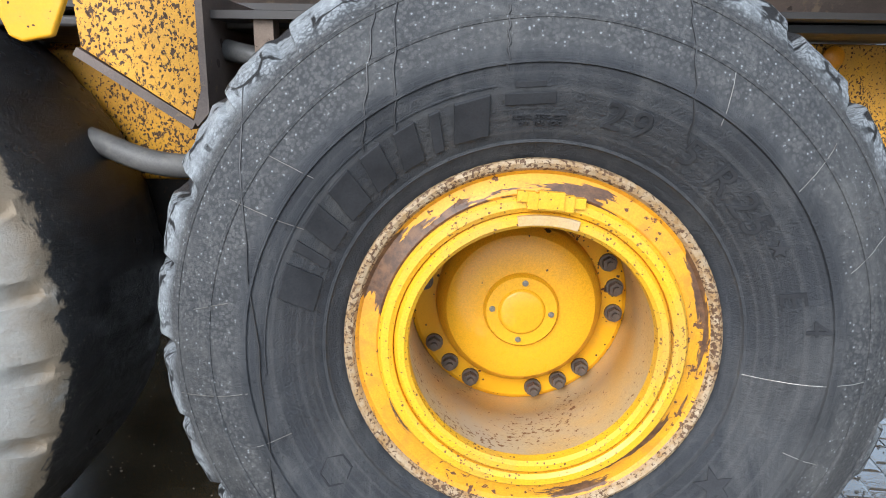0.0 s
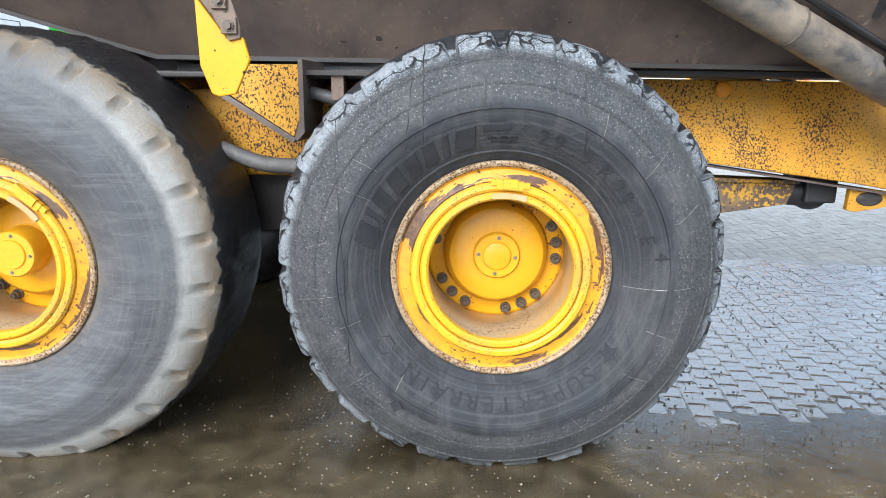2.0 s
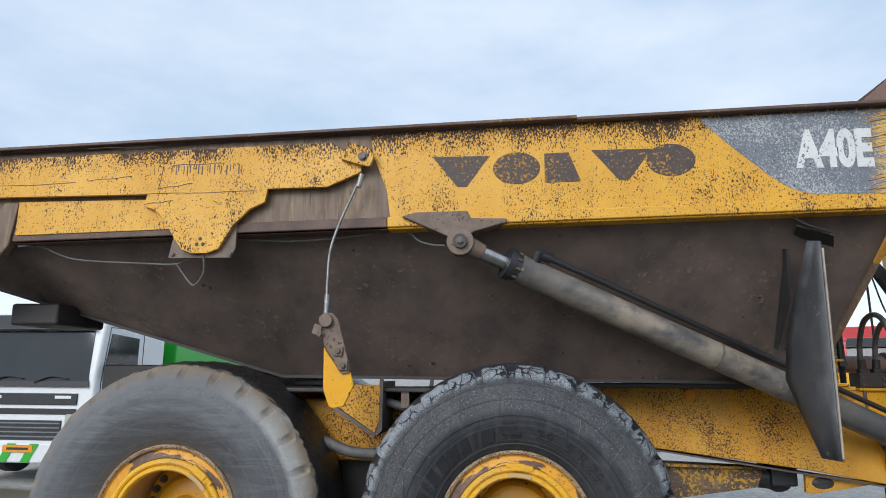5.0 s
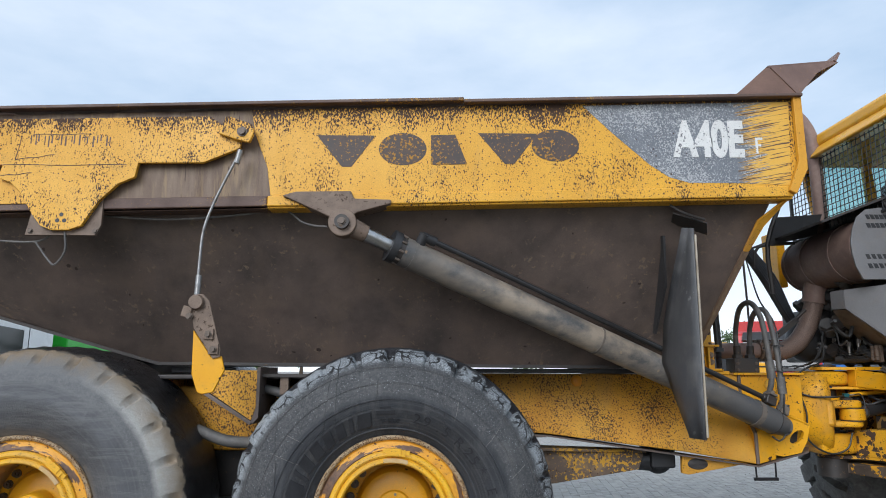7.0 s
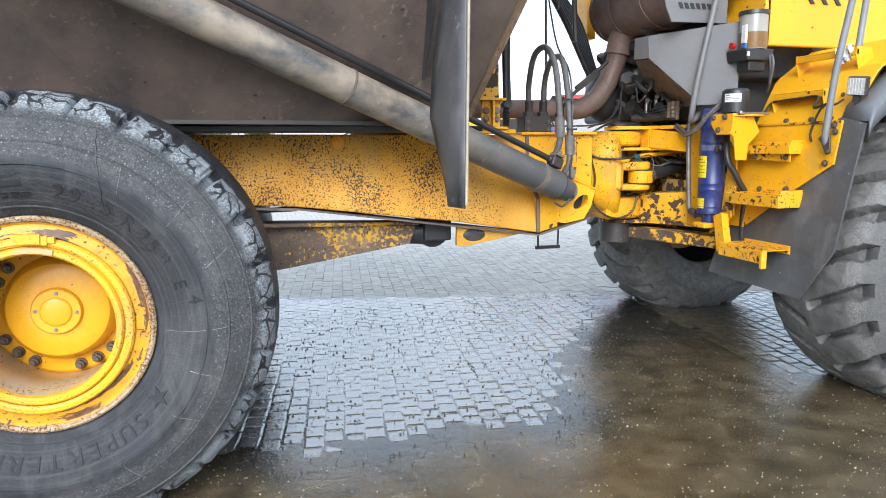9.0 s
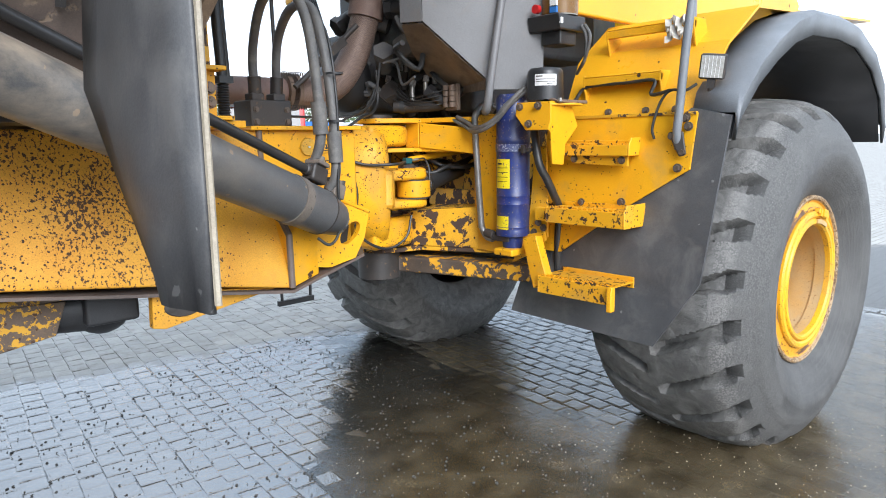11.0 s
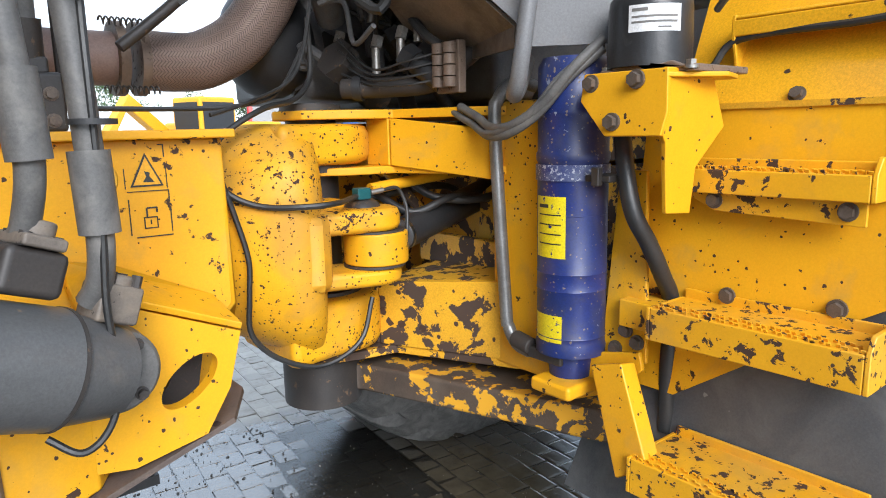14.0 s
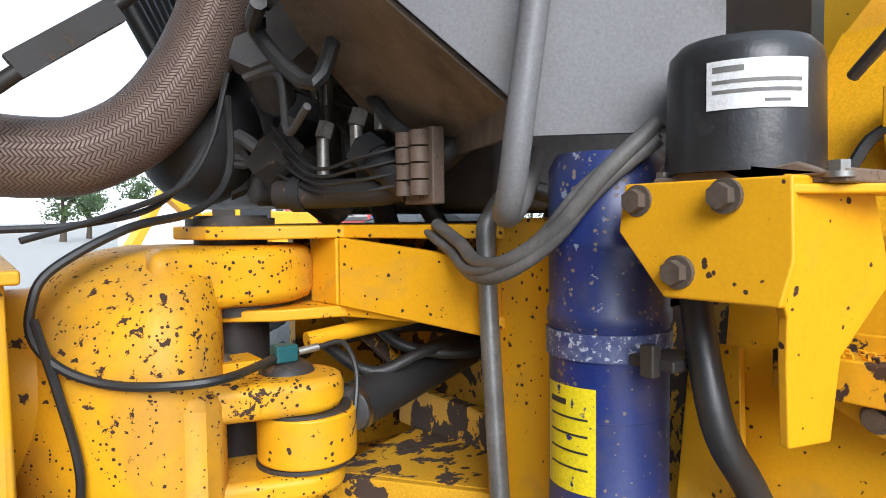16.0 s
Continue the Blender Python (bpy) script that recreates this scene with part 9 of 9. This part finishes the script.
def far_container(x, y, rz, mat, label):
    at = Matrix.Translation((x, y, 0)) @ pose(0, 0, 0, 0, 0, rz)
    t = thing("container", label, "container", (x, y, 0))
    b = B()
    n = 40
    pts = []
    for i in range(n + 1):
        pts += [(-3 + 6 * i / n, 0.0 if i % 2 else 0.05), (-3 + 6 * (i + 0.5) / n, 0.0 if i % 2 else 0.05)]
    pts += [(3.1, 2.4), (-3.0, 2.4)]
    prism(b, pts, "z", 0.1, 2.6, at)
    part("shell", b, mat, t)
    for sx in (-3.0, 3.1):
        b = B()
        box(b, (sx - 0.08, -0.06, 0.0), (sx + 0.08, 0.1, 2.65), at)
        part("corner_post", b, mat, t)


far_container(21, 33, 0, "blue_far", "blue corrugated shipping container")
far_container(28.5, 33.5, 0, "white", "white corrugated shipping container")
far_container(13, 34, 0, "white", "white corrugated shipping container")


def excavator(at, label):
    t = thing("excavator", label, "excavator", at.translation)
    b = B()
    box(b, (-1.2, -1.1, 1.0), (1.6, 1.1, 2.2), at)
    bd = part("engine_housing", b, "yellow_clean", t, bevel=0.08)
    b = B()
    box(b, (-1.6, -1.1, 1.0), (-0.3, 0.1, 2.9), at)
    c = part("cab", b, "yellow_clean", t, bevel=0.06)
    b = B()
    box(b, (-1.5, -1.115, 1.8), (-0.4, -1.1, 2.75), at)
    box(b, (-1.615, -1.0, 1.7), (-1.6, 0.0, 2.75), at)
    part("cab_window", b, "black", c)
    b = B()
    prism(b, [(-1.4, 1.4), (-1.2, 1.7), (-2.8, 3.0), (-4.2, 1.0), (-3.9, 0.9), (-2.85, 2.6)], "y", 0.3, 0.65, at)
    part("boom", b, "yellow_clean", t, bevel=0.03)
    b = B()
    part("crawler_track", box(b, (-1.9, -1.3, 0.0), (1.9, -0.75, 0.85), at), "tyre_far", t, bevel=0.2)
    part("crawler_track", box(B(), (-1.9, 0.75, 0.0), (1.9, 1.3, 0.85), at), "tyre_far", t, bevel=0.2)


excavator(Matrix.Translation((10.6, 19.9, 0)) @ pose(0, 0, 0, 0, 0, 20) @ Matrix.Scale(0.85, 4), "yellow tracked excavator parked behind the hauler")
